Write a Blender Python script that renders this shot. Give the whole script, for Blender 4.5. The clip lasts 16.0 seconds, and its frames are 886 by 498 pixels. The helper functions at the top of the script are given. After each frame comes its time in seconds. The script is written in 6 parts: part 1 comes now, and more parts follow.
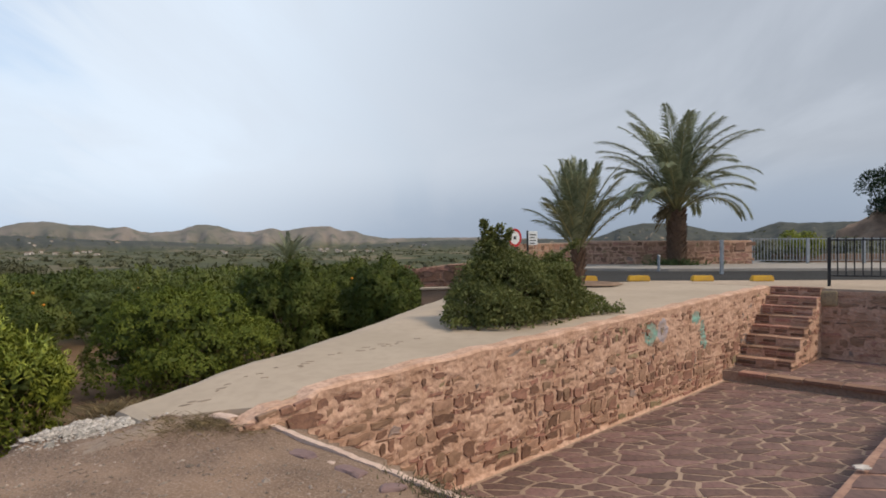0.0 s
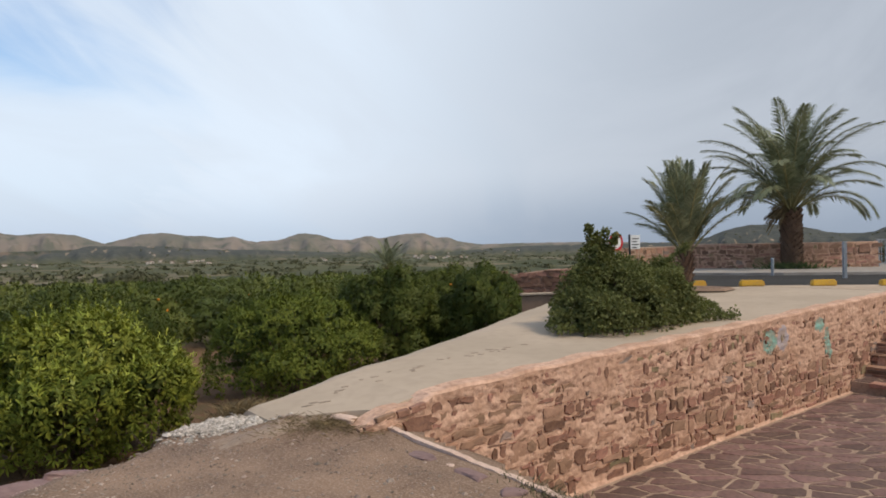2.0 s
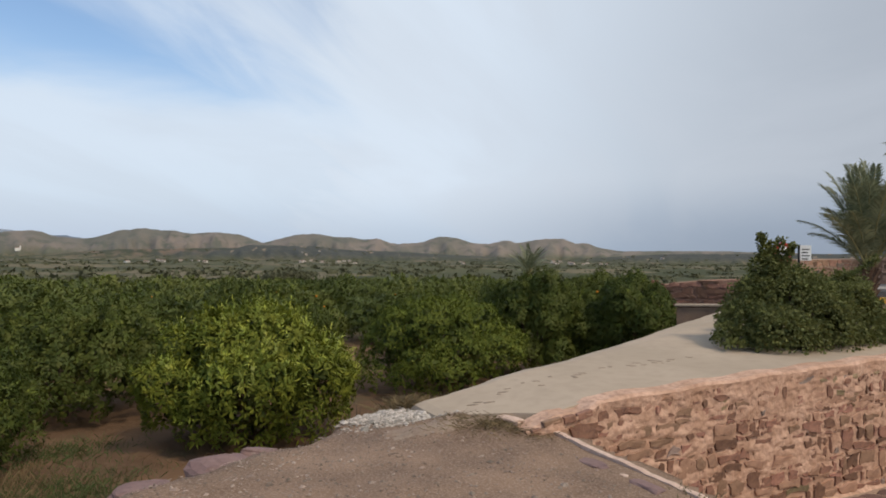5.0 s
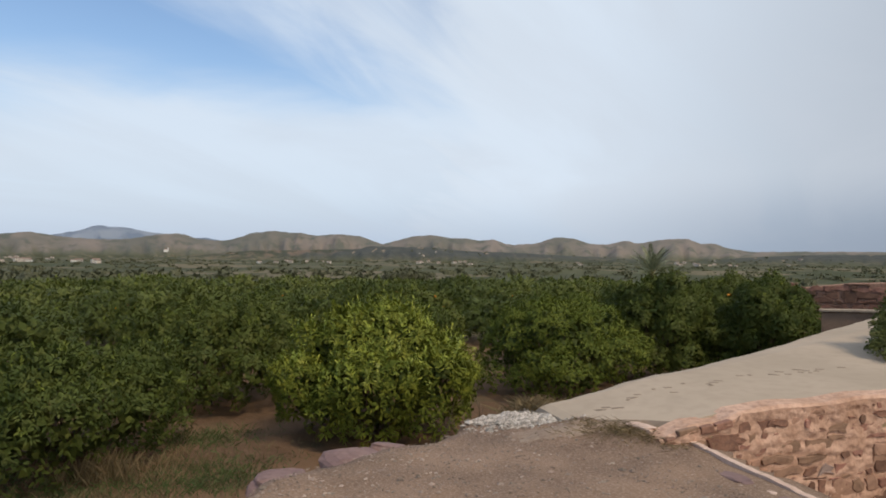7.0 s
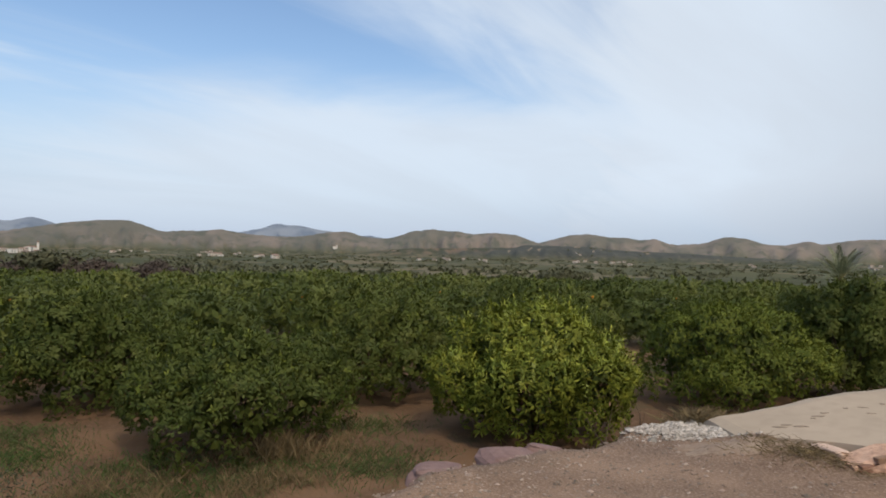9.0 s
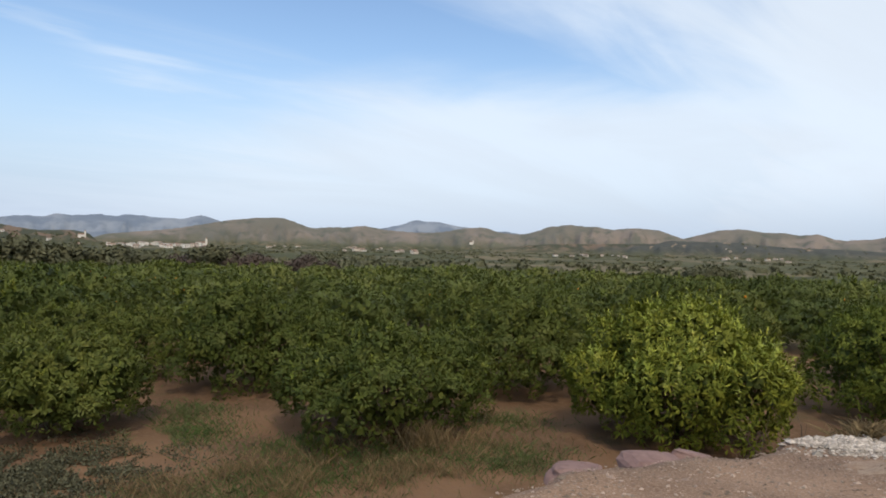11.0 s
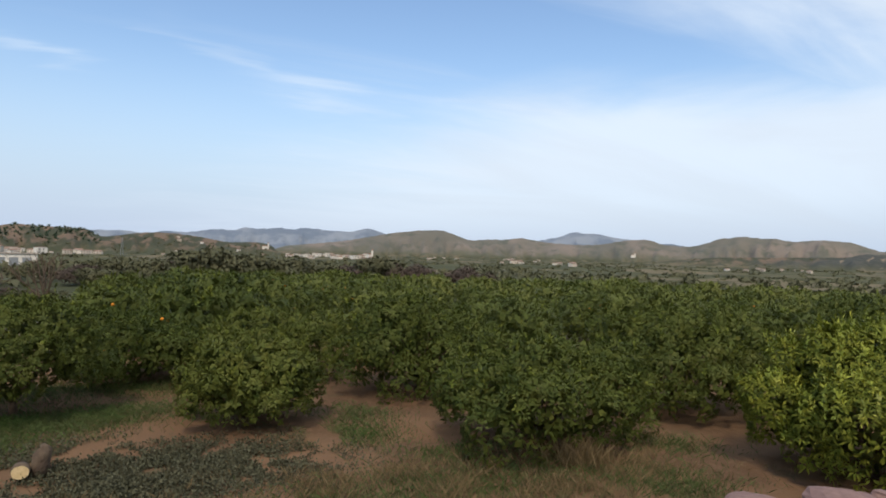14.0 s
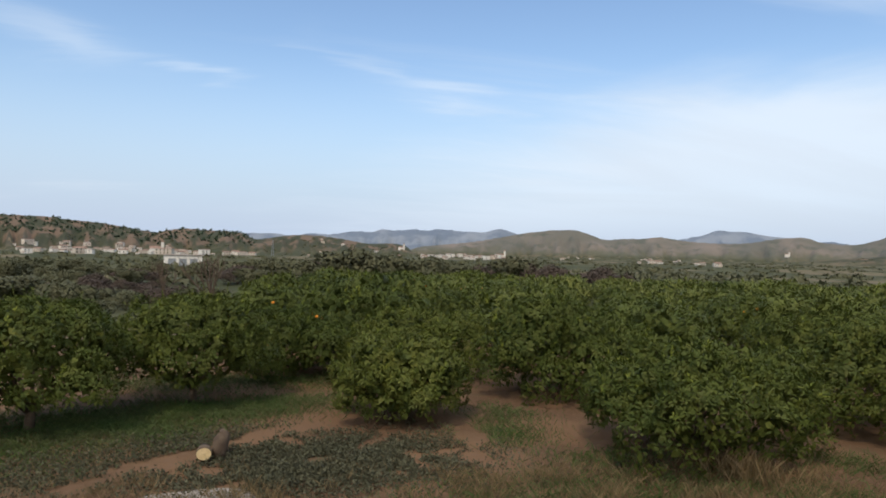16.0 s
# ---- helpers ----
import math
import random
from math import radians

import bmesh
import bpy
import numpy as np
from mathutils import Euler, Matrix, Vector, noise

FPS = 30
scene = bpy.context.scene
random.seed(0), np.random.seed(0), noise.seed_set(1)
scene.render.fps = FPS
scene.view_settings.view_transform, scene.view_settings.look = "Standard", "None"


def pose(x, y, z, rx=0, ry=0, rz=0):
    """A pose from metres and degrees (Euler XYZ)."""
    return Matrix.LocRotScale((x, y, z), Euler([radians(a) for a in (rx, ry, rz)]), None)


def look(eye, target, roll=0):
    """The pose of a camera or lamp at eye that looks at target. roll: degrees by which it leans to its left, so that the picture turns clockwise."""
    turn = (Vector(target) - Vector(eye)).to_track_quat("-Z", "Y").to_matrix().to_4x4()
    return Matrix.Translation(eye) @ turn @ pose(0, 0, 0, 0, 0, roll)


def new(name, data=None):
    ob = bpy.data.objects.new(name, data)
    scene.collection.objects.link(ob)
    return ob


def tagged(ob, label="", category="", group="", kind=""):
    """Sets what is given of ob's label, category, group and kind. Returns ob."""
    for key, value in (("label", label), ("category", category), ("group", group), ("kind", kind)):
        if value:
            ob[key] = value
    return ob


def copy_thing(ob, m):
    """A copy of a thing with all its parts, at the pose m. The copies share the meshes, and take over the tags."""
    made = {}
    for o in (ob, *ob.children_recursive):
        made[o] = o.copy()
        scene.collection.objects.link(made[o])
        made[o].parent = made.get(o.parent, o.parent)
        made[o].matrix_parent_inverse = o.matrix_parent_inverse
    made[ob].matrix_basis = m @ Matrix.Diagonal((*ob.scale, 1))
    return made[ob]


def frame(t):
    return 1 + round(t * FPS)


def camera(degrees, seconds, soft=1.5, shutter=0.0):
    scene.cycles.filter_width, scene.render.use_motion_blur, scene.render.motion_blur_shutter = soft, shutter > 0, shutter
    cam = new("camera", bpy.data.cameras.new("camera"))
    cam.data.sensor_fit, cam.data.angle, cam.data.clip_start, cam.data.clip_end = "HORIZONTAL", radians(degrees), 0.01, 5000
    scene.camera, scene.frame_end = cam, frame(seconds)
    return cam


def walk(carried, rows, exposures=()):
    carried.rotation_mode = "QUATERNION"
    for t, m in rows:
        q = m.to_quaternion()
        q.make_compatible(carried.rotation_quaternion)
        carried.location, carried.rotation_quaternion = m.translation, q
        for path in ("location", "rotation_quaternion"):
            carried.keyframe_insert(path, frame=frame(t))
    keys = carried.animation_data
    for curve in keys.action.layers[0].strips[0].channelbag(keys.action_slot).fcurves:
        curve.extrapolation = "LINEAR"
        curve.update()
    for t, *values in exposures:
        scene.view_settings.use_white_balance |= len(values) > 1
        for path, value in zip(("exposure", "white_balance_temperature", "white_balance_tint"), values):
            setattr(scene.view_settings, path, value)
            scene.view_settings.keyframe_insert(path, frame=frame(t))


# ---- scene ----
cam = camera(68.2, 16.0, 1.8)
METRES, EYE, TILT, LEAN, TURN = 0.97, 1.5, -0.4, 0.2, 0.0
ROWS = [
    (0.0, 0.0, 0.0, 0.0, 0.0, 0.0, -0.0),
    (0.5, -0.0477, -0.0104, 0.0029, 1.58, 0.09, 0.03),
    (1.0, -0.0913, -0.0345, 0.0042, 3.43, 0.31, 0.43),
    (1.5, -0.1248, -0.0516, 0.0041, 5.66, 0.52, 0.65),
    (2.0, -0.1547, -0.071, 0.0063, 8.18, 0.55, 0.64),
    (2.5, -0.1901, -0.0911, 0.0057, 10.71, 0.57, 0.33),
    (3.0, -0.2314, -0.1153, 0.0095, 13.05, 0.67, 0.09),
    (3.5, -0.2881, -0.1419, 0.01, 15.1, 0.83, -0.11),
    (4.0, -0.3381, -0.174, 0.0066, 16.82, 0.94, -0.38),
    (6.5, -0.489, -0.2469, 0.0029, 27.03, 0.82, -1.03),
    (7.0, -0.5076, -0.2362, -0.0013, 30.25, 0.86, -0.92),
    (7.5, -0.5333, -0.2225, -0.001, 33.75, 0.81, -0.95),
    (8.0, -0.5487, -0.2114, -0.0021, 37.18, 0.73, -1.07),
    (8.5, -0.5472, -0.2145, -0.0002, 40.54, 0.61, -1.38),
    (9.0, -0.5493, -0.2153, -0.0008, 43.8, 0.45, -1.64),
    (9.5, -0.564, -0.2183, -0.0045, 46.98, 0.27, -1.84),
    (12.0, -0.5641, -0.2574, -0.0013, 60.59, -0.14, -1.7),
    (12.5, -0.5548, -0.268, -0.0016, 62.76, 0.14, -1.82),
    (13.0, -0.5528, -0.2742, -0.0005, 64.89, 0.35, -1.91),
    (13.5, -0.5498, -0.2672, -0.0011, 67.09, 0.4, -1.87),
    (14.0, -0.5577, -0.2669, -0.0064, 69.4, 0.35, -2.04),
    (14.5, -0.5779, -0.3176, 0.0024, 71.93, 0.24, -1.96),
    (15.0, -0.6, -0.4052, -0.0015, 74.8, 0.16, -1.91),
    (15.5, -0.6127, -0.4717, -0.0042, 77.86, 0.05, -1.81),
    (16.0, -0.6231, -0.5227, -0.0033, 80.94, -0.0, -1.75),
]
walk(cam, [(t, pose(0, 0, EYE, TILT, LEAN, TURN) @ pose(METRES * x, METRES * y, METRES * z, 90 + pitch, roll, yaw)) for t, x, y, z, yaw, pitch, roll in ROWS],
     [(0.0, 0.0), (3.0, -0.02), (4.5, -0.14), (8.5, -0.13), (10.5, 0.0), (12.5, 0.09), (14.0, 0.05), (16.0, 0.02)])
# The sky: a pale blue with thin high cloud, thicker towards the east.
SUN_AZ, SUN_EL = radians(113), radians(50)
world = bpy.data.worlds.new("sky")
scene.world = world
world.use_nodes = True
wn, wl = world.node_tree.nodes, world.node_tree.links
wn.clear()


def wnode(kind, **values):
    n = wn.new(kind)
    for key, v in values.items():
        n.inputs[key].default_value = v
    return n


def wmath(op, a, b=None):
    n = wn.new("ShaderNodeMath")
    n.operation = op
    for i, v in enumerate((a, b)):
        if v is None:
            continue
        if isinstance(v, (int, float)):
            n.inputs[i].default_value = v
        else:
            wl.new(v, n.inputs[i])
    return n.outputs[0]


def wramp(value, a, b, lo=0.0, hi=1.0):
    n = wn.new("ShaderNodeMapRange")
    n.interpolation_type = "SMOOTHSTEP"
    for key, v in (("From Min", a), ("From Max", b), ("To Min", lo), ("To Max", hi)):
        n.inputs[key].default_value = v
    wl.new(value, n.inputs["Value"])
    return n.outputs[0]


def wmix(f, c1, c2):
    n = wn.new("ShaderNodeMix")
    n.data_type = "RGBA"
    wl.new(f, n.inputs[0])
    for k, c in ((6, c1), (7, c2)):
        if isinstance(c, tuple):
            n.inputs[k].default_value = (*c, 1)
        else:
            wl.new(c, n.inputs[k])
    return n.outputs[2]


w_out, w_bg = wnode("ShaderNodeOutputWorld"), wnode("ShaderNodeBackground", Strength=1.0)
w_sky = wnode("ShaderNodeTexSky")
w_sky.sky_type, w_sky.sun_disc = "NISHITA", False
w_sky.sun_elevation, w_sky.sun_rotation = SUN_EL, SUN_AZ
w_sky.dust_density, w_sky.ozone_density, w_sky.air_density = 0.3, 2.5, 1.3
w_dim = wn.new("ShaderNodeVectorMath")
w_dim.operation = "MULTIPLY"
w_dim.inputs[1].default_value = (0.142, 0.146, 0.156)
wl.new(w_sky.outputs[0], w_dim.inputs[0])
w_tc, w_sep = wn.new("ShaderNodeTexCoord"), wn.new("ShaderNodeSeparateXYZ")
wl.new(w_tc.outputs["Generated"], w_sep.inputs[0])
up = w_sep.outputs[2]
w_low = wmath("ADD", wmath("MAXIMUM", up, 0.0), 0.22)
w_com = wn.new("ShaderNodeCombineXYZ")
wl.new(wmath("DIVIDE", w_sep.outputs[0], w_low), w_com.inputs[0])
wl.new(wmath("DIVIDE", w_sep.outputs[1], w_low), w_com.inputs[1])


def wnoise(rotation, scale, where, detail, twist):
    """Cloud texture on the plane of the high clouds, drawn out along one direction."""
    m = wn.new("ShaderNodeMapping")
    m.inputs["Rotation"].default_value = (0, 0, radians(rotation))
    m.inputs["Scale"].default_value = (*scale, 1.0)
    m.inputs["Location"].default_value = (*where, 0.0)
    wl.new(w_com.outputs[0], m.inputs[0])
    n = wnode("ShaderNodeTexNoise", Scale=1.0, Detail=detail, Roughness=0.55, Distortion=twist)
    wl.new(m.outputs[0], n.inputs["Vector"])
    return n.outputs["Fac"]


# bearing and height of the view in degrees, made ragged so that no cloud has a smooth edge
ragged, fibre, wisp = wnoise(-14, (1.5, 0.7), (2.3, 1.1), 8.0, 0.8), wnoise(38, (4.2, 1.0), (0.7, 0.3), 7.0, 0.7), wnoise(-14, (1.5, 0.5), (2.3, 1.1), 7.0, 0.9)
bearing = wmath("MULTIPLY", wmath("ARCTAN2", w_sep.outputs[0], w_sep.outputs[1]), 57.2958)
height = wmath("MULTIPLY", wmath("ARCSINE", up), 57.2958)
bearing_r = wmath("ADD", bearing, wmath("MULTIPLY", wmath("SUBTRACT", fibre, 0.5), 22.0))
height_r = wmath("ADD", height, wmath("MULTIPLY", wmath("SUBTRACT", ragged, 0.5), 10.0))
# how far towards the thick bank of cloud in the north-east
bank = wmath("ADD", wmath("MULTIPLY", w_sep.outputs[0], 0.64), wmath("MULTIPLY", w_sep.outputs[1], 0.77))
# the high sheet of cloud with a slanting western edge
across = wmath("ADD", height_r, wmath("MULTIPLY", wmath("ADD", bearing_r, 45.0), 0.5))
sheet = wmath("MULTIPLY", wramp(across, 13.0, 24.0, 0.0, 0.86), wramp(fibre, 0.25, 0.68, 0.55, 1.0))
# the long veil under it, thinning out towards the west
under = wmath("MULTIPLY", wramp(height_r, 16.2, 10.6), wramp(wmath("SUBTRACT", bearing_r, wmath("MULTIPLY", height_r, 2.0)), -106.0, -76.0))
veil_low = wmath("MULTIPLY", under, wramp(height, 0.0, 9.0, 0.45, 0.88))
cover = wmath("MAXIMUM", wmath("MAXIMUM", sheet, veil_low), wramp(bearing_r, -44.0, -26.0, 0.0, 0.97))
for b0, h0, long, thin, fall, amount in ((-80.5, 13.4, 4.8, 1.25, -0.10, 0.46), (-87.0, 15.3, 4.5, 1.0, -0.40, 0.26), (-113.5, 15.2, 5.5, 1.1, -0.22, 0.36), (-102.3, 13.4, 2.6, 0.45, -0.12, 0.32), (-66.0, 12.6, 9.0, 0.9, -0.02, 0.35)):
    off = wmath("SUBTRACT", bearing_r, b0)
    rise = wmath("DIVIDE", wmath("SUBTRACT", wmath("SUBTRACT", height_r, h0), wmath("MULTIPLY", off, fall)), thin)
    far_off = wmath("ADD", wmath("POWER", wmath("ABSOLUTE", wmath("DIVIDE", off, long)), 2.0), wmath("POWER", wmath("ABSOLUTE", rise), 2.0))
    cover = wmath("MAXIMUM", cover, wmath("MULTIPLY", wmath("EXPONENT", wmath("MULTIPLY", far_off, -1.0)), amount))
cover = wmath("MAXIMUM", cover, wramp(wisp, 0.55, 0.80, 0.0, 0.35))
clear = wmix(wramp(up, 0.0, 0.30, 0.95, 0.0), w_dim.outputs[0], (0.50, 0.61, 0.80))
grey = wmix(wramp(bank, 0.45, 1.0), (0.78, 0.88, 1.0), (0.43, 0.47, 0.535))
grey = wmix(wramp(wmath("ADD", up, wmath("MULTIPLY", bank, -0.05)), -0.03, 0.09, 0.75, 0.0), grey, (0.42, 0.52, 0.66))
grey = wmix(wramp(wisp, 0.38, 0.66, 0.0, 0.34), grey, (0.66, 0.71, 0.79))
grey = wmix(wmath("MULTIPLY", wramp(up, 0.0, 0.13, 0.9, 0.0), wramp(bearing, -22.0, 10.0)), grey, (0.31, 0.365, 0.455))
veil = wmix(cover, clear, grey)
wl.new(veil, w_bg.inputs["Color"])
wl.new(w_bg.outputs[0], w_out.inputs[0])
sun = new("sun", bpy.data.lights.new("sun", "SUN"))
sun.data.energy, sun.data.angle, sun.data.color = 2.4, radians(9), (1.0, 0.85, 0.66)
sun.matrix_world = look((0, 0, 50), (-50 * math.sin(SUN_AZ) * math.cos(SUN_EL), -50 * math.cos(SUN_AZ) * math.cos(SUN_EL), 50 - 50 * math.sin(SUN_EL)))

# ---------------------------------------------------------------- helpers


def material(name, base, rough=0.85, other=None, scale=3.0, third=None, fine=40.0, bump=0.3, depth=0.02, island=0.0, rand=0.0, metal=0.0, through_light=0.0, spec=0.3, detail=6.0, low=0.35, high=0.65, fine_amount=0.35, hue=0.018):
    """Two-scale procedural surface: broad patches of base and other, fine grain towards third, and relief."""
    m = bpy.data.materials.new(name)
    m.use_nodes = True
    nt = m.node_tree
    nodes, links = nt.nodes, nt.links
    b = nodes["Principled BSDF"]
    b.inputs["Roughness"].default_value = rough
    b.inputs["Metallic"].default_value = metal
    b.inputs["Specular IOR Level"].default_value = spec
    other = other or [c * 0.75 for c in base]
    third = third or [c * 0.6 for c in base]
    tc = nodes.new("ShaderNodeTexCoord")
    big = nodes.new("ShaderNodeTexNoise")
    big.inputs["Scale"].default_value, big.inputs["Detail"].default_value = scale, detail
    small = nodes.new("ShaderNodeTexNoise")
    small.inputs["Scale"].default_value, small.inputs["Detail"].default_value = fine, 4.0
    links.new(tc.outputs["Object"], big.inputs["Vector"])
    links.new(tc.outputs["Object"], small.inputs["Vector"])
    r1 = nodes.new("ShaderNodeMapRange")
    r1.inputs["From Min"].default_value, r1.inputs["From Max"].default_value = low, high
    links.new(big.outputs["Fac"], r1.inputs["Value"])
    m1 = nodes.new("ShaderNodeMix")
    m1.data_type = "RGBA"
    m1.inputs[6].default_value, m1.inputs[7].default_value = (*base, 1), (*other, 1)
    links.new(r1.outputs[0], m1.inputs[0])
    r2 = nodes.new("ShaderNodeMapRange")
    r2.inputs["From Min"].default_value, r2.inputs["From Max"].default_value, r2.inputs["To Max"].default_value = 0.45, 0.75, fine_amount * 2
    links.new(small.outputs["Fac"], r2.inputs["Value"])
    m2 = nodes.new("ShaderNodeMix")
    m2.data_type = "RGBA"
    m2.inputs[7].default_value = (*third, 1)
    links.new(r2.outputs[0], m2.inputs[0])
    links.new(m1.outputs[2], m2.inputs[6])
    colour = m2.outputs[2]
    srcs = []
    if island or rand:
        srcs = []
        if island:
            srcs.append((nodes.new("ShaderNodeNewGeometry").outputs["Random Per Island"], island))
        if rand:
            srcs.append((nodes.new("ShaderNodeObjectInfo").outputs["Random"], rand))
    for src, amount in srcs:
        hsv = nodes.new("ShaderNodeHueSaturation")
        rv = nodes.new("ShaderNodeMapRange")
        rv.inputs["To Min"].default_value, rv.inputs["To Max"].default_value = 1 - amount, 1 + amount
        rh = nodes.new("ShaderNodeMapRange")
        rh.inputs["To Min"].default_value, rh.inputs["To Max"].default_value = 0.5 + amount * hue, 0.5 - amount * hue
        links.new(src, rv.inputs["Value"])
        links.new(src, rh.inputs["Value"])
        links.new(rv.outputs[0], hsv.inputs["Value"])
        links.new(rh.outputs[0], hsv.inputs["Hue"])
        links.new(colour, hsv.inputs["Color"])
        colour = hsv.outputs["Color"]
    links.new(colour, b.inputs["Base Color"])
    if bump:
        bp = nodes.new("ShaderNodeBump")
        bp.inputs["Strength"].default_value, bp.inputs["Distance"].default_value = bump, depth
        links.new(small.outputs["Fac"], bp.inputs["Height"])
        links.new(bp.outputs["Normal"], b.inputs["Normal"])
    if through_light:
        tr = nodes.new("ShaderNodeBsdfTranslucent")
        links.new(colour, tr.inputs["Color"])
        ms = nodes.new("ShaderNodeMixShader")
        ms.inputs[0].default_value = through_light
        links.new(b.outputs[0], ms.inputs[1])
        links.new(tr.outputs[0], ms.inputs[2])
        links.new(ms.outputs[0], nodes["Material Output"].inputs["Surface"])
    return m


def raw(name, verts, faces, mat, parent=None, label="", smooth=False):
    """A mesh object from points and faces."""
    me = bpy.data.meshes.new(name)
    me.from_pydata([tuple(v) for v in verts], [], faces)
    me.update()
    if smooth:
        me.shade_smooth()
    me.materials.append(mat)
    ob = new(name, me)
    ob.parent = parent
    return tagged(ob, label)


def quads(name, corners, mat, parent=None, label=""):
    """Many loose quads: corners has shape (n, 4, 3)."""
    n = len(corners)
    me = bpy.data.meshes.new(name)
    me.vertices.add(n * 4)
    me.vertices.foreach_set("co", np.asarray(corners, dtype=np.float32).ravel())
    me.loops.add(n * 4)
    me.loops.foreach_set("vertex_index", np.arange(n * 4, dtype=np.int32))
    me.polygons.add(n)
    me.polygons.foreach_set("loop_start", np.arange(0, n * 4, 4, dtype=np.int32))
    me.update(calc_edges=True)
    me.validate()
    me.materials.append(mat)
    ob = new(name, me)
    ob.parent = parent
    return tagged(ob, label)


def part(name, bm, mat, parent=None, label="", smooth=False):
    me = bpy.data.meshes.new(name)
    bm.normal_update()
    bm.to_mesh(me)
    bm.free()
    if smooth:
        me.shade_smooth()
    me.materials.append(mat)
    ob = new(name, me)
    ob.parent = parent
    return tagged(ob, label)


def empty(name, m, label, category, group=""):
    ob = new(name)
    ob.empty_display_size = 0.2
    ob.matrix_world = m
    return tagged(ob, label, category, group)


def box_bm(x0, x1, y0, y1, z0, z1, bevel=0.0, bm=None):
    bm = bm or bmesh.new()
    made = bmesh.ops.create_cube(bm, size=1.0, matrix=Matrix.Translation(((x0 + x1) / 2, (y0 + y1) / 2, (z0 + z1) / 2)) @ Matrix.Diagonal((x1 - x0, y1 - y0, z1 - z0, 1)))
    if bevel:
        es = list({e for v in made["verts"] for e in v.link_edges})
        bmesh.ops.bevel(bm, geom=es, offset=bevel, segments=2, affect="EDGES", profile=0.6)
    return bm


def tube(points, radii, sides=8, caps=True):
    """Points and faces of a tube along points."""
    vs, fs = [], []
    pts = [Vector(p) for p in points]
    for i, p in enumerate(pts):
        d = (pts[min(i + 1, len(pts) - 1)] - pts[max(i - 1, 0)]).normalized()
        a = d.orthogonal().normalized() if abs(d.z) < 0.9 else Vector((1, 0, 0))
        a = (a - d * a.dot(d)).normalized()
        b = d.cross(a)
        for k in range(sides):
            q = 2 * math.pi * k / sides
            vs.append(p + (a * math.cos(q) + b * math.sin(q)) * radii[i])
    for i in range(len(pts) - 1):
        for k in range(sides):
            k2 = (k + 1) % sides
            fs.append((i * sides + k, i * sides + k2, (i + 1) * sides + k2, (i + 1) * sides + k))
    if caps:
        fs.append(tuple(range(sides))[::-1])
        fs.append(tuple((len(pts) - 1) * sides + k for k in range(sides)))
    return vs, fs


def join_raw(bits):
    vs, fs = [], []
    for v, f in bits:
        o = len(vs)
        vs += list(v)
        fs += [tuple(i + o for i in q) for q in f]
    return vs, fs


def smooth(x, a, b):
    t = np.clip((np.asarray(x, dtype=float) - a) / (b - a), 0, 1)
    return t * t * (3 - 2 * t)


def unit(v):
    return v / np.maximum(np.linalg.norm(v, axis=-1, keepdims=True), 1e-9)


def leaf_quads(base, axis, rng, length, width, fold=0.25, face=None):
    """Folded leaves that grow from base along axis; shape (n, 4, 3)."""
    n = len(base)
    axis = unit(axis)
    turned = rng.normal(size=(n, 3)) + np.array([0, 0, 0.8]) if face is None else face
    side = unit(np.cross(axis, unit(turned)))
    up = np.cross(side, axis)
    le = (length * rng.uniform(0.7, 1.25, n))[:, None]
    wi = (width * rng.uniform(0.75, 1.2, n))[:, None]
    mid = base + axis * le * 0.48
    tip = base + axis * le - up * le * 0.12
    return np.stack([base, mid + side * wi / 2 + up * wi * fold, tip, mid - side * wi / 2 + up * wi * fold], axis=1)


# Plan of the court: s runs along the rubble wall, n away from it into the court.
A0, U, N = np.array([0.276, 7.167]), np.array([0.6866, 0.7270]), np.array([0.7270, -0.6866])
YAW = math.degrees(math.atan2(U[1], U[0]))


def W(s, n, z):
    p = A0 + U * s + N * n
    return (float(p[0]), float(p[1]), z)


def plan(s=0.0, n=0.0, z=0.0):
    """A pose whose x runs along the wall and whose y runs away from the court."""
    return pose(*W(s, n, z), 0, 0, YAW)


Z_COURT, Z_LAND, Z_ROAD = -1.12, -0.93, 0.55


def wall_top(s):
    return np.interp(s, (-2.75, -2.45, -2.05, -2.0, -1.08, 0.2, 1.92, 4.35, 6.62, 10.2), (0.05, 0.14, 0.17, 0.24, 0.27, 0.315, 0.35, 0.405, 0.48, Z_ROAD))
# ---------------------------------------------------------------- materials
M_DIRT = material("packed_dirt", (0.25, 0.159, 0.103), 0.95, (0.15, 0.093, 0.061), 1.3, (0.37, 0.265, 0.195), 60, 0.7, 0.012, fine_amount=0.42, detail=9.0, low=0.38, high=0.62)
M_CONCRETE = material("worn_concrete", (0.45, 0.345, 0.25), 0.9, (0.37, 0.28, 0.20), 0.7, (0.25, 0.185, 0.135), 9, 0.3, 0.01, fine_amount=0.32, detail=9.0)
M_RAMP = material("ramp_concrete", (0.44, 0.345, 0.255), 0.9, (0.375, 0.295, 0.215), 0.8, (0.30, 0.23, 0.17), 7, 0.25, 0.006, fine_amount=0.18, detail=9.0)
M_SMEAR = material("thin_concrete_on_dirt", (0.33, 0.245, 0.175), 0.95, (0.25, 0.17, 0.12), 3.0, (0.21, 0.135, 0.093), 30, 0.5, 0.008, fine_amount=0.4)
M_STAIN = material("damp_stain_on_concrete", (0.27, 0.205, 0.15), 0.9, (0.22, 0.165, 0.12), 6.0, (0.33, 0.25, 0.185), 30, 0.2, 0.004)
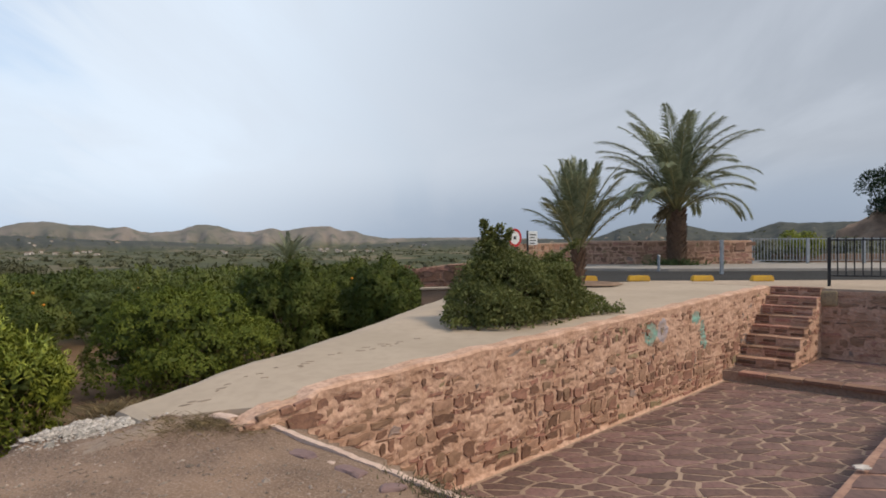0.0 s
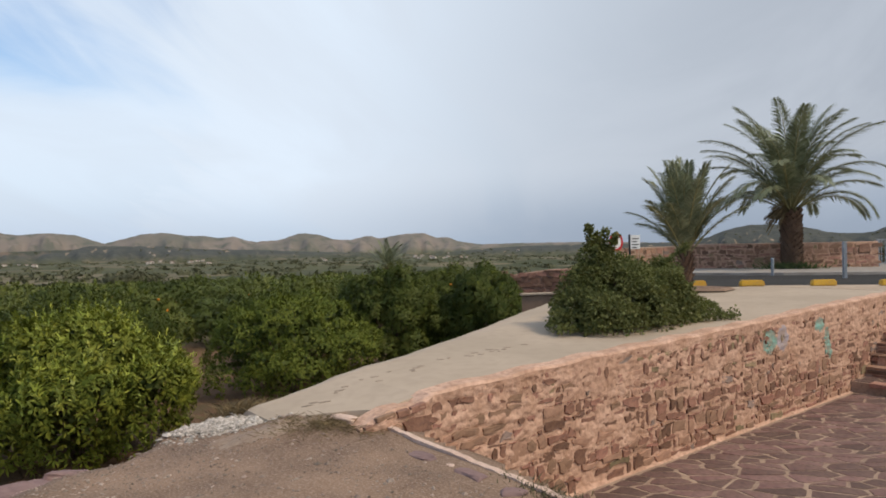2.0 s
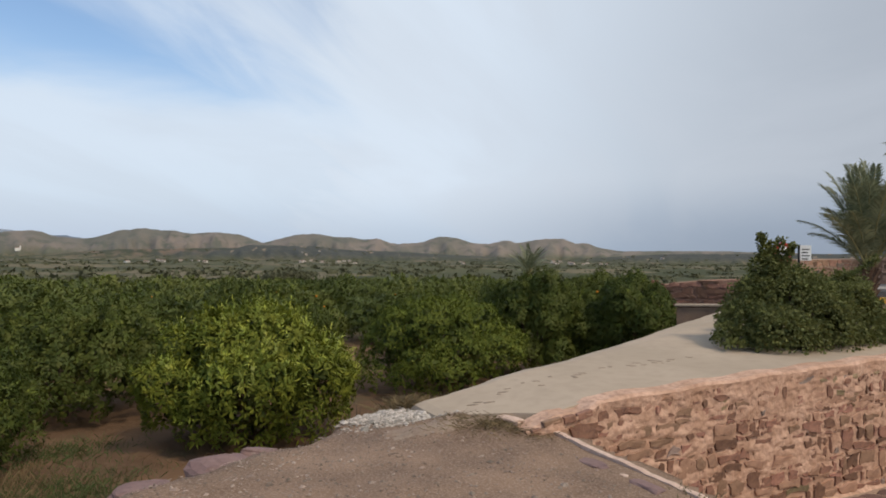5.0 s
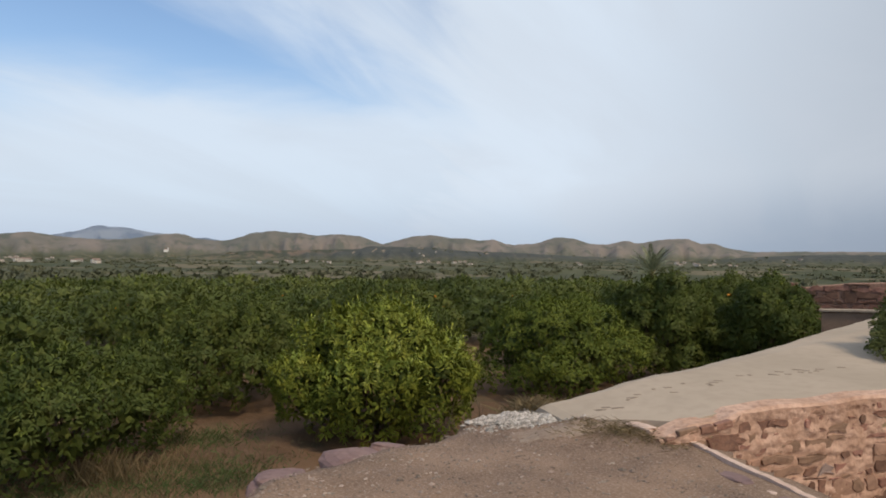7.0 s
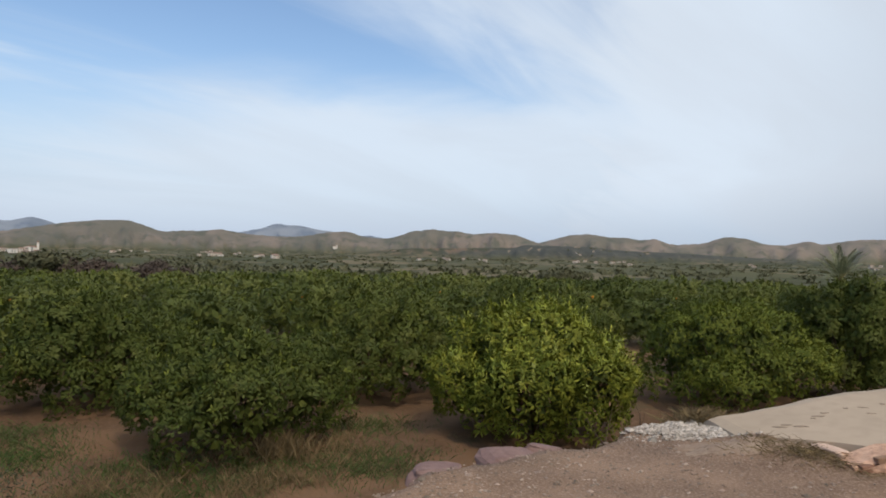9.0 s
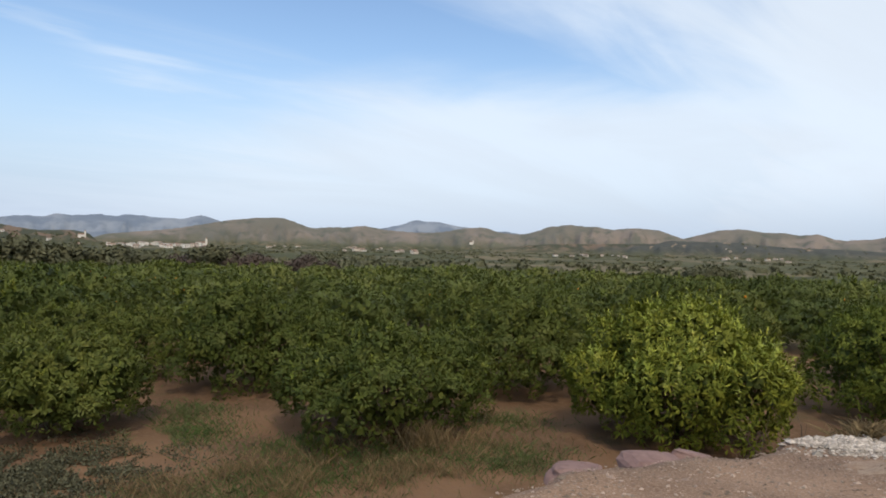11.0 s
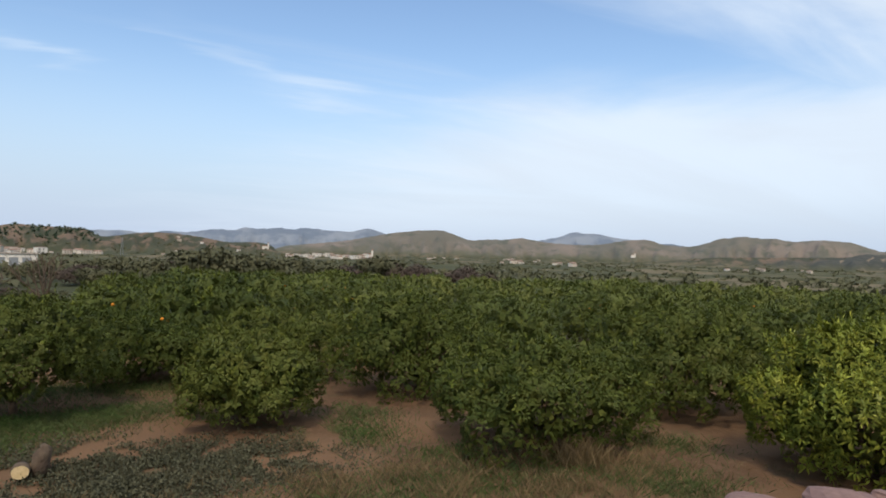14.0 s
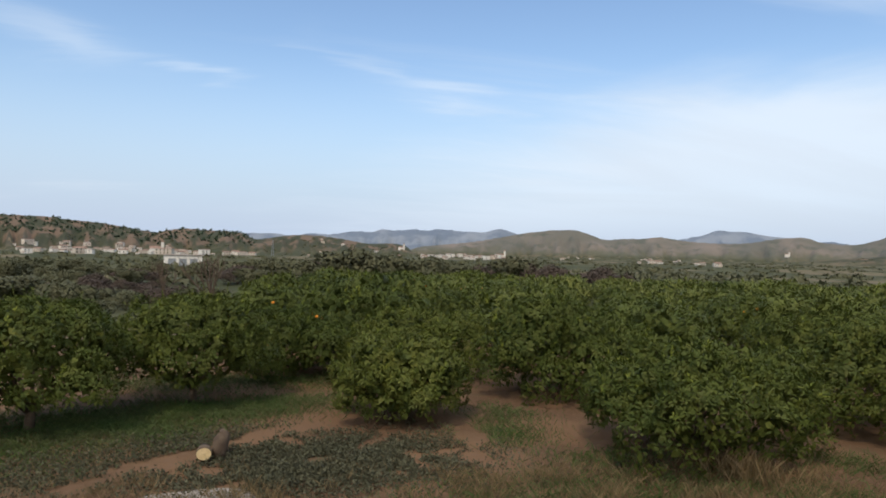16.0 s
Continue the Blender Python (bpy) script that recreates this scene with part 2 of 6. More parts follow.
M_MORTAR = material("pink_mortar", (0.625, 0.402, 0.288), 0.95, (0.465, 0.28, 0.185), 3.2, (0.31, 0.17, 0.112), 18, 0.9, 0.025, fine_amount=0.36, detail=9.0)
M_STONE_DARK = material("dark_rodeno_stone", (0.225, 0.112, 0.076), 0.9, (0.31, 0.165, 0.11), 5.0, (0.12, 0.068, 0.055), 26, 0.7, 0.015, rand=0.4)
M_STONES_DARK = material("dark_rodeno_stones", (0.225, 0.112, 0.076), 0.9, (0.31, 0.165, 0.11), 5.0, (0.12, 0.068, 0.055), 26, 0.7, 0.015, island=0.4)
M_STONE_OLIVE = material("lichened_stone", (0.23, 0.18, 0.10), 0.9, (0.30, 0.215, 0.12), 4.0, (0.14, 0.10, 0.07), 22, 0.7, 0.015, rand=0.25)
M_STONE = material("rodeno_stone", (0.25, 0.13, 0.088), 0.85, (0.35, 0.20, 0.135), 2.5, (0.15, 0.085, 0.07), 18, 0.7, 0.015, rand=0.5)
M_STONES = material("rodeno_stones", (0.27, 0.148, 0.10), 0.85, (0.38, 0.225, 0.15), 2.5, (0.15, 0.085, 0.07), 18, 0.7, 0.015, island=0.5)
M_STONE_PALE = material("pale_stone", (0.39, 0.235, 0.155), 0.9, (0.31, 0.18, 0.115), 3.0, (0.22, 0.13, 0.09), 18, 0.7, 0.015, rand=0.25)
M_STONE_GREY = material("grey_stone", (0.22, 0.165, 0.14), 0.9, (0.30, 0.22, 0.17), 3.0, (0.14, 0.10, 0.09), 18, 0.7, 0.015, rand=0.3)
M_TEAL = material("teal_paint_on_stone", (0.22, 0.42, 0.34), 0.8, (0.30, 0.24, 0.18), 9.0, (0.2, 0.3, 0.26), 30, 0.5, 0.01)
M_LILAC = material("washed_paint_on_stone", (0.40, 0.36, 0.40), 0.8, (0.36, 0.27, 0.22), 9.0, (0.3, 0.25, 0.25), 30, 0.5, 0.01)
M_COPING = material("pale_coping", (0.64, 0.47, 0.37), 0.9, (0.54, 0.37, 0.28), 2.0, (0.40, 0.27, 0.2), 20, 0.5, 0.01)
M_FLAG = material("flagstone", (0.148, 0.08, 0.068), 0.75, (0.208, 0.128, 0.102), 1.8, (0.09, 0.053, 0.046), 16, 0.5, 0.012, rand=0.34, fine_amount=0.45)
M_FLAGS = material("flagstones", (0.148, 0.08, 0.068), 0.75, (0.208, 0.128, 0.102), 1.8, (0.09, 0.053, 0.046), 16, 0.5, 0.012, island=0.34, fine_amount=0.45)
M_JOINT = material("flag_joint", (0.41, 0.292, 0.208), 0.95, (0.29, 0.2, 0.144), 1.4, (0.18, 0.12, 0.088), 20, 0.5, 0.012)
M_ASPHALT = material("asphalt", (0.05, 0.048, 0.046), 0.97, (0.04, 0.038, 0.036), 0.6, (0.07, 0.067, 0.063), 60, 0.4, 0.01, spec=0.05)
M_KERB = material("kerb_concrete", (0.37, 0.325, 0.28), 0.9, None, 2.0, None, 25, 0.3, 0.01)
M_YELLOW = material("yellow_paint", (0.62, 0.36, 0.03), 0.7, (0.52, 0.29, 0.03), 5.0, (0.35, 0.24, 0.1), 30, 0.3, 0.006)
M_GALV = material("galvanised_steel", (0.36, 0.38, 0.40), 0.5, None, 4.0, None, 30, 0.1, 0.002, metal=0.6)
M_BLACK = material("black_paint", (0.02, 0.02, 0.022), 0.5, None, 4.0, None, 30, 0.1, 0.002)
M_WHITE = material("white_paint", (0.78, 0.78, 0.76), 0.6, (0.68, 0.68, 0.66), 3.0, (0.55, 0.53, 0.5), 25, 0.05, 0.002, fine_amount=0.1)
M_RED = material("red_paint", (0.55, 0.03, 0.035), 0.45, None, 4.0, None, 30, 0.05, 0.002)
M_BARK = material("citrus_bark", (0.14, 0.105, 0.075), 0.95, (0.085, 0.06, 0.045), 6.0, None, 30, 0.8, 0.02)
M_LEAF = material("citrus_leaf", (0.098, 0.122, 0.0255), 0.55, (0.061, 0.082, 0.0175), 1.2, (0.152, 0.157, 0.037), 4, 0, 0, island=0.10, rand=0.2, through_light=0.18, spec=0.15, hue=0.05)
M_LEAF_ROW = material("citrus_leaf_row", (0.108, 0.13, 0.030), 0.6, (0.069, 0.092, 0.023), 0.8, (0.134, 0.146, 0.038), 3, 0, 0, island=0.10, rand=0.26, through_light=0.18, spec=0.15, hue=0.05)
# paler copy of the leaf: the far canopy's lit tops put into the colour
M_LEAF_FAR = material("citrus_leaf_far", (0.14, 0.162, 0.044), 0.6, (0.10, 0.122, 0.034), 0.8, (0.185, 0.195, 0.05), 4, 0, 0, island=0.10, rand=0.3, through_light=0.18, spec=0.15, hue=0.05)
M_SHOOT = material("young_leaf", (0.28, 0.32, 0.045), 0.5, (0.20, 0.25, 0.035), 2.0, (0.42, 0.38, 0.06), 6, 0, 0, island=0.35, through_light=0.18, spec=0.35)
M_LEAF_BRIGHT = material("citrus_leaf_bright", (0.172, 0.196, 0.029), 0.6, (0.106, 0.134, 0.02), 1.2, (0.255, 0.26, 0.038), 6, 0, 0, island=0.3, through_light=0.2, spec=0.12, hue=0.05)
M_LEAF_MID = material("citrus_leaf_fresh", (0.146, 0.177, 0.03), 0.6, (0.104, 0.134, 0.023), 1.2, (0.185, 0.2, 0.035), 6, 0, 0, island=0.26, through_light=0.2, spec=0.12, hue=0.05)
M_IVY = material("creeper_leaf", (0.15, 0.165, 0.05), 0.65, (0.105, 0.12, 0.036), 2.0, (0.21, 0.21, 0.075), 7, 0, 0, island=0.35, through_light=0.35)
M_PALM = material("palm_leaflet", (0.235, 0.255, 0.15), 0.5, (0.165, 0.185, 0.105), 1.5, (0.32, 0.33, 0.20), 5, 0, 0, island=0.3, through_light=0.3)
M_RACHIS = material("palm_rachis", (0.30, 0.27, 0.12), 0.6, (0.22, 0.19, 0.085), 2.0, None, 20, 0.2, 0.004)
M_PALMTRUNK = material("palm_trunk", (0.16, 0.095, 0.06), 0.95, (0.10, 0.06, 0.04), 4.0, (0.22, 0.15, 0.10), 24, 0.8, 0.03)
M_DRY = material("dry_grass", (0.215, 0.155, 0.08), 0.9, (0.15, 0.115, 0.058), 1.5, (0.31, 0.23, 0.125), 9, 0, 0, island=0.35, through_light=0.2)
M_GRASS = material("green_grass", (0.075, 0.125, 0.033), 0.8, (0.11, 0.13, 0.05), 0.8, (0.058, 0.085, 0.028), 8, 0, 0, island=0.35, through_light=0.25)
M_WEED = material("grey_green_weed", (0.106, 0.104, 0.062), 0.8, (0.078, 0.08, 0.046), 1.0, None, 6, 0, 0, island=0.35, through_light=0.15)
M_WITHERED = material("withered_weed", (0.125, 0.105, 0.058), 0.85, (0.088, 0.084, 0.042), 8.0, (0.17, 0.13, 0.07), 20, 0, 0, island=0.35, through_light=0.15)
M_CHALK = material("white_rubble", (0.47, 0.42, 0.365), 0.95, (0.37, 0.32, 0.27), 5.0, (0.26, 0.22, 0.185), 30, 0.4, 0.01, island=0.4)
M_GRAVEL = material("gravel", (0.33, 0.26, 0.205), 0.95, (0.18, 0.13, 0.10), 4.0, (0.16, 0.115, 0.09), 30, 0.4, 0.01, island=0.4)
M_ROCK = material("purple_sandstone", (0.20, 0.125, 0.115), 0.9, (0.27, 0.175, 0.15), 2.2, (0.13, 0.08, 0.075), 12, 0.6, 0.02)
M_ORANGE = material("orange_peel", (0.75, 0.27, 0.02), 0.5, None, 5.0, None, 60, 0.2, 0.003)
M_PINE = material("pine_needles", (0.03, 0.055, 0.025), 0.7, (0.022, 0.042, 0.02), 1.0, None, 5, 0, 0, island=0.35)
M_SCRUB = material("scrub_leaf", (0.112, 0.113, 0.06), 0.8, (0.09, 0.093, 0.051), 0.1, (0.138, 0.13, 0.07), 1, 0, 0, island=0.14, through_light=0.2)
M_REDSCRUB = material("bare_reddish_twigs", (0.108, 0.08, 0.064), 0.9, (0.082, 0.062, 0.05), 0.2, None, 1, 0, 0, island=0.14, through_light=0.2)
M_HOUSE = material("pale_render", (0.70, 0.64, 0.56), 0.9, (0.50, 0.42, 0.35), 0.05, None, 1, 0, 0, rand=0.22)
M_HOUSEWHITE = material("whitewash", (0.80, 0.77, 0.72), 0.9, (0.7, 0.67, 0.62), 0.1, None, 1, 0, 0)
M_ROOF = material("clay_roof", (0.28, 0.195, 0.15), 0.9, (0.26, 0.165, 0.125), 0.2, None, 2, 0, 0, rand=0.2)
M_GLASS = material("dark_window", (0.03, 0.035, 0.04), 0.2, None, 1.0, None, 5, 0, 0, spec=0.5)


def ground_material():
    """Reddish earth and weeds near by, field patches on the plain, scrub and bare rock on the hills, painted haze on
    the farthest range.
    """
    m = bpy.data.materials.new("earth_fields_and_scrub")
    m.use_nodes = True
    nt = m.node_tree
    nodes, links = nt.nodes, nt.links
    b = nodes["Principled BSDF"]
    b.inputs["Roughness"].default_value, b.inputs["Specular IOR Level"].default_value = 0.95, 0.1
    tc = nodes.new("ShaderNodeTexCoord")

    def noise_at(scale, detail=5.0):
        n = nodes.new("ShaderNodeTexNoise")
        n.inputs["Scale"].default_value, n.inputs["Detail"].default_value = scale, detail
        links.new(tc.outputs["Object"], n.inputs["Vector"])
        return n.outputs["Fac"]

    def ramp(value, a, z):
        r = nodes.new("ShaderNodeMapRange")
        r.interpolation_type = "SMOOTHSTEP"
        r.inputs["From Min"].default_value, r.inputs["From Max"].default_value = a, z
        links.new(value, r.inputs["Value"])
        return r.outputs[0]

    def mix(f, c1, c2):
        x = nodes.new("ShaderNodeMix")
        x.data_type = "RGBA"
        links.new(f, x.inputs[0])
        for k, c in ((6, c1), (7, c2)):
            if isinstance(c, tuple):
                x.inputs[k].default_value = (*c, 1)
            else:
                links.new(c, x.inputs[k])
        return x.outputs[2]

    near = mix(ramp(noise_at(0.45), 0.42, 0.6), (0.178, 0.105, 0.06), (0.122, 0.074, 0.044))
    near = mix(ramp(noise_at(9.0), 0.45, 0.75), near, (0.165, 0.102, 0.064))
    near = mix(ramp(noise_at(0.8, 8.0), 0.56, 0.72), near, (0.105, 0.078, 0.044))
    vor = nodes.new("ShaderNodeTexVoronoi")
    vor.inputs["Scale"].default_value = 0.016
    links.new(tc.outputs["Object"], vor.inputs["Vector"])
    sepc = nodes.new("ShaderNodeSeparateColor")
    links.new(vor.outputs["Color"], sepc.inputs[0])
    plain = mix(ramp(sepc.outputs[0], 0.2, 0.9), (0.06, 0.066, 0.034), (0.088, 0.088, 0.045))
    plain = mix(ramp(sepc.outputs[1], 0.66, 0.80), plain, (0.155, 0.13, 0.08))
    plain = mix(ramp(noise_at(0.05, 8.0), 0.5, 0.66), plain, (0.06, 0.062, 0.033))
    sep = nodes.new("ShaderNodeSeparateXYZ")
    links.new(tc.outputs["Object"], sep.inputs[0])
    # on the slopes the patches run along the contour and up the height
    bearing = nodes.new("ShaderNodeMath")
    bearing.operation = "ARCTAN2"
    links.new(sep.outputs[0], bearing.inputs[0])
    links.new(sep.outputs[1], bearing.inputs[1])
    contour = nodes.new("ShaderNodeMath")
    contour.operation = "MULTIPLY"
    contour.inputs[1].default_value = 2500.0
    links.new(bearing.outputs[0], contour.inputs[0])
    slope_at = nodes.new("ShaderNodeCombineXYZ")
    links.new(contour.outputs[0], slope_at.inputs[0])
    links.new(sep.outputs[2], slope_at.inputs[1])
    depth_at = nodes.new("ShaderNodeVectorMath")
    depth_at.operation = "LENGTH"
    links.new(tc.outputs["Object"], depth_at.inputs[0])
    depth_part = nodes.new("ShaderNodeMath")
    depth_part.operation = "MULTIPLY"
    depth_part.inputs[1].default_value = 0.35
    links.new(depth_at.outputs["Value"], depth_part.inputs[0])
    links.new(depth_part.outputs[0], slope_at.inputs[2])

    def slope_noise(scale, detail=6.0):
        n = nodes.new("ShaderNodeTexNoise")
        n.inputs["Scale"].default_value, n.inputs["Detail"].default_value = scale, detail
        links.new(slope_at.outputs[0], n.inputs["Vector"])
        return n.outputs["Fac"]

    hill = mix(ramp(slope_noise(0.006, 7.0), 0.36, 0.64), (0.222, 0.184, 0.154), (0.147, 0.138, 0.114))
    hill = mix(ramp(slope_noise(0.022, 6.0), 0.46, 0.72), hill, (0.108, 0.112, 0.092))
    low_slope = nodes.new("ShaderNodeMath")
    low_slope.operation = "MULTIPLY_ADD"
    low_slope.inputs[1].default_value = 70.0
    links.new(slope_noise(0.009, 6.0), low_slope.inputs[0])
    links.new(sep.outputs[2], low_slope.inputs[2])
    hill = mix(ramp(low_slope.outputs[0], 58.0, 30.0), hill, (0.122, 0.12, 0.085))
    flat = nodes.new("ShaderNodeCombineXYZ")
    links.new(sep.outputs[0], flat.inputs[0])
    links.new(sep.outputs[1], flat.inputs[1])
    far = nodes.new("ShaderNodeVectorMath")
    far.operation = "LENGTH"
    links.new(flat.outputs[0], far.inputs[0])
    colour = mix(ramp(far.outputs["Value"], 24.0, 40.0), near, plain)
    wood = mix(ramp(noise_at(0.05, 6.0), 0.40, 0.62), (0.060, 0.064, 0.058), (0.083, 0.084, 0.072))
    wood = mix(ramp(slope_noise(0.028, 7.0), 0.63, 0.70), wood, (0.27, 0.205, 0.145))
    hill = mix(ramp(far.outputs["Value"], 1900.0, 2150.0), wood, hill)
    near_hill = mix(ramp(slope_noise(0.02, 8.0), 0.41, 0.53), (0.165, 0.118, 0.084), (0.06, 0.064, 0.04))
    hill = mix(ramp(sep.outputs[0], -1150.0, -1000.0), mix(ramp(far.outputs["Value"], 1850.0, 2000.0), near_hill, hill), hill)
    on_hill = nodes.new("ShaderNodeMath")
    on_hill.operation = "MULTIPLY"
    links.new(ramp(sep.outputs[2], -14.0, 6.0), on_hill.inputs[0])
    links.new(ramp(far.outputs["Value"], 700.0, 1000.0), on_hill.inputs[1])
    colour = mix(on_hill.outputs[0], colour, hill)
    # haze and relief shading painted into the farthest range: two blue-greys past 3700 m
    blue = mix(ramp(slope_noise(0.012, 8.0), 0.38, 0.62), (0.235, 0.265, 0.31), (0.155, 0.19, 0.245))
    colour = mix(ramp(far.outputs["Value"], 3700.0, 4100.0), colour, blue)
    links.new(colour, b.inputs["Base Color"])
    bp = nodes.new("ShaderNodeBump")
    bp.inputs["Strength"].default_value, bp.inputs["Distance"].default_value = 0.6, 0.04
    links.new(noise_at(14.0), bp.inputs["Height"])
    # gullies and scrub give the hillsides their relief
    gully = nodes.new("ShaderNodeBump")
    gully.inputs["Distance"].default_value = 4.0
    links.new(on_hill.outputs[0], gully.inputs["Strength"])
    links.new(slope_noise(0.02, 8.0), gully.inputs["Height"])
    links.new(gully.outputs["Normal"], bp.inputs["Normal"])
    links.new(bp.outputs["Normal"], b.inputs["Normal"])
    return m


M_GROUND = ground_material()

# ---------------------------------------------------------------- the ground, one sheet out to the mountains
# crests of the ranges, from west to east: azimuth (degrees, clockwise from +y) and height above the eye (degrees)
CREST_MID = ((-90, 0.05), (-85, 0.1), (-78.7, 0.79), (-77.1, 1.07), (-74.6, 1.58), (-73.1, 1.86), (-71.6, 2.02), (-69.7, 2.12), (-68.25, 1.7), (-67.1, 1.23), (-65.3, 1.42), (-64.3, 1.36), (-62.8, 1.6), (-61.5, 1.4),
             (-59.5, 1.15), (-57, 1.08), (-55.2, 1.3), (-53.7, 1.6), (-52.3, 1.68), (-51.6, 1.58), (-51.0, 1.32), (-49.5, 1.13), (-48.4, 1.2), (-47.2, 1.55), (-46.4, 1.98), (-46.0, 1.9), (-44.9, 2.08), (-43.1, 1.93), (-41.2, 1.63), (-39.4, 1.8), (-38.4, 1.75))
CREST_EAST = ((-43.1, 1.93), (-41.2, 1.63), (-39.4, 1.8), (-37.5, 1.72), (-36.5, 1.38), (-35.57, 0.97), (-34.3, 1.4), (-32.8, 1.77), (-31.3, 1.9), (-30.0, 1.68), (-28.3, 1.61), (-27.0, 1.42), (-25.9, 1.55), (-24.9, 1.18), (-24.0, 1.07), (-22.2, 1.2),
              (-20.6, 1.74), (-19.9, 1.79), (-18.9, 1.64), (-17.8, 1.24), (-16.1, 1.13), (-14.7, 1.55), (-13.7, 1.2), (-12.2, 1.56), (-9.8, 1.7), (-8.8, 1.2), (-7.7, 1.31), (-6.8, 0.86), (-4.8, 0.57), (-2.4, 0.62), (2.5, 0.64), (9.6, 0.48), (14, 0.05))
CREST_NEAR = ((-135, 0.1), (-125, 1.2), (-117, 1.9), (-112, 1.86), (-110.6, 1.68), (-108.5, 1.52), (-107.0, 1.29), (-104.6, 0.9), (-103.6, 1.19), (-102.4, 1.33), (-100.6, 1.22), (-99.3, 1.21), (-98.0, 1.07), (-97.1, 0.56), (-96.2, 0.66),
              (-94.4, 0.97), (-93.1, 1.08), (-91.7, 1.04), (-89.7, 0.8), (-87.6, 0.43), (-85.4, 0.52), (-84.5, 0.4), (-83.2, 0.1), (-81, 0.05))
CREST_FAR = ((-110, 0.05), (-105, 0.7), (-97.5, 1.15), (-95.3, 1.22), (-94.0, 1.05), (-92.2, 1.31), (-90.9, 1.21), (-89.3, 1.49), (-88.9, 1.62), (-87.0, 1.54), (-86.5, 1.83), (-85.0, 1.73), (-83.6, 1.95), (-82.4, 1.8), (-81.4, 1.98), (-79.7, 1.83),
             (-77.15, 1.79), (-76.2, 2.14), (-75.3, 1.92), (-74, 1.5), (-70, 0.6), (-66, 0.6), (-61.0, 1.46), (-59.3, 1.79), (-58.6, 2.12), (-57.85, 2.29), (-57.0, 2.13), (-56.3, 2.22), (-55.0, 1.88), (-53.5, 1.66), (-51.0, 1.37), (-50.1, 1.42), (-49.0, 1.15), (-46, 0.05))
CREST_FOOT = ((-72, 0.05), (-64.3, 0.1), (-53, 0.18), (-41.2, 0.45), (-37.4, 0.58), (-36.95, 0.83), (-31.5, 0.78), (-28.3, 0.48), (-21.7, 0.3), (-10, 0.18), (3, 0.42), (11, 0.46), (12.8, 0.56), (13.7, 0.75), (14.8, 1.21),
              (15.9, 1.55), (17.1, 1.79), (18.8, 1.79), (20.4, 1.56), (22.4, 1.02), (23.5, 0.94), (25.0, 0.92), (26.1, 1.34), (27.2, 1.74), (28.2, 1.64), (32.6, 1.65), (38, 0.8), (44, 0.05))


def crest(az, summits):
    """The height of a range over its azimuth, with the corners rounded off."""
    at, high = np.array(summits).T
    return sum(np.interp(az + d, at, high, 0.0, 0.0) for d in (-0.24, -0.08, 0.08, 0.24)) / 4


def wobble(x, y, k):
    return np.sin(x * 1.31 * k + 1.7 * np.sin(y * 0.83 * k)) * np.cos(y * 1.13 * k + 1.3 * np.sin(x * 0.71 * k + 2.0))


def terrain(x, y):
    r = np.hypot(x, y)
    az = np.degrees(np.arctan2(x, y))
    z = np.interp(r, (0, 10, 30, 60, 95, 300, 800, 1600, 3000, 5000), (-1.9, -1.9, -2.35, -3.3, -4.3, -7.0, -10, -12, -15, -18))
    z = z + 0.05 * wobble(x, y, 1.1) * smooth(r, 5, 12) + 0.25 * wobble(x, y, 0.12) * smooth(r, 20, 60) + 1.5 * wobble(x, y, 0.011) * smooth(r, 150, 500)
    east = smooth(az, 2, 9) * (1 - smooth(az, 120, 150)) * smooth(r, 18.5, 21) * (1 - smooth(r, 60, 300))
    z = z * (1 - east) + 0.38 * east
    rough = 0.02 * wobble(az, r * 0.003, 4.3) + 0.025 * wobble(az, r * 0.004, 13.0)
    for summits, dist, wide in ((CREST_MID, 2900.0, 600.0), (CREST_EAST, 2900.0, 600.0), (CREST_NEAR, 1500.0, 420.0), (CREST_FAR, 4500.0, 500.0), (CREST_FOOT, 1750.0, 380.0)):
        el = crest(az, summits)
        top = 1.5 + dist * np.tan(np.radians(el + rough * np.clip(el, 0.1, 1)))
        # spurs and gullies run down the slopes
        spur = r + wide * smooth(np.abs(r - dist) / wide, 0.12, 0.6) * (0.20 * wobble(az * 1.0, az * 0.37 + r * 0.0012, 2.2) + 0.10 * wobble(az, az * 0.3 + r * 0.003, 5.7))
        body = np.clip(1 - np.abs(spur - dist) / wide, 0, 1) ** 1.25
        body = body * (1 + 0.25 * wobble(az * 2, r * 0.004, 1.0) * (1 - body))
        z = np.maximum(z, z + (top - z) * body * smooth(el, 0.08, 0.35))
    return z


az_grid = np.radians(np.concatenate([np.arange(-125, 45, 0.25), np.arange(45, 235, 2.0)]))
r_grid = np.concatenate([[0.0], np.geomspace(3.0, 150, 72), np.geomspace(160, 1200, 46), np.linspace(1230, 1800, 20), np.linspace(1850, 4900, 66)])
RR, AA = np.meshgrid(r_grid, az_grid, indexing="ij")
gx, gy = RR * np.sin(AA), RR * np.cos(AA)
gz = terrain(gx, gy)
gv = np.stack([gx, gy, gz], -1).reshape(-1, 3)
na, nr = len(az_grid), len(r_grid)
gi, gj = np.meshgrid(np.arange(nr - 1), np.arange(na), indexing="ij")
gj2 = (gj + 1) % na
gf = np.stack([gi * na + gj, gi * na + gj2, (gi + 1) * na + gj2, (gi + 1) * na + gj], -1).reshape(-1, 4)
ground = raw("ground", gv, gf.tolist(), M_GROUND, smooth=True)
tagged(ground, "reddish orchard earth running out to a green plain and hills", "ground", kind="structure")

# ---------------------------------------------------------------- the dirt platform
EDGE_Y = (-20, -3, 1, 2.9, 3.6, 4.3, 4.8, 5.4, 6.1, 7.0, 9.0)
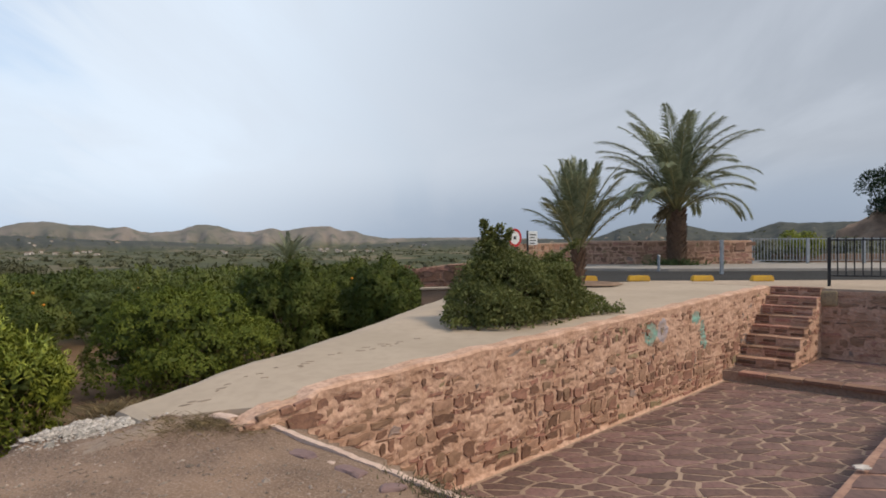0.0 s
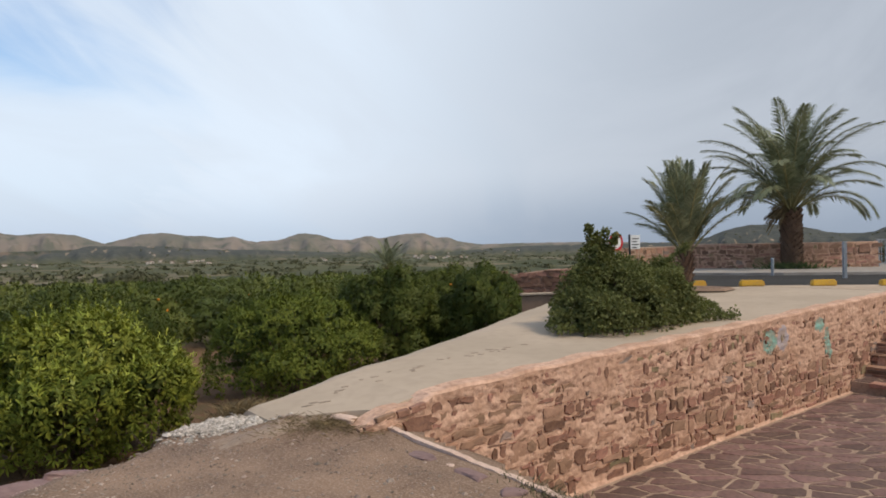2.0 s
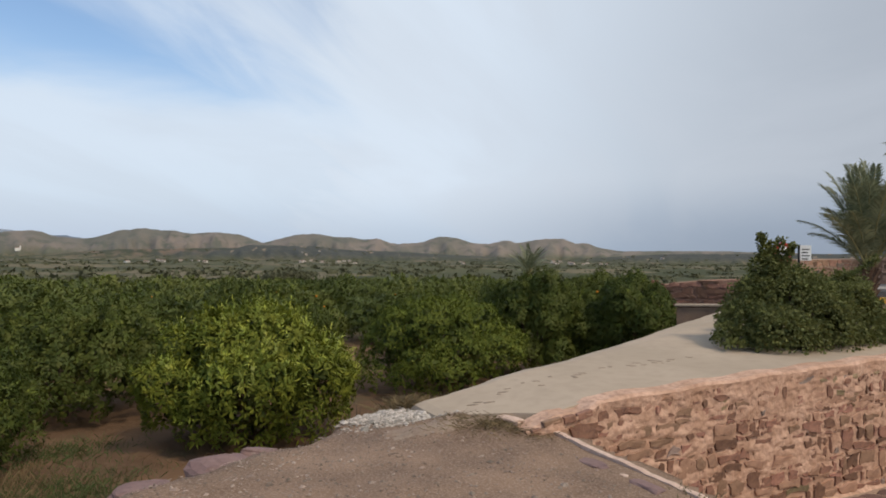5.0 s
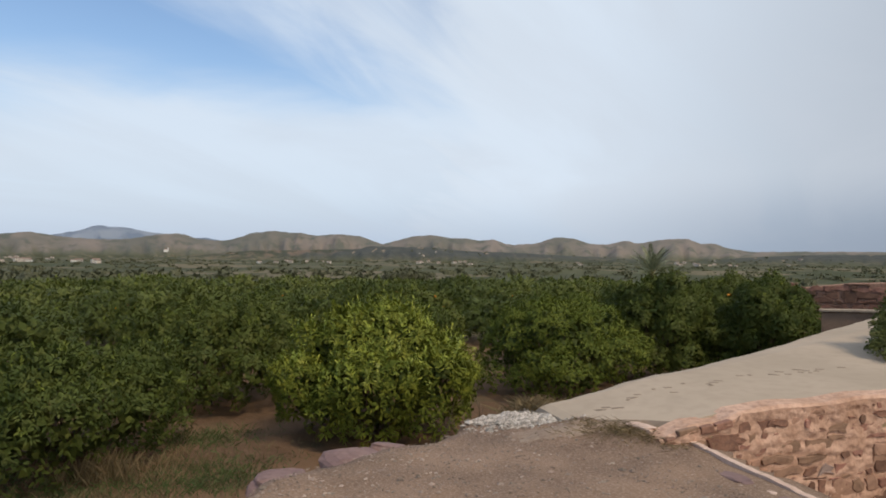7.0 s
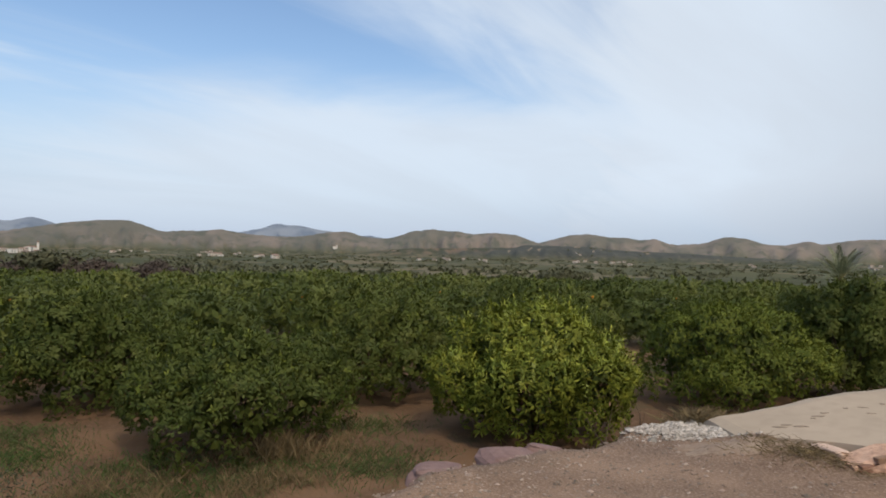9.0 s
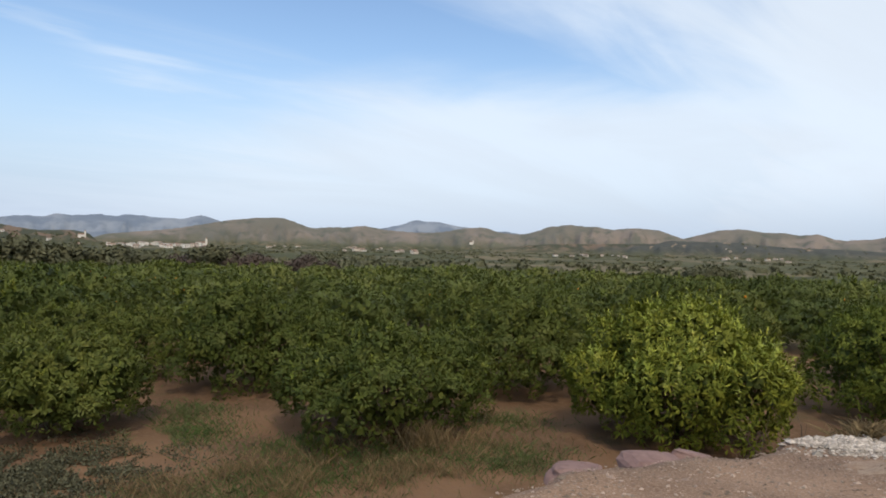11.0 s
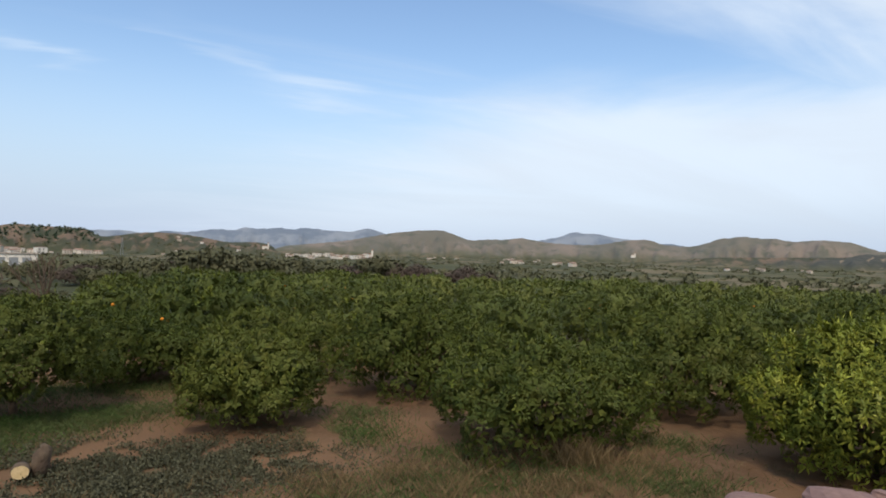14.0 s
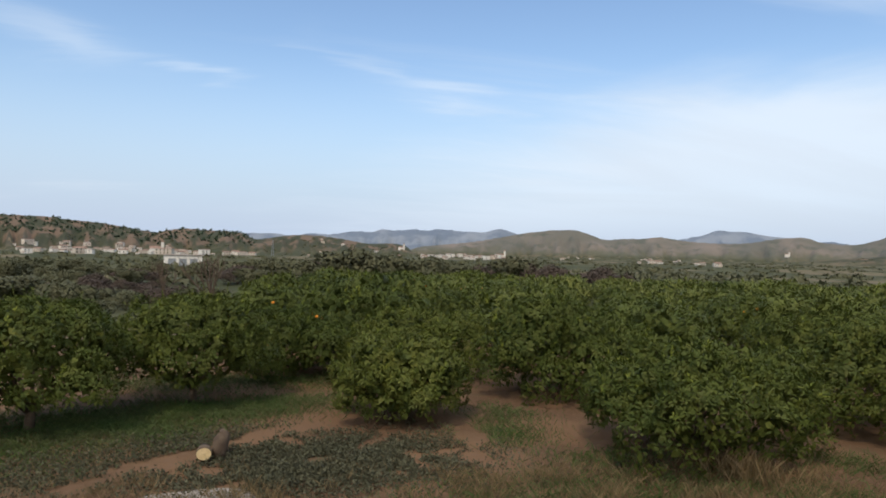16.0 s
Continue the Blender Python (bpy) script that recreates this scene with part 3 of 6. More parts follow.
EDGE_X = (-3.2, -3.3, -3.6, -3.95, -3.85, -3.75, -3.56, -3.52, -3.18, -2.65, -1.6)


def dirt_z(x, y):
    s = (x - A0[0]) * U[0] + (y - A0[1]) * U[1]
    n = (x - A0[0]) * N[0] + (y - A0[1]) * N[1]
    e = np.interp(y, EDGE_Y, EDGE_X) + 0.10 * wobble(x, y, 2.3) + 0.05 * wobble(x, y, 6.1)
    z = 0.025 * wobble(x, y, 1.3) + 0.012 * wobble(x, y, 5.0) - 0.10 * smooth(-x, 1.2, 3.8) - 0.02
    z = z + 0.02 * wobble(x, y, 9.0) * smooth(wobble(x, y, 0.9), 0, 0.8)
    z = z + 0.085 * np.exp(-((s + 2.75) / 0.45) ** 2 - ((n + 0.45) / 0.6) ** 2) + 0.06 * np.exp(-((s + 3.15) / 0.4) ** 2 - ((n + 0.7) / 0.5) ** 2)
    z = z - 0.30 * smooth(e - x, -0.06, 0.12) - 1.9 * smooth(e - x, 0.1, 1.7)
    inside = (s > -2.3) & (n > -0.2) & (n < 4.3) & (s < 10.4)
    z = z - 2.2 * np.maximum(smooth(x, 10.6, 11.8), smooth(-y, 14.4, 15.8))
    ramp_zone = (s > -2.3) & (n <= -0.2)
    z = np.where(inside, -1.6, z)
    return np.where(ramp_zone, np.minimum(z, -0.25), z)


dx, dy = np.meshgrid(np.arange(-6.5, 12.01, 0.1), np.arange(-16, 9.01, 0.1), indexing="ij")
dz = dirt_z(dx, dy)
dv = np.stack([dx, dy, dz], -1).reshape(-1, 3)
a_n, b_n = dx.shape
di, dj = np.meshgrid(np.arange(a_n - 1), np.arange(b_n - 1), indexing="ij")
df = np.stack([di * b_n + dj, (di + 1) * b_n + dj, (di + 1) * b_n + dj + 1, di * b_n + dj + 1], -1).reshape(-1, 4)
dirt = raw("dirt_platform", dv, df.tolist(), M_DIRT, smooth=True)
tagged(dirt, "bare packed reddish dirt ground with scattered gravel", "ground", kind="structure")

# ---------------------------------------------------------------- the concrete ramp and the road
RAMP_S = np.concatenate([np.arange(-3.1, -1.8, 0.1), np.arange(-1.8, 10.26, 0.25)])


def ramp_left(s):
    edge = float(np.mean([np.interp(s + d, (-3.6, -2.45, -1.13, 0.18, 0.86, 3.2, 4.6, 6.0, 11), (-1.60, -1.64, -1.92, -2.50, -2.80, -4.08, -4.75, -5.45, -7.9)) for d in (-0.5, -0.25, 0.0, 0.25, 0.5)]))
    return max(edge, (0.727 * s - 9.833) / 0.6866)


def ramp_right(s):
    return float(np.interp(s, (-3.3, -3.05, -2.6, -2.4, 11), (-1.25, -0.93, -0.45, -0.17, -0.17)))


def ramp_z(s):
    return float(np.interp(s, (-3.3, -3.0, -2.5, -2.0, -1.6), (-0.07, 0.035, 0.125, 0.215, float(wall_top(-1.6)))) if s < -1.6 else wall_top(s)) - 0.012


rv, rf = [], []
cols = 14
for s in RAMP_S:
    left = ramp_left(float(s)) + 0.012 * math.sin(s * 5) + 0.01 * math.sin(s * 13)
    right = ramp_right(float(s))
    for k in range(cols + 1):
        f = k / cols
        drop = -0.05 * (1 - min(1, f * cols / 2)) if k < 2 else 0
        rv.append(W(s, left + (right - left) * f, ramp_z(s) + drop))
    rv.append(W(s, left - 0.04, ramp_z(s) - 0.9))
    rv.append(W(s - 0.02, right + 0.03, ramp_z(s) - 0.35))
row = cols + 3
for i in range(len(RAMP_S) - 1):
    a = i * row
    for k in range(cols):
        rf.append((a + k, a + k + 1, a + k + 1 + row, a + k + row))
    rf.append((a + cols + 1, a, a + row, a + cols + 1 + row))
    rf.append((a + cols, a + cols + 2, a + cols + 2 + row, a + cols + row))
end = [Vector(v) - Vector((0.05, 0.05, 0.3)) for v in rv[:cols + 1]]
base = len(rv)
rv += [tuple(v) for v in end]
rf += [(k + 1, k, base + k, base + k + 1) for k in range(cols)]
ramp_ob = raw("ramp", rv, rf, M_RAMP, smooth=False)
# a broken trail of scuffs where the concrete has worn, thin skins on its surface
scuff_rng = random.Random(21)
for k in range(30):
    f = scuff_rng.random()
    s0, n0 = -2.75 + 3.2 * f + scuff_rng.gauss(0, 0.06), -1.03 - 0.10 * max(0.0, f - 0.25) * 3.2 + scuff_rng.gauss(0, 0.07)
    long, wide = scuff_rng.uniform(0.02, 0.06), scuff_rng.uniform(0.008, 0.02)
    rim = [(long * math.cos(a) * scuff_rng.uniform(0.6, 1.2), wide * math.sin(a) * scuff_rng.uniform(0.5, 1.3)) for a in np.linspace(0, 2 * math.pi, 11, endpoint=False)]
    at = [W(s0 + a * 0.8 - b * 0.6, n0 + a * 0.6 + b * 0.8, 0) for a, b in rim]
    top = [ramp_z(s0 + a * 0.8 - b * 0.6) + 0.004 for a, b in rim]
    vs = [(p[0], p[1], z) for p, z in zip(at, top)] + [(p[0], p[1], z - 0.02) for p, z in zip(at, top)]
    raw("scuff_mark", vs, [tuple(range(11))] + [(i, i + 11, (i + 1) % 11 + 11, (i + 1) % 11) for i in range(11)], M_STAIN, ramp_ob, "dark worn scuff")
tagged(ramp_ob, "worn beige concrete ramp sloping up to the road", "ramp", kind="structure")


def slab(name, outline, z0, z1, mat, label, category):
    k = len(outline)
    vs = [(x, y, z1) for x, y in outline] + [(x, y, z0) for x, y in outline]
    fs = [tuple(range(k)), tuple(range(2 * k - 1, k - 1, -1))] + [(i, i + k, (i + 1) % k + k, (i + 1) % k) for i in range(k)]
    return tagged(raw(name, vs, fs, mat), label, category, kind="structure")


slab("pavement", [W(10.25, -3.5, 0)[:2], W(10.25, 9, 0)[:2], (30, 9), (30, 17.0), (4.81, 17.0)], -0.3, Z_ROAD - 0.012, M_CONCRETE, "beige concrete apron between the steps and the road", "pavement")
slab("road", [(1.6, 17.0), (60, 17.0), (60, 23.2), (8, 23.2), (3.2, 24.6), (1.6, 25)], -0.5, Z_ROAD - 0.03, M_ASPHALT, "dark grey asphalt road along the terrace", "road")
slab("far_pavement", [(3.2, 24.6), (8, 23.2), (60, 23.2), (60, 34), (3.2, 34)], -0.5, Z_ROAD + 0.06, M_KERB, "pale concrete pavement beyond the road", "pavement")

# the court floor, the upper strip in front of the steps, and the walls round them
floor_bm = box_bm(-2.5, 7.4, -3.75, 0.0, -1.5, Z_COURT)
court = part("court_floor", floor_bm, M_JOINT)
court.matrix_world = plan()
tagged(court, "sunken court floor of purple crazy-paving flagstones with pale joints", "floor", kind="structure")
land_bm = box_bm(7.4, 10.25, -3.75, 0.0, -1.5, Z_LAND)
landing = part("court_landing", land_bm, M_JOINT)
landing.matrix_world = plan()
tagged(landing, "raised flagstone strip in front of the stone steps", "floor", kind="structure")
# ---------------------------------------------------------------- stones
def clip_half(poly, mx, my, nx, ny):
    out = []
    for i, (x1, y1) in enumerate(poly):
        x2, y2 = poly[(i + 1) % len(poly)]
        d1, d2 = (x1 - mx) * nx + (y1 - my) * ny, (x2 - mx) * nx + (y2 - my) * ny
        if d1 <= 0:
            out.append((x1, y1))
        if d1 * d2 < 0:
            t = d1 / (d1 - d2)
            out.append((x1 + (x2 - x1) * t, y1 + (y2 - y1) * t))
    return out


def cells(w, h, cw, ch, rng, jitter=0.42, drop=0.0):
    """Irregular cells that fill a w x h rectangle, about cw x ch each."""
    nx, ny = max(1, round(w / cw)), max(1, round(h / ch))
    cw, ch = w / nx, h / ny
    sites = {}
    for j in range(-1, ny + 1):
        for i in range(-1, nx + 1):
            if rng.random() < drop:
                continue
            sites[i, j] = ((i + 0.5 + 0.5 * (j % 2) - 0.25 + rng.uniform(-jitter, jitter)), (j + 0.5 + rng.uniform(-jitter, jitter)))
    made = []
    for j in range(ny):
        for i in range(nx):
            if (i, j) not in sites:
                continue
            x, y = sites[i, j]
            poly = [(x - 2, y - 2), (x + 2, y - 2), (x + 2, y + 2), (x - 2, y + 2)]
            for b in range(max(-1, j - 3), min(ny, j + 3) + 1):
                for a in range(max(-1, i - 3), min(nx, i + 3) + 1):
                    if (a, b) != (i, j) and (a, b) in sites:
                        u, v = sites[a, b]
                        poly = clip_half(poly, (x + u) / 2, (y + v) / 2, u - x, v - y)
            poly = [(min(max(px * cw, 0), w), min(max(py * ch, 0), h)) for px, py in poly]
            if len(poly) > 2:
                made.append(poly)
    return made


def courses(w, h, rng, low, high, short, long, taper=0.0):
    """Rough courses of stones over a w x h face, wavy and uneven; with taper the lower stones are the larger."""
    rows, z = [0.0], 0.0
    while z < h:
        z += rng.uniform(low, high) * (1 + taper * (0.6 - z / h))
        rows.append(z)
    wave = [(rng.uniform(0, 6.3), rng.uniform(1.5, 3.0), rng.uniform(0.2, 0.45)) for r in rows]

    def edge(k, x):
        p, f, a = wave[k]
        return rows[k] + a * low * math.sin(f * x + p) + 0.5 * a * low * math.sin(3.7 * f * x + 2 * p)

    made = []
    for k in range(len(rows) - 1):
        x = -rng.uniform(0, long)
        while x < w:
            x2 = x + (short + (long - short) * rng.random() ** 1.7) * (1 + taper * (0.6 - rows[k] / h))
            if rng.random() < 0.13 and k + 2 < len(rows):
                top = k + 2
            else:
                top = k + 1
            j = 0.31 * min(x2 - x, rows[k + 1] - rows[k] + 0.03)
            q = [(x, edge(k, x)), ((x + x2) / 2, edge(k, (x + x2) / 2)), (x2, edge(k, x2)), (x2, (edge(k, x2) + edge(top, x2)) / 2), (x2, edge(top, x2)), ((x + x2) / 2, edge(top, (x + x2) / 2)), (x, edge(top, x))]
            made.append([(px + rng.uniform(-j, j), pz + 0.85 * rng.uniform(-j, j)) for px, pz in q])
            x = x2
    return made


def stone_bits(poly, gap, proud, rng, rough=0.12, bevel=0.014):
    """A low stone on a polygon: foot ring, top ring and top face. x, z in the polygon's plane, y towards the back."""
    cx, cy = sum(p[0] for p in poly) / len(poly), sum(p[1] for p in poly) / len(poly)
    foot, crown = [], []
    worn = []
    for i, (x, y) in enumerate(poly):
        x2, y2 = poly[(i + 1) % len(poly)]
        side = math.hypot(x2 - x, y2 - y)
        if side < 0.015:
            continue
        worn.append((x, y))
        if side > 0.09:
            f, o = rng.uniform(0.35, 0.65), rng.uniform(-0.5, 0.25) * rough * side
            worn.append((x + (x2 - x) * f + (y2 - y) / side * o, y + (y2 - y) * f - (x2 - x) / side * o))
    poly = worn if len(worn) > 3 else poly
    hw, hh = max(abs(x - cx) for x, y in poly), max(abs(y - cy) for x, y in poly)
    kx, ky = max(0.3, 1 - gap / max(hw, 0.01)), max(0.3, 1 - gap / max(hh, 0.01))
    rx, ry = 1 - min(0.35, bevel / max(hw, 0.01)), 1 - min(0.35, bevel / max(hh, 0.01))
    for x, y in poly:
        w = rng.uniform(1 - rough * 0.6, 1.0)
        corner = abs((x - cx) / hw) * abs((y - cy) / hh)
        w *= 1 - 0.10 * max(0.0, corner - 0.55) / 0.45
        fx, fy = (x - cx) * kx * w, (y - cy) * ky * w
        foot.append((fx, 0.03, fy))
        crown.append((fx * rx, -proud * rng.uniform(0.7, 1.15), fy * ry))
    k = len(poly)
    faces = [tuple(range(k, 2 * k))] + [(i, (i + 1) % k, (i + 1) % k + k, i + k) for i in range(k)]
    return (cx, cy), foot + crown, faces


def lay_stones(parent, polys, gap, proud, rng, name, single, many, keep, limit=300, skip=0.0, local=Matrix.Identity(4), rough=0.12, pale=None, paint=None, share=0.5):
    """Stones on the parent: those that keep() picks become pieces, the rest one joined part."""
    rest, count = [], 0
    for poly in polys:
        if rng.random() < (skip(sum(q[0] for q in poly) / len(poly), sum(q[1] for q in poly) / len(poly)) if callable(skip) else skip):
            continue
        (cx, cz), vs, fs = stone_bits(poly, (gap(sum(q[1] for q in poly) / len(poly)) if callable(gap) else gap) * rng.uniform(0.6, 1.5), proud * rng.uniform(0.5, 1.3), rng, rough, 0.014 if proud > 0.01 else 0.005)
        if keep(cx, cz) and count < limit:
            pick = rng.random()
            mat = single if not pale or pick > share else M_STONE_GREY if pick < 0.02 else M_STONE_OLIVE if pick < 0.05 else pale
            mat = (paint(cx, cz) if paint else None) or mat
            ob = raw(name, vs, fs, mat, parent)
            ob.matrix_local = local @ Matrix.Translation((cx, 0, cz))
            count += 1
        else:
            rest.append(([local @ (Vector(v) + Vector((cx, 0, cz))) for v in vs], fs))
    if rest:
        tagged(raw("small_" + name + "s", *join_raw(rest), many, parent), kind="stuff")


def profile_wall(name, xs, bottoms, tops, thick, mat, m, label, bevel=0.0):
    """A wall along its own x with a stepped or sloping top; its face looks to -y."""
    vs, fs, k = [], [], len(xs)
    for x, b, t in zip(xs, bottoms, tops):
        vs += [(x, 0, b), (x, 0, t - 0.025), (x, 0.03, t), (x, thick, t), (x, thick, b)]
    for i in range(k - 1):
        for q in range(4):
            a = i * 5 + q
            fs.append((a, a + 5, a + 6, a + 1))
    fs += [(0, 1, 2, 3, 4), tuple((k - 1) * 5 + q for q in (4, 3, 2, 1, 0))]
    ob = raw(name, vs, fs, mat)
    ob.matrix_world = m
    return tagged(ob, label, "wall", kind="structure")


stone_rng = random.Random(5)
s_list = [float(v) for v in np.arange(-2.75, 10.21, 0.15)]
wall_long = profile_wall("wall_long", s_list, [-1.5] * len(s_list), [float(wall_top(s)) + 0.012 * math.sin(s * 7) for s in s_list], 0.22, M_MORTAR, plan(),
                         "long rubble retaining wall of reddish stones in pink mortar")
# short cross wall under the dirt's edge with its pale coping
cope_x = [float(v) for v in np.linspace(0, 3.82, 52)]
wall_dirt = profile_wall("wall_dirt", cope_x, [-1.5] * 52, [float(np.interp(v, (0, 1.3, 2.6, 3.82), (-0.065, -0.03, -0.005, 0.035))) + stone_rng.uniform(-0.006, 0.008) for v in cope_x], 0.085, M_COPING, pose(*W(-2.42, 3.8, 0), 0, 0, YAW + 90), "low rubble wall with a pale coping that holds the dirt above the court")
wall_back = profile_wall("wall_back", [1.0, 9.0], [-1.5, -1.5], [0.52, 0.52], 0.32, M_MORTAR, pose(*W(10.25, 0, 0), 0, 0, YAW - 90), "rubble retaining wall behind the court with a stone top")
wall_near = part("wall_near", box_bm(-2.4, 7.4, -4.6, -3.72, -1.5, -0.02, 0.02), M_STONES)
wall_near.matrix_world = plan()
tagged(wall_near, "broad low wall topped with purple flagstones", "wall", kind="structure")


def fit_polys(polys, low, high, x0, z0):
    """Cells shifted into place and kept under the wall's top."""
    made = []
    for poly in polys:
        p = [(x + x0, z + z0) for x, z in poly]
        cx, cz = sum(q[0] for q in p) / len(p), sum(q[1] for q in p) / len(p)
        top = high(cx)
        if cz < top - 0.05 and cz > low(cx) + 0.03:
            made.append([(x, min(z, top - 0.03)) for x, z in p])
    return made
# ---------------------------------------------------------------- plants
def crown_points(lobes, count, rng, hollow=0.66, inner=0.88, outer=1.03):
    """Points and outward directions on a heap of lobes (x, y, z, r)."""
    lobes = np.asarray(lobes)
    pick = rng.choice(len(lobes), count, p=lobes[:, 3] ** 2 / (lobes[:, 3] ** 2).sum())
    d = unit(rng.normal(size=(count, 3)))
    d[:, 2] = np.where(d[:, 2] < -0.5, -d[:, 2], d[:, 2])
    p = lobes[pick, :3] + d * (lobes[pick, 3] * rng.uniform(inner, outer, count))[:, None]
    # leave out what lies deep inside other lobes
    deep = np.zeros(count, bool)
    for x, y, z, r in lobes:
        deep |= ((p - (x, y, z)) ** 2).sum(1) < (hollow * r) ** 2
    return p[~deep], d[~deep]


def citrus_lobes(rx, ry, h, rng, count=9, low=0.1):
    """Separate bolls of foliage over a flattened dome, a skirt of them down to the ground, with valleys between."""
    w = min(rx, ry)
    made = []
    rings = ((0.20, 0.98, count, 0.25), (0.44, 0.98, count - 1, 0.275), (0.66, 0.76, count - 2, 0.27), (0.85, 0.42, count // 2, 0.24), (0.95, 0.06, 1, 0.22))
    p1, p2 = rng.uniform(0, 6.3, 2)
    for k, (f, q, n, size) in enumerate(rings):
        turn = rng.uniform(0, 6.3)
        for i in range(n):
            a = turn + 2 * math.pi * (i + rng.uniform(-0.35, 0.35)) / n
            bulge = 1 + 0.09 * math.sin(2 * a + p1) + 0.07 * math.sin(3 * a + p2)
            r = w * size * rng.uniform(0.62, 1.45)
            out = q * bulge * rng.uniform(0.76, 1.1)
            z = low + (h - low) * f * bulge * rng.uniform(0.84, 1.12)
            if k > 1:
                z = min(z, h - r * 0.8)
            if k == 0 and rng.uniform() < 0.2:
                z += r * 0.7
            made.append(((rx - r * 0.8) * out * math.cos(a), (ry - r * 0.8) * out * math.sin(a), max(z, low + r * 0.62), r))
    # small knobs on some of the bolls
    for x, y, z, r in list(made):
        for v in unit(rng.normal(size=(3, 3)) + np.array([x, y, 0.5]) / w):
            k = r * rng.uniform(0.32, 0.52)
            made.append((x + v[0] * r * 0.85, y + v[1] * r * 0.85, max(low + k * 0.6, z + v[2] * r * 0.85), k))
    return made


def limb_bits(rng, h, spread, trunk_r):
    fork = h * 0.16
    bits = [tube([(0, 0, -0.12), (0.02, 0.01, fork * 0.5), (0, 0.02, fork)], [trunk_r * 1.35, trunk_r, trunk_r * 0.95], 9)]
    for k in range(6):
        a = k * 1.05 + rng.uniform(-0.3, 0.3)
        c, s = math.cos(a), math.sin(a)
        q = spread * rng.uniform(0.4, 0.62)
        bits.append(tube([(0, 0, fork * 0.85), (c * q * 0.4, s * q * 0.4, h * 0.33), (c * q * 0.75, s * q * 0.75, h * 0.52), (c * q, s * q, h * 0.72)],
                         [trunk_r * 0.62, trunk_r * 0.45, trunk_r * 0.28, trunk_r * 0.08], 6))
    return join_raw(bits)


def leaf_tris(base, axis, rng, length, width, face):
    """Flat pointed leaves of one triangle each, for trees further off; shape (n, 3, 3)."""
    n = len(base)
    axis = unit(axis)
    side = unit(np.cross(axis, face)) * (width * rng.uniform(0.75, 1.25, n) / 2)[:, None]
    le = (length * rng.uniform(0.7, 1.25, n))[:, None]
    return np.stack([base + side, base - side, base + axis * le], axis=1)


def leaf_soft(base, axis, rng, length, width, face, swell, far):
    """Leaves and their normals, which follow the swell of the boll that they grow on."""
    q = leaf_tris(base, axis, rng, length, width, face) if far else leaf_quads(base, axis, rng, length, width, 0.12, face)
    flat = unit(np.cross(q[:, 1] - q[:, 0], q[:, -1] - q[:, 0]))
    turn = (flat * swell).sum(1) < 0
    q[turn] = q[turn][:, ::-1]
    flat[turn] *= -1
    return q, unit(flat * 0.28 + swell)


def sprays(lobes, count, per, size, rng, far, spread=0.045):
    """Leaves in rosettes round the twig ends, lying like shingles over the bolls of foliage."""
    tp, td = crown_points(lobes, count, rng, 0.9, 0.86, 1.04)
    keep = tp[:, 2] > 0.06
    tp, td = tp[keep], td[keep]
    p, out = np.repeat(tp, per, 0), np.repeat(td, per, 0)
    around = rng.normal(size=p.shape)
    around = unit(around - out * (around * out).sum(1, keepdims=True))
    p = p + around * spread * rng.uniform(0.1, 1.0, (len(p), 1)) + out * rng.normal(size=(len(p), 1)) * size * 0.25
    ax = around * 0.8 + out * rng.uniform(0.1, 0.65, (len(p), 1)) + np.array([0, 0, -0.12]) + rng.normal(size=p.shape) * 0.15
    face = unit(out + np.array([0, 0, 0.4]) + rng.normal(size=p.shape) * 0.3)
    crown = unit(p - np.array([0, 0, 0.6]))
    swell = unit(out + crown * 0.25)
    return leaf_soft(p, ax, rng, size * (1.2 if far else 1.15), size * (0.46 if far else 0.36), face, swell, far)


def sprigs(lobes, count, size, rng, far, reach, steps=6):
    """Upright leafy shoots that stand over the crown and make its outline uneven."""
    sp, sd = crown_points(lobes, count * 3, rng, 0.95, 0.95, 1.02)
    up = sd[:, 2] > 0.1
    sp, sd = sp[up][:count], sd[up][:count]
    lift = rng.uniform(0.25, 1.0, (len(sp), 1)) ** 1.5 * reach
    grow = unit(sd * 0.6 + np.array([0, 0, 0.9]) + rng.normal(size=sd.shape) * 0.2)
    bits = []
    for j in range(steps):
        for k in range(2):
            at = sp + grow * lift * (j / steps)
            ax = grow * 0.8 + rng.normal(size=at.shape) * 0.55
            face = unit(sd + np.array([0, 0, 0.5]) + rng.normal(size=at.shape) * 0.4)
            bits.append(leaf_soft(at, ax, rng, size * 1.05, size * (0.45 if far else 0.32), face, unit(sd + np.array([0, 0, 0.4])), far))
    return np.concatenate([q for q, m in bits]), np.concatenate([m for q, m in bits])


def facets(name, leaves, mat, parent, label=""):
    """Many loose triangles or quads, shape (n, 3 or 4, 3), with one normal each."""
    corners, normals = leaves
    n, k = corners.shape[:2]
    me = bpy.data.meshes.new(name)
    me.vertices.add(n * k)
    me.vertices.foreach_set("co", np.asarray(corners, dtype=np.float32).ravel())
    me.loops.add(n * k)
    me.loops.foreach_set("vertex_index", np.arange(n * k, dtype=np.int32))
    me.polygons.add(n)
    me.polygons.foreach_set("loop_start", np.arange(0, n * k, k, dtype=np.int32))
    me.polygons.foreach_set("use_smooth", np.ones(n, dtype=bool))
    me.update(calc_edges=True)
    me.validate()
    me.normals_split_custom_set(np.repeat(normals, k, 0).tolist())
    me.materials.append(mat)
    ob = new(name, me)
    ob.parent = parent
    return tagged(ob, label)


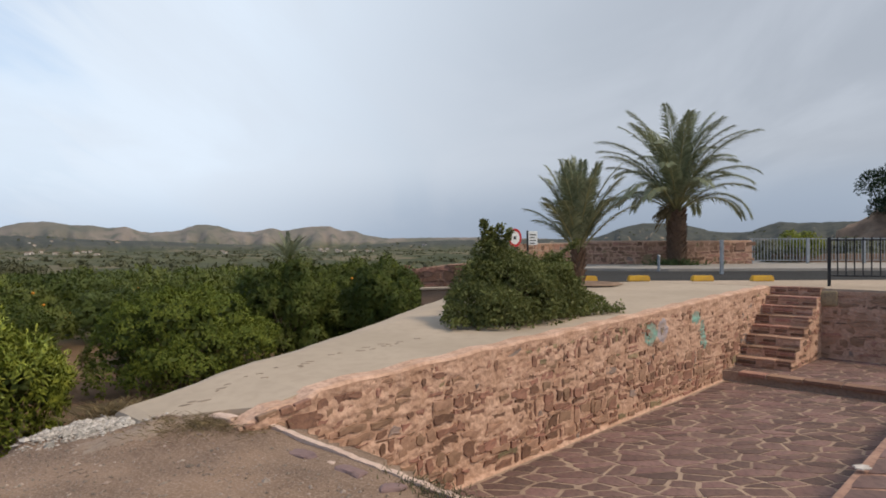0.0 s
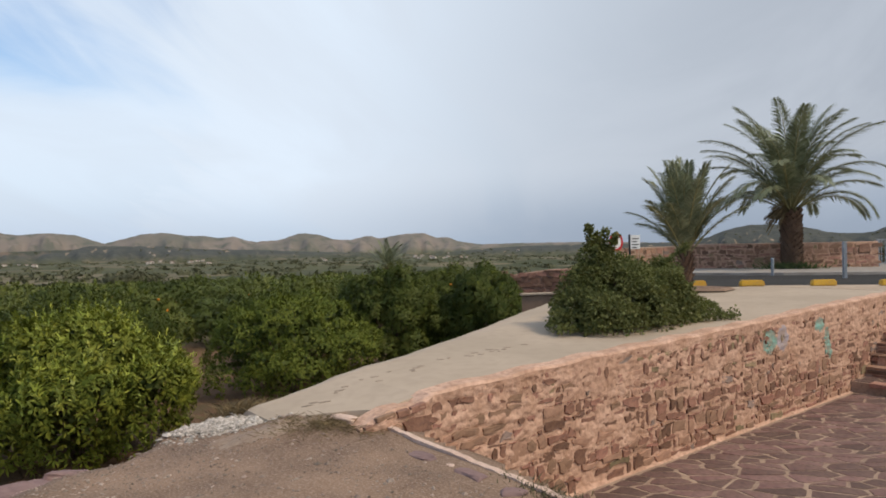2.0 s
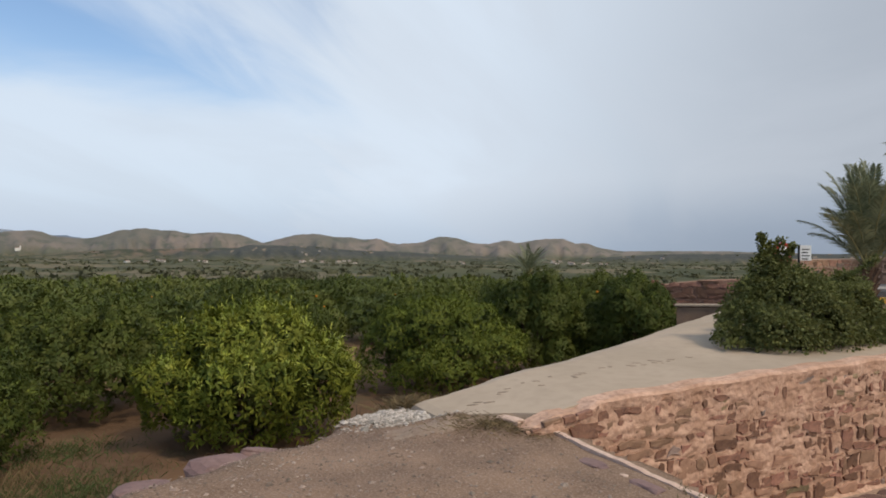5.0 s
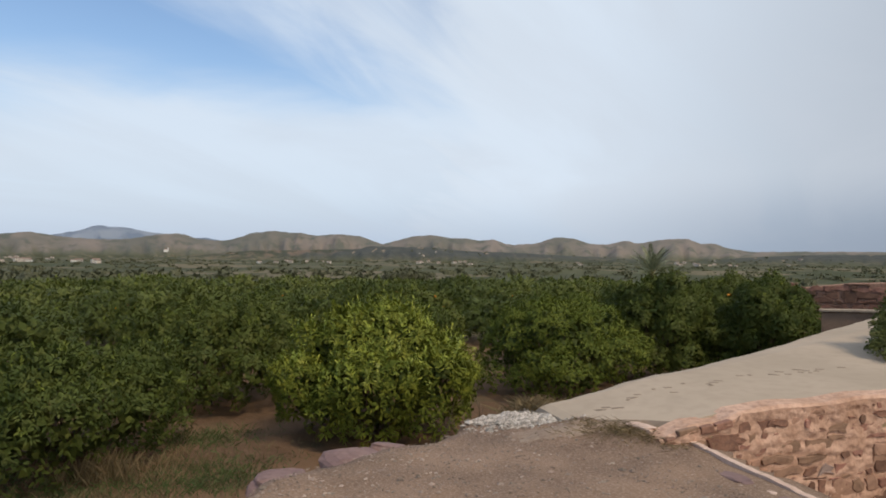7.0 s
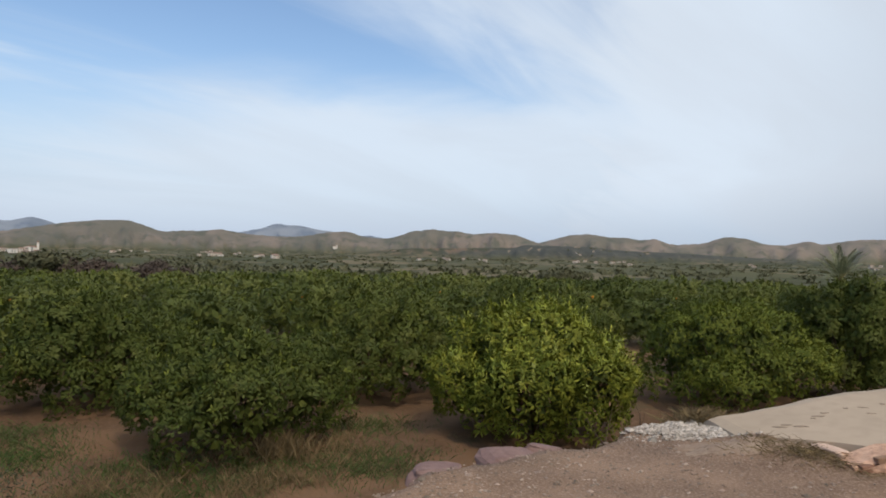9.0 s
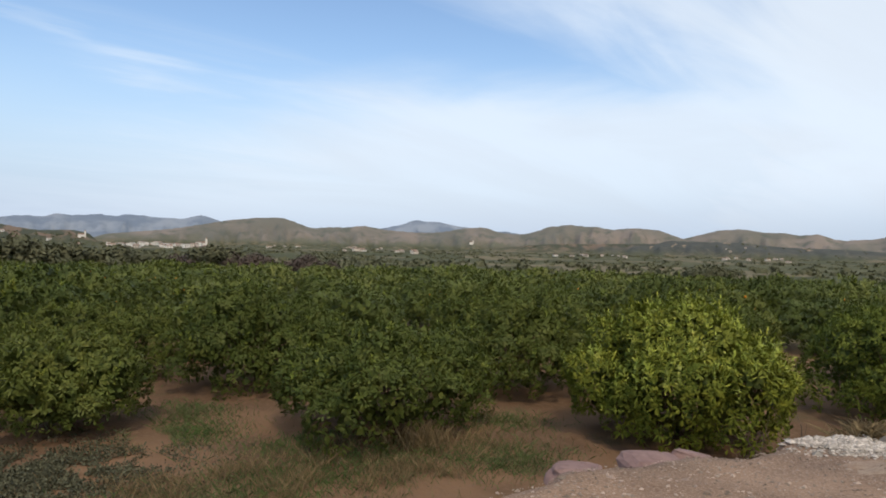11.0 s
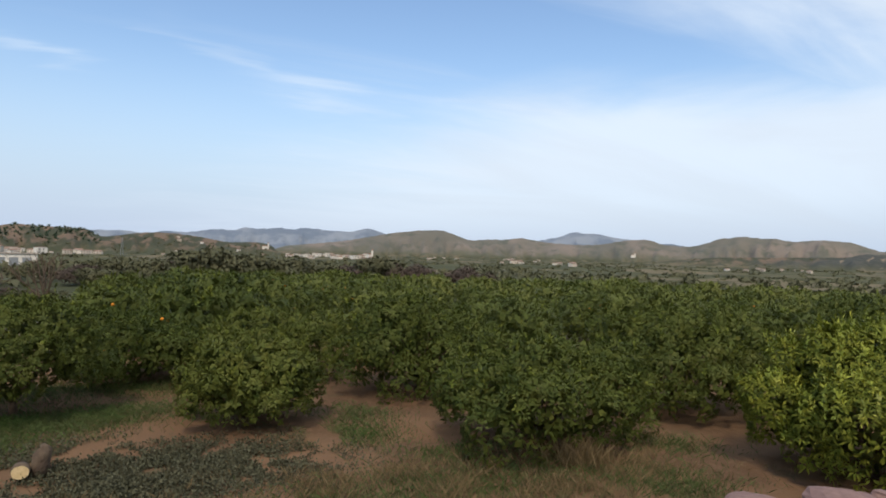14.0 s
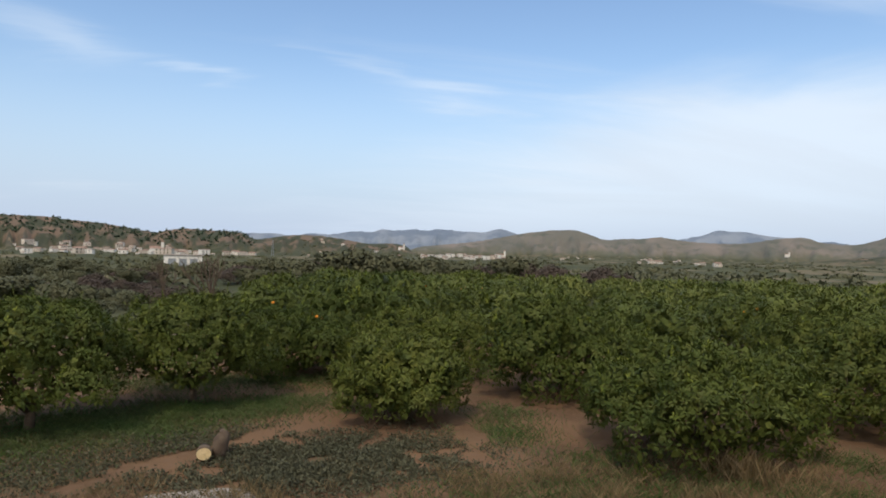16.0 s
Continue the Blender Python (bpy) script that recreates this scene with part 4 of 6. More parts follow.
def citrus_tree(seed, rx, ry, h, leaves, size, shoots, far=False, low=0.1, label="dense dark green orange tree with a low rounded crown", name="orange_tree", mat=None, young=None, bolls=9):
    rng = np.random.default_rng(seed)
    tree = empty(name, Matrix.Identity(4), label, "tree", "orange trees of the orchard")
    if not far:
        raw("trunk", *limb_bits(rng, h, min(rx, ry), 0.085), M_BARK, tree, smooth=True)
    else:
        raw("trunk", *tube([(0, 0, -0.15), (0, 0, h * 0.5)], [0.1, 0.05], 6), M_BARK, tree, smooth=True)
    mat = mat or M_LEAF
    lobes = citrus_lobes(rx, ry, h, rng, bolls, low)
    per = 8 if not far else 6
    skin, tips = sprays(lobes, leaves // per, per, size, rng, far, 0.05 if not far else size * 0.5), sprigs(lobes, leaves // 260, size, rng, far, 0.34)
    facets("crown", (np.concatenate([skin[0], tips[0]]), np.concatenate([skin[1], tips[1]])), mat, tree)
    # larger leaves fill the heart; under brighter crowns darker M_LEAF paints in its shade
    ip, idr = crown_points([(x * 0.9, y * 0.9, z * 0.97, r * 0.72) for x, y, z, r in lobes], 2100 if not far else 240, rng)
    core = unit(rng.normal(size=(len(ip) // 2, 3)))
    ip = np.concatenate([ip, core * np.array([rx * 0.66, ry * 0.66, h * 0.38]) + np.array([0, 0, low + (h - low) * 0.47])])
    idr = np.concatenate([idr, core])
    facets("inner_foliage", leaf_soft(ip, rng.normal(size=ip.shape), rng, 0.17 if not far else 0.36, 0.11 if not far else 0.26, unit(idr + rng.normal(size=ip.shape) * 0.3), idr, False), M_LEAF, tree, "large dark green inner leaves")["kind"] = "stuff"
    if shoots:
        facets("young_growth", sprigs(lobes, shoots, size * 1.05, rng, far, 0.26 if young is None else 0.42), young or M_LEAF_MID, tree, "fresh green young leaves" if young is None else "yellow-green young leaves")["kind"] = "stuff"
    return tree


def on_ground(x, y):
    return float(terrain(np.array(x, dtype=float), np.array(y, dtype=float)))


# the trees of the first rows, each where it stands, then the rest of the grove
yellow = citrus_tree(11, 2.0, 1.98, 2.25, 95000, 0.09, 800, label="orange tree with fresh yellow-green young leaves all over", mat=M_LEAF_BRIGHT, young=M_SHOOT, bolls=10)
yellow.matrix_world = pose(-8.05, 10.15, -1.9)
near_kinds = [citrus_tree(21, 2.1, 2.0, 1.7, 68000, 0.086, 70), citrus_tree(22, 2.1, 2.2, 2.3, 68000, 0.086, 50), citrus_tree(23, 1.45, 1.45, 1.65, 34000, 0.085, 40, low=0.3), citrus_tree(24, 1.75, 1.8, 3.1, 68000, 0.086, 60), citrus_tree(25, 1.9, 1.8, 2.3, 56000, 0.08, 90, low=0.6, label="orange tree with a bare forked trunk under its crown")]
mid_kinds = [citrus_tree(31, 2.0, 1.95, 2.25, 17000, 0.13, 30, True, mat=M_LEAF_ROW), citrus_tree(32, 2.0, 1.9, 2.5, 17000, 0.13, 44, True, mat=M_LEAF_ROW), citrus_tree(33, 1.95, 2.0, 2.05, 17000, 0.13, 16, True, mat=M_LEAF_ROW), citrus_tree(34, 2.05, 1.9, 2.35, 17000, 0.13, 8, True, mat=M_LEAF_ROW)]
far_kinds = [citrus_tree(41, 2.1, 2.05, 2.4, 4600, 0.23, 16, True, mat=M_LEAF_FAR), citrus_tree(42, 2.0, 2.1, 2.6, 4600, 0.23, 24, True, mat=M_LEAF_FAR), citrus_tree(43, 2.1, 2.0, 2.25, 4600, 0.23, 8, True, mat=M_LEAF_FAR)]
plant_rng = random.Random(8)
FIRST = ((-11.2, 5.75, 0), (-14.1, 0.8, 2), (-16.1, -3.7, 4), (-4.7, 19.7, 3), (-1.8, 20.4, 3), (-13.0, 10.3, 1), (-16.6, 5.2, 1), (-19.2, 1.6, 0), (-11.3, 15.2, 1))
fresh = citrus_tree(27, 2.15, 2.05, 2.3, 68000, 0.086, 150, label="orange tree with a fresh green crown", mat=M_LEAF_MID)
fresh.matrix_world = pose(-6.5, 16.2, on_ground(-6.5, 16.2))
HOME = {0: (-19.9, -1.8), 1: (-8.2, 20.4), 2: (-12.6, -9.6), 3: (-3.6, 24.4), 4: (-13.8, -6.1)}
placed = [(x, y) for x, y, k in FIRST] + [(-8.13, 10.1), (-6.5, 16.2)] + list(HOME.values())
for k, (x, y) in HOME.items():
    near_kinds[k].matrix_world = pose(x, y, on_ground(x, y))
for x, y, k in FIRST:
    copy_thing(near_kinds[k], pose(x, y, on_ground(x, y), 0, 0, plant_rng.uniform(0, 360)))
E1, E2 = np.array([0.38, 0.925]) * 4.7, np.array([-0.925, 0.38]) * 4.6
unused = mid_kinds + far_kinds
for i in range(-9, 24):
    for j in range(0, 26):
        q = np.array([-11.7, 6.0]) + E1 * i + E2 * j + np.array([plant_rng.uniform(-0.5, 0.5), plant_rng.uniform(-0.5, 0.5)])
        r, az = math.hypot(*q), math.degrees(math.atan2(q[0], q[1]))
        if r > 95 or az > -3 or q[1] < -7.0 - 0.10 * (q[0] + 14) or r < 12.5 or (q[0] > -4.4 and q[1] < 26):
            continue
        # two lanes between the rows stay open
        if r < 23 and abs(q[0] * 0.866 + q[1] * 0.5) < 1.6 or abs(q[0] * 0.664 + q[1] * 0.748) < 0.9 and r < 20:
            continue
        if min(math.hypot(q[0] - a, q[1] - b) for a, b in placed) < 3.9:
            continue
        placed.append(tuple(q))
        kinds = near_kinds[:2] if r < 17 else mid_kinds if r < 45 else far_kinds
        kind, turn = plant_rng.choice(kinds), plant_rng.uniform(0, 360)
        if kind in unused:
            unused.remove(kind)
            kind.matrix_world = pose(q[0], q[1], on_ground(*q), 0, 0, turn)
        else:
            grown = copy_thing(kind, pose(q[0], q[1], on_ground(*q), 0, 0, turn))
            grown.scale = [plant_rng.uniform(0.85, 1.12)] * 2 + [plant_rng.uniform(0.72, 1.08)]
# ripe fruit on some of the trees
fruit_bm = bmesh.new()
bmesh.ops.create_icosphere(fruit_bm, subdivisions=2, radius=0.042)
fruit = part("orange", fruit_bm, M_ORANGE, None, smooth=True)
fruit_mesh = fruit.data
bpy.data.objects.remove(fruit)
for ob in [o for o in bpy.data.objects if o.name.startswith("orange_tree")]:
    x, y, z = ob.location
    if 17.5 < math.hypot(x, y) < 42 and plant_rng.random() < 0.3:
        crown = [o for o in ob.children if o.name.startswith("crown")][0]
        pts = [v.co for v in crown.data.vertices]
        for k in range(9):
            v = plant_rng.choice(pts)
            if v.z > 0.7:
                o = new("orange", fruit_mesh)
                o.parent = ob
                o.location = (v.x * 1.03, v.y * 1.03, v.z)
                o.scale = (1.1, 1.1, 1.05)


def frond(parent, name, length, azim, e0, droop, leaf, rng, leaf_w=0.045, pairs=46, twist=0.0):
    """One palm leaf that rises at e0 degrees and bends over; returns the object."""
    steps = 16
    pts, e = [np.zeros(3)], radians(e0)
    ca, sa = math.cos(azim), math.sin(azim)
    for i in range(steps):
        e_i = e - radians(droop) * ((i + 1) / steps) ** 1.7
        pts.append(pts[-1] + np.array([ca * math.cos(e_i), sa * math.cos(e_i), math.sin(e_i)]) * length / steps)
    pts = np.array(pts)
    radii = [0.008 + 0.024 * (1 - i / steps) * min(1.5, length / 3) for i in range(steps + 1)]
    f = np.repeat(np.linspace(0.22, 0.99, pairs), 2)
    sgn = np.tile([1.0, -1.0], pairs)
    at = np.stack([np.interp(f * steps, np.arange(steps + 1), pts[:, k]) for k in range(3)], -1)
    ahead = unit(np.stack([np.interp(np.minimum(f * steps + 0.5, steps), np.arange(steps + 1), pts[:, k]) for k in range(3)], -1) - np.stack([np.interp(f * steps - 0.5, np.arange(steps + 1), pts[:, k]) for k in range(3)], -1))
    side = np.array([-sa, ca, 0.0])
    upv = np.cross(ahead, side)
    upv = upv * np.where(upv[:, 2:3] < 0, -1, 1)
    v = 0.34 + rng.uniform(-0.2, 0.2, len(f))
    d = unit(side * sgn[:, None] * 0.75 + ahead * (0.75 + 0.75 * f[:, None] ** 2) + upv * v[:, None] * (1 - 0.6 * f[:, None]) + rng.normal(size=at.shape) * 0.09 + np.array([0, 0, -0.16]))
    ln = leaf * (0.35 + 0.75 * np.sin(np.pi * np.clip(f * 0.93 + 0.05, 0, 1)) ** 0.7) * rng.uniform(0.85, 1.1, len(f))
    wv = unit(np.cross(d, upv)) * leaf_w / 2
    mid = at + d * (ln * 0.45)[:, None]
    tip = at + d * ln[:, None] - np.array([0, 0, 1]) * (ln * 0.24)[:, None]
    blade = quads(name, np.stack([at, mid + wv, tip, mid - wv], axis=1), M_PALM, parent)
    raw("rachis", *tube(pts, radii, 5), M_RACHIS, blade, smooth=True)
    return blade


def palm(x, y, z, trunk_h, trunk_r, count, length, leaf, seed, steep, label, droop=75, low=2):
    rng = np.random.default_rng(seed)
    tree = empty("palm_tree", pose(x, y, z), label, "palm tree")
    hs = np.linspace(-0.15, trunk_h, 12)
    raw("trunk", *tube([(0.03 * math.sin(h), 0, h) for h in hs], [trunk_r * (0.95 + 0.12 * math.sin(h * 5) + (0.15 if h < 0.2 else 0)) for h in hs], 14), M_PALMTRUNK, tree, smooth=True)
    bits = []
    n = int(trunk_h * trunk_r * 190) + 30
    for i in range(n):
        a, h = i * 2.399963, trunk_h * (i + 0.5) / n
        c, s = math.cos(a), math.sin(a)
        r = trunk_r * 0.97
        w, t, o = trunk_r * 0.30, 0.16 + 0.05 * rng.random(), 0.05 + 0.07 * rng.random()
        bits.append(([(c * r - s * w, s * r + c * w, h), (c * r + s * w, s * r - c * w, h), (c * (r + o) + s * w * 0.6, s * (r + o) - c * w * 0.6, h + t), (c * (r + o) - s * w * 0.6, s * (r + o) + c * w * 0.6, h + t), (c * r * 0.8, s * r * 0.8, h + t)],
                     [(0, 1, 2, 3), (3, 2, 4), (0, 3, 4), (1, 4, 2)]))
    tagged(raw("leaf_sheath", *join_raw(bits), M_PALMTRUNK, tree), kind="stuff")
    for i in range(count):
        f = (i + 0.5) / count
        e0 = steep - (steep - low) * f ** 1.15 + rng.uniform(-5, 5)
        b = frond(tree, "frond", length * rng.uniform(0.88, 1.06) * (0.82 + 0.2 * math.sin(math.pi * min(1, f + 0.25))), i * 2.399963 + rng.uniform(-0.2, 0.2), e0, droop * rng.uniform(0.7, 1.15) * (0.45 + 0.55 * f), leaf, rng, leaf_w=0.042 if length > 3 else 0.030, pairs=100 if length > 3 else 66)
        b.location = (0, 0, trunk_h - 0.05 + 0.12 * (1 - f))
    return tree


big = palm(9.85, 27.6, Z_ROAD + 0.06, 2.2, 0.35, 44, 4.75, 0.66, 3, 89, "tall date palm with arching grey-green fronds", 100, 36)
rngp = np.random.default_rng(4)
for k in range(3):
    a = 2.6 + k * 0.5
    bits = []
    for i in range(26):
        q = np.array([math.cos(a) * 0.75, math.sin(a) * 0.75, -0.35]) + rngp.normal(size=3) * np.array([0.14, 0.14, 0.25])
        bits.append(tube([(0, 0, 0), tuple(q * 0.5 + np.array([0, 0, 0.25])), tuple(q)], [0.012, 0.01, 0.02], 4))
    st = raw("date_stalk", *join_raw(bits), M_DRY, big, "dried orange-brown date stalks")
    st.location = (0, 0, 2.35)
small = palm(3.27, 15.85, Z_ROAD - 0.05, 0.78, 0.12, 36, 2.2, 0.40, 6, 89, "young palm with upright feathery fronds beside the ramp", 42, 57)
palm(-10.3, 43.8, on_ground(-10.3, 43.8), 3.1, 0.2, 20, 2.3, 0.4, 9, 80, "palm rising from the orange grove", 60, 20)

# the earth bed of the young palm
bed = bmesh.new()
bmesh.ops.create_circle(bed, cap_ends=True, segments=20, radius=0.75)
for v in bed.verts:
    v.co = Vector((3.35 + v.co.x * 1.25 * (1 + 0.08 * math.sin(v.index * 2.2)), 15.75 + v.co.y * (1 + 0.1 * math.sin(v.index * 1.7)), Z_ROAD - 0.02))
ext = bmesh.ops.extrude_face_region(bed, geom=bed.faces[:])
for v in [g for g in ext["geom"] if isinstance(g, bmesh.types.BMVert)]:
    v.co = Vector((3.35 + (v.co.x - 3.35) * 0.85, 15.75 + (v.co.y - 15.75) * 0.85, Z_ROAD + 0.03))
tagged(part("planting_bed", bed, M_DIRT), "bare reddish earth bed cut into the concrete", "ground", kind="structure")

# the creeper-covered shrub on the ramp
BUSH = ((0.74, 10.0, 1.18, 0.27), (0.98, 10.2, 1.04, 0.34), (1.32, 10.4, 0.92, 0.34), (0.52, 9.8, 0.95, 0.30), (1.0, 9.95, 0.80, 0.58), (0.66, 10.1, 1.06, 0.27), (1.08, 10.2, 0.82, 0.34), (0.62, 9.9, 1.38, 0.17), (0.45, 9.5, 0.60, 0.36), (0.24, 9.2, 0.45, 0.22), (0.80, 9.15, 0.5, 0.38), (1.3, 9.7, 0.62, 0.48),
        (1.65, 10.2, 0.75, 0.42), (1.75, 10.7, 0.95, 0.36), (1.95, 10.5, 0.55, 0.36), (2.25, 10.8, 0.48, 0.27), (2.6, 11.1, 0.44, 0.18), (1.0, 10.9, 0.7, 0.6), (0.45, 10.0, 0.6, 0.40), (1.6, 11.3, 0.6, 0.5))
bush_rng = np.random.default_rng(12)
bush = empty("creeper_shrub", pose(1.0, 10.0, 0.36), "dense dark green creeper-covered shrub sprawling on the concrete ramp", "shrub")
lobes = [(x - 1.0, y - 10.0, z - 0.36, r) for x, y, z, r in BUSH]
extra = []
for x, y, z, r in lobes:
    for k in range(4):
        d = bush_rng.normal(size=3)
        d /= np.linalg.norm(d)
        extra.append((x + d[0] * r * 0.8, y + d[1] * r * 0.8, max(0.08, z + d[2] * r * 0.8), r * bush_rng.uniform(0.28, 0.45)))
lobes = [l for l in lobes + extra if l[2] - l[3] * 0.3 > -0.1]
bp_, bd_ = crown_points(lobes, 50000, bush_rng, 0.66, 0.72, 1.12)
ok = bp_[:, 2] > 0.015
bp_, bd_ = bp_[ok], bd_[ok]
ip_, id_ = crown_points([(x, y, z, r * 0.8) for x, y, z, r in lobes], 6500, bush_rng)
ok = ip_[:, 2] > 0.08
qs = [leaf_quads(bp_, bd_ * 0.8 + bush_rng.normal(size=bp_.shape) * 0.55 + np.array([0, 0, -0.55]), bush_rng, 0.046, 0.026), leaf_quads(ip_[ok], id_[ok] + bush_rng.normal(size=ip_[ok].shape), bush_rng, 0.085, 0.06)]
# upright leafy shoots at the top, and one arching branch
for bx, by, h0, h1, lean in ((-0.38, -0.1, 1.1, 1.5, 0.0), (-0.30, 0.0, 1.1, 1.38, 0.05), (-0.22, 0.05, 1.0, 1.45, 0.1), (-0.12, 0.0, 1.0, 1.36, 0.15), (0.72, 0.75, 0.75, 1.2, 0.5)):
    k = 260
    f = bush_rng.random(k)
    base = np.stack([bx + lean * f + bush_rng.normal(size=k) * 0.03, by + bush_rng.normal(size=k) * 0.03, h0 + (h1 - h0) * f], -1)
    qs.append(leaf_quads(base, bush_rng.normal(size=(k, 3)) + np.array([0, 0, 0.5]), bush_rng, 0.06, 0.04))
# trailing strands of creeper break the outline
tp_, td_ = crown_points(lobes, 420, bush_rng, 0.7)
hang = bush_rng.uniform(0.1, 0.42, (len(tp_), 1))
for j in range(14):
    f = j / 13
    at = tp_ + td_ * (0.05 + 0.06 * f) + np.array([0, 0, 0.05 - 1.0]) * hang * f * f + bush_rng.normal(size=tp_.shape) * 0.02
    at[:, 2] = np.maximum(at[:, 2], 0.02)
    qs.append(leaf_quads(at, td_ * 0.6 + bush_rng.normal(size=at.shape) * 0.6 + np.array([0, 0, -0.4]), bush_rng, 0.06, 0.04))
sp_ = np.stack([bush_rng.uniform(-0.9, 1.9, 1500), np.zeros(1500), np.zeros(1500)], -1)
sp_[:, 1] = -0.75 + 0.62 * (sp_[:, 0] + 0.3) + bush_rng.normal(size=1500) * 0.10
sp_[:, 2] = 0.03 + 0.012 * sp_[:, 0] + np.abs(bush_rng.normal(size=1500)) * 0.05
qs.append(leaf_quads(sp_, bush_rng.normal(size=sp_.shape) + np.array([0, 0, 0.4]), bush_rng, 0.055, 0.038))
quads("foliage", np.concatenate(qs), M_IVY, bush)
stems = [tube([(0.1 * k, 0.05 * k, -0.03), (0.12 * k - 0.1, 0.0, 0.5), (0.2 * k - 0.25, 0.05, 1.0)], [0.035, 0.028, 0.012], 6) for k in range(-1, 4)]
for bit in stems:
    raw("stem", *bit, M_BARK, bush, smooth=True)

# ---------------------------------------------------------------- steps, posts, fences, signs along the road
stairs = empty("stone_steps", plan(), "worn reddish stone steps climbing from the court to the road", "stairs")
stair_rng = random.Random(3)
for i in range(8):
    s0, z1 = 8.08 + 0.298 * i, Z_LAND + 0.185 * (i + 1)
    step = part("step", box_bm(s0, 10.25, -1.02, 0.0, z1 - 0.19, z1 - 0.012), M_MORTAR, stairs)
    x = -1.03
    while x < -0.12:
        w = min(stair_rng.uniform(0.24, 0.46), -x)
        tread = part("tread_stone", box_bm(-0.018, 0.292, 0.008, w - 0.01, -0.045, stair_rng.uniform(-0.004, 0.006), 0.008), stair_rng.choice((M_STONE, M_STONE_DARK, M_STONE, M_STONE_PALE)), step)
        tread.location = (s0 + stair_rng.uniform(-0.012, 0.012), x, z1)
        z = -0.05
        for low in (-0.10 - stair_rng.uniform(0, 0.03), -0.172):
            if stair_rng.random() < 0.85:
                riser = part("riser_stone", box_bm(-0.012, 0.05, 0.0, w * stair_rng.uniform(0.6, 0.95), low + 0.006, z - 0.006, 0.012), stair_rng.choice((M_STONE_DARK, M_STONE, M_STONE_PALE)), step)
                riser.location = (s0 - stair_rng.uniform(0.0, 0.014), x + stair_rng.uniform(0.005, 0.03), z1)
            z = low
        x += w

wheel_bm = box_bm(-0.29, 0.29, -0.10, 0.10, 0.0, 0.15, 0.0)
for v in wheel_bm.verts:
    if v.co.z > 0.1:
        v.co.x *= 0.9
        v.co.y *= 0.72
bmesh.ops.bevel(wheel_bm, geom=wheel_bm.edges[:], offset=0.025, segments=2, affect="EDGES")
stop = part("wheel_stop", wheel_bm, M_YELLOW)
stop.matrix_world = pose(3.66, 16.75, Z_ROAD - 0.015)
tagged(stop, "weathered yellow painted concrete wheel stop at the road's edge", "wheel stop", "yellow wheel stops")
for x, y, a in ((5.02, 16.8, -2), (6.62, 16.72, 1), (8.1, 16.62, -1)):
    copy_thing(stop, pose(x, y, Z_ROAD - 0.015, 0, 0, a))


def fence(name, p0, p1, z, posts, bar_gap, height, mat, label, post_r, bar_r, rail_top, rail_low, group=""):
    """Railing from p0 to p1 (plan) with posts, two rails and upright bars, each a part."""
    d = Vector((p1[0] - p0[0], p1[1] - p0[1], 0))
    ln = d.length
    thing = empty(name, pose(p0[0], p0[1], z, 0, 0, math.degrees(math.atan2(d.y, d.x))), label, "fence")
    for k in range(posts):
        x = ln * k / max(1, posts - 1)
        part("post", box_bm(x - post_r, x + post_r, -post_r, post_r, -0.03, height, post_r * 0.25), mat, thing)
    part("top_rail", box_bm(0, ln, -bar_r * 1.6, bar_r * 1.6, rail_top - bar_r * 1.4, rail_top + bar_r * 1.4, bar_r * 0.5), mat, thing)
    part("bottom_rail", box_bm(0, ln, -bar_r * 1.5, bar_r * 1.5, rail_low - bar_r * 1.3, rail_low + bar_r * 1.3, bar_r * 0.5), mat, thing)
    bar = None
    k = 1
    while k * bar_gap < ln:
        if bar is None:
            bar = part("bar", box_bm(-bar_r, bar_r, -bar_r, bar_r, rail_low, height if rail_top > height - 0.1 else rail_top, 0.0), mat, thing)
            me = bar.data
        else:
            bar = new("bar", me)
            bar.parent = thing
        bar.location = (k * bar_gap, 0, 0)
        k += 1
    return thing


fence("black_fence", (8.64, 14.64), (8.64 + 5 * 0.95, 14.64 - 5 * 0.31), Z_ROAD - 0.02, 3, 0.165, 1.10, M_BLACK, "black painted iron railing with upright bars above the court", 0.032, 0.012, 1.04, 0.24)
fence("grey_fence", (13.55, 28.75), (33.0, 28.2), Z_ROAD + 0.06, 9, 0.14, 1.12, M_GALV, "galvanised grey steel railing with close upright bars beside the road", 0.055, 0.012, 1.08, 0.14)
tagged(part("roadside_post", box_bm(8.81, 8.91, 20.75, 20.85, Z_ROAD - 0.06, Z_ROAD + 1.06, 0.01), M_GALV), "square galvanised steel post at the roadside", "post")
bollard = part("bollard", bmesh.new(), M_GALV)
bb = bmesh.new()
bmesh.ops.create_cone(bb, cap_ends=True, segments=14, radius1=0.05, radius2=0.05, depth=0.55, matrix=Matrix.Translation((0, 0, 0.26)))
bmesh.ops.create_uvsphere(bb, u_segments=14, v_segments=7, radius=0.055, matrix=Matrix.Translation((0, 0, 0.54)))
bb.to_mesh(bollard.data)
bb.free()
bollard.matrix_world = pose(7.55, 22.9, Z_ROAD - 0.03)
tagged(bollard, "short grey steel bollard at the roadside", "bollard")


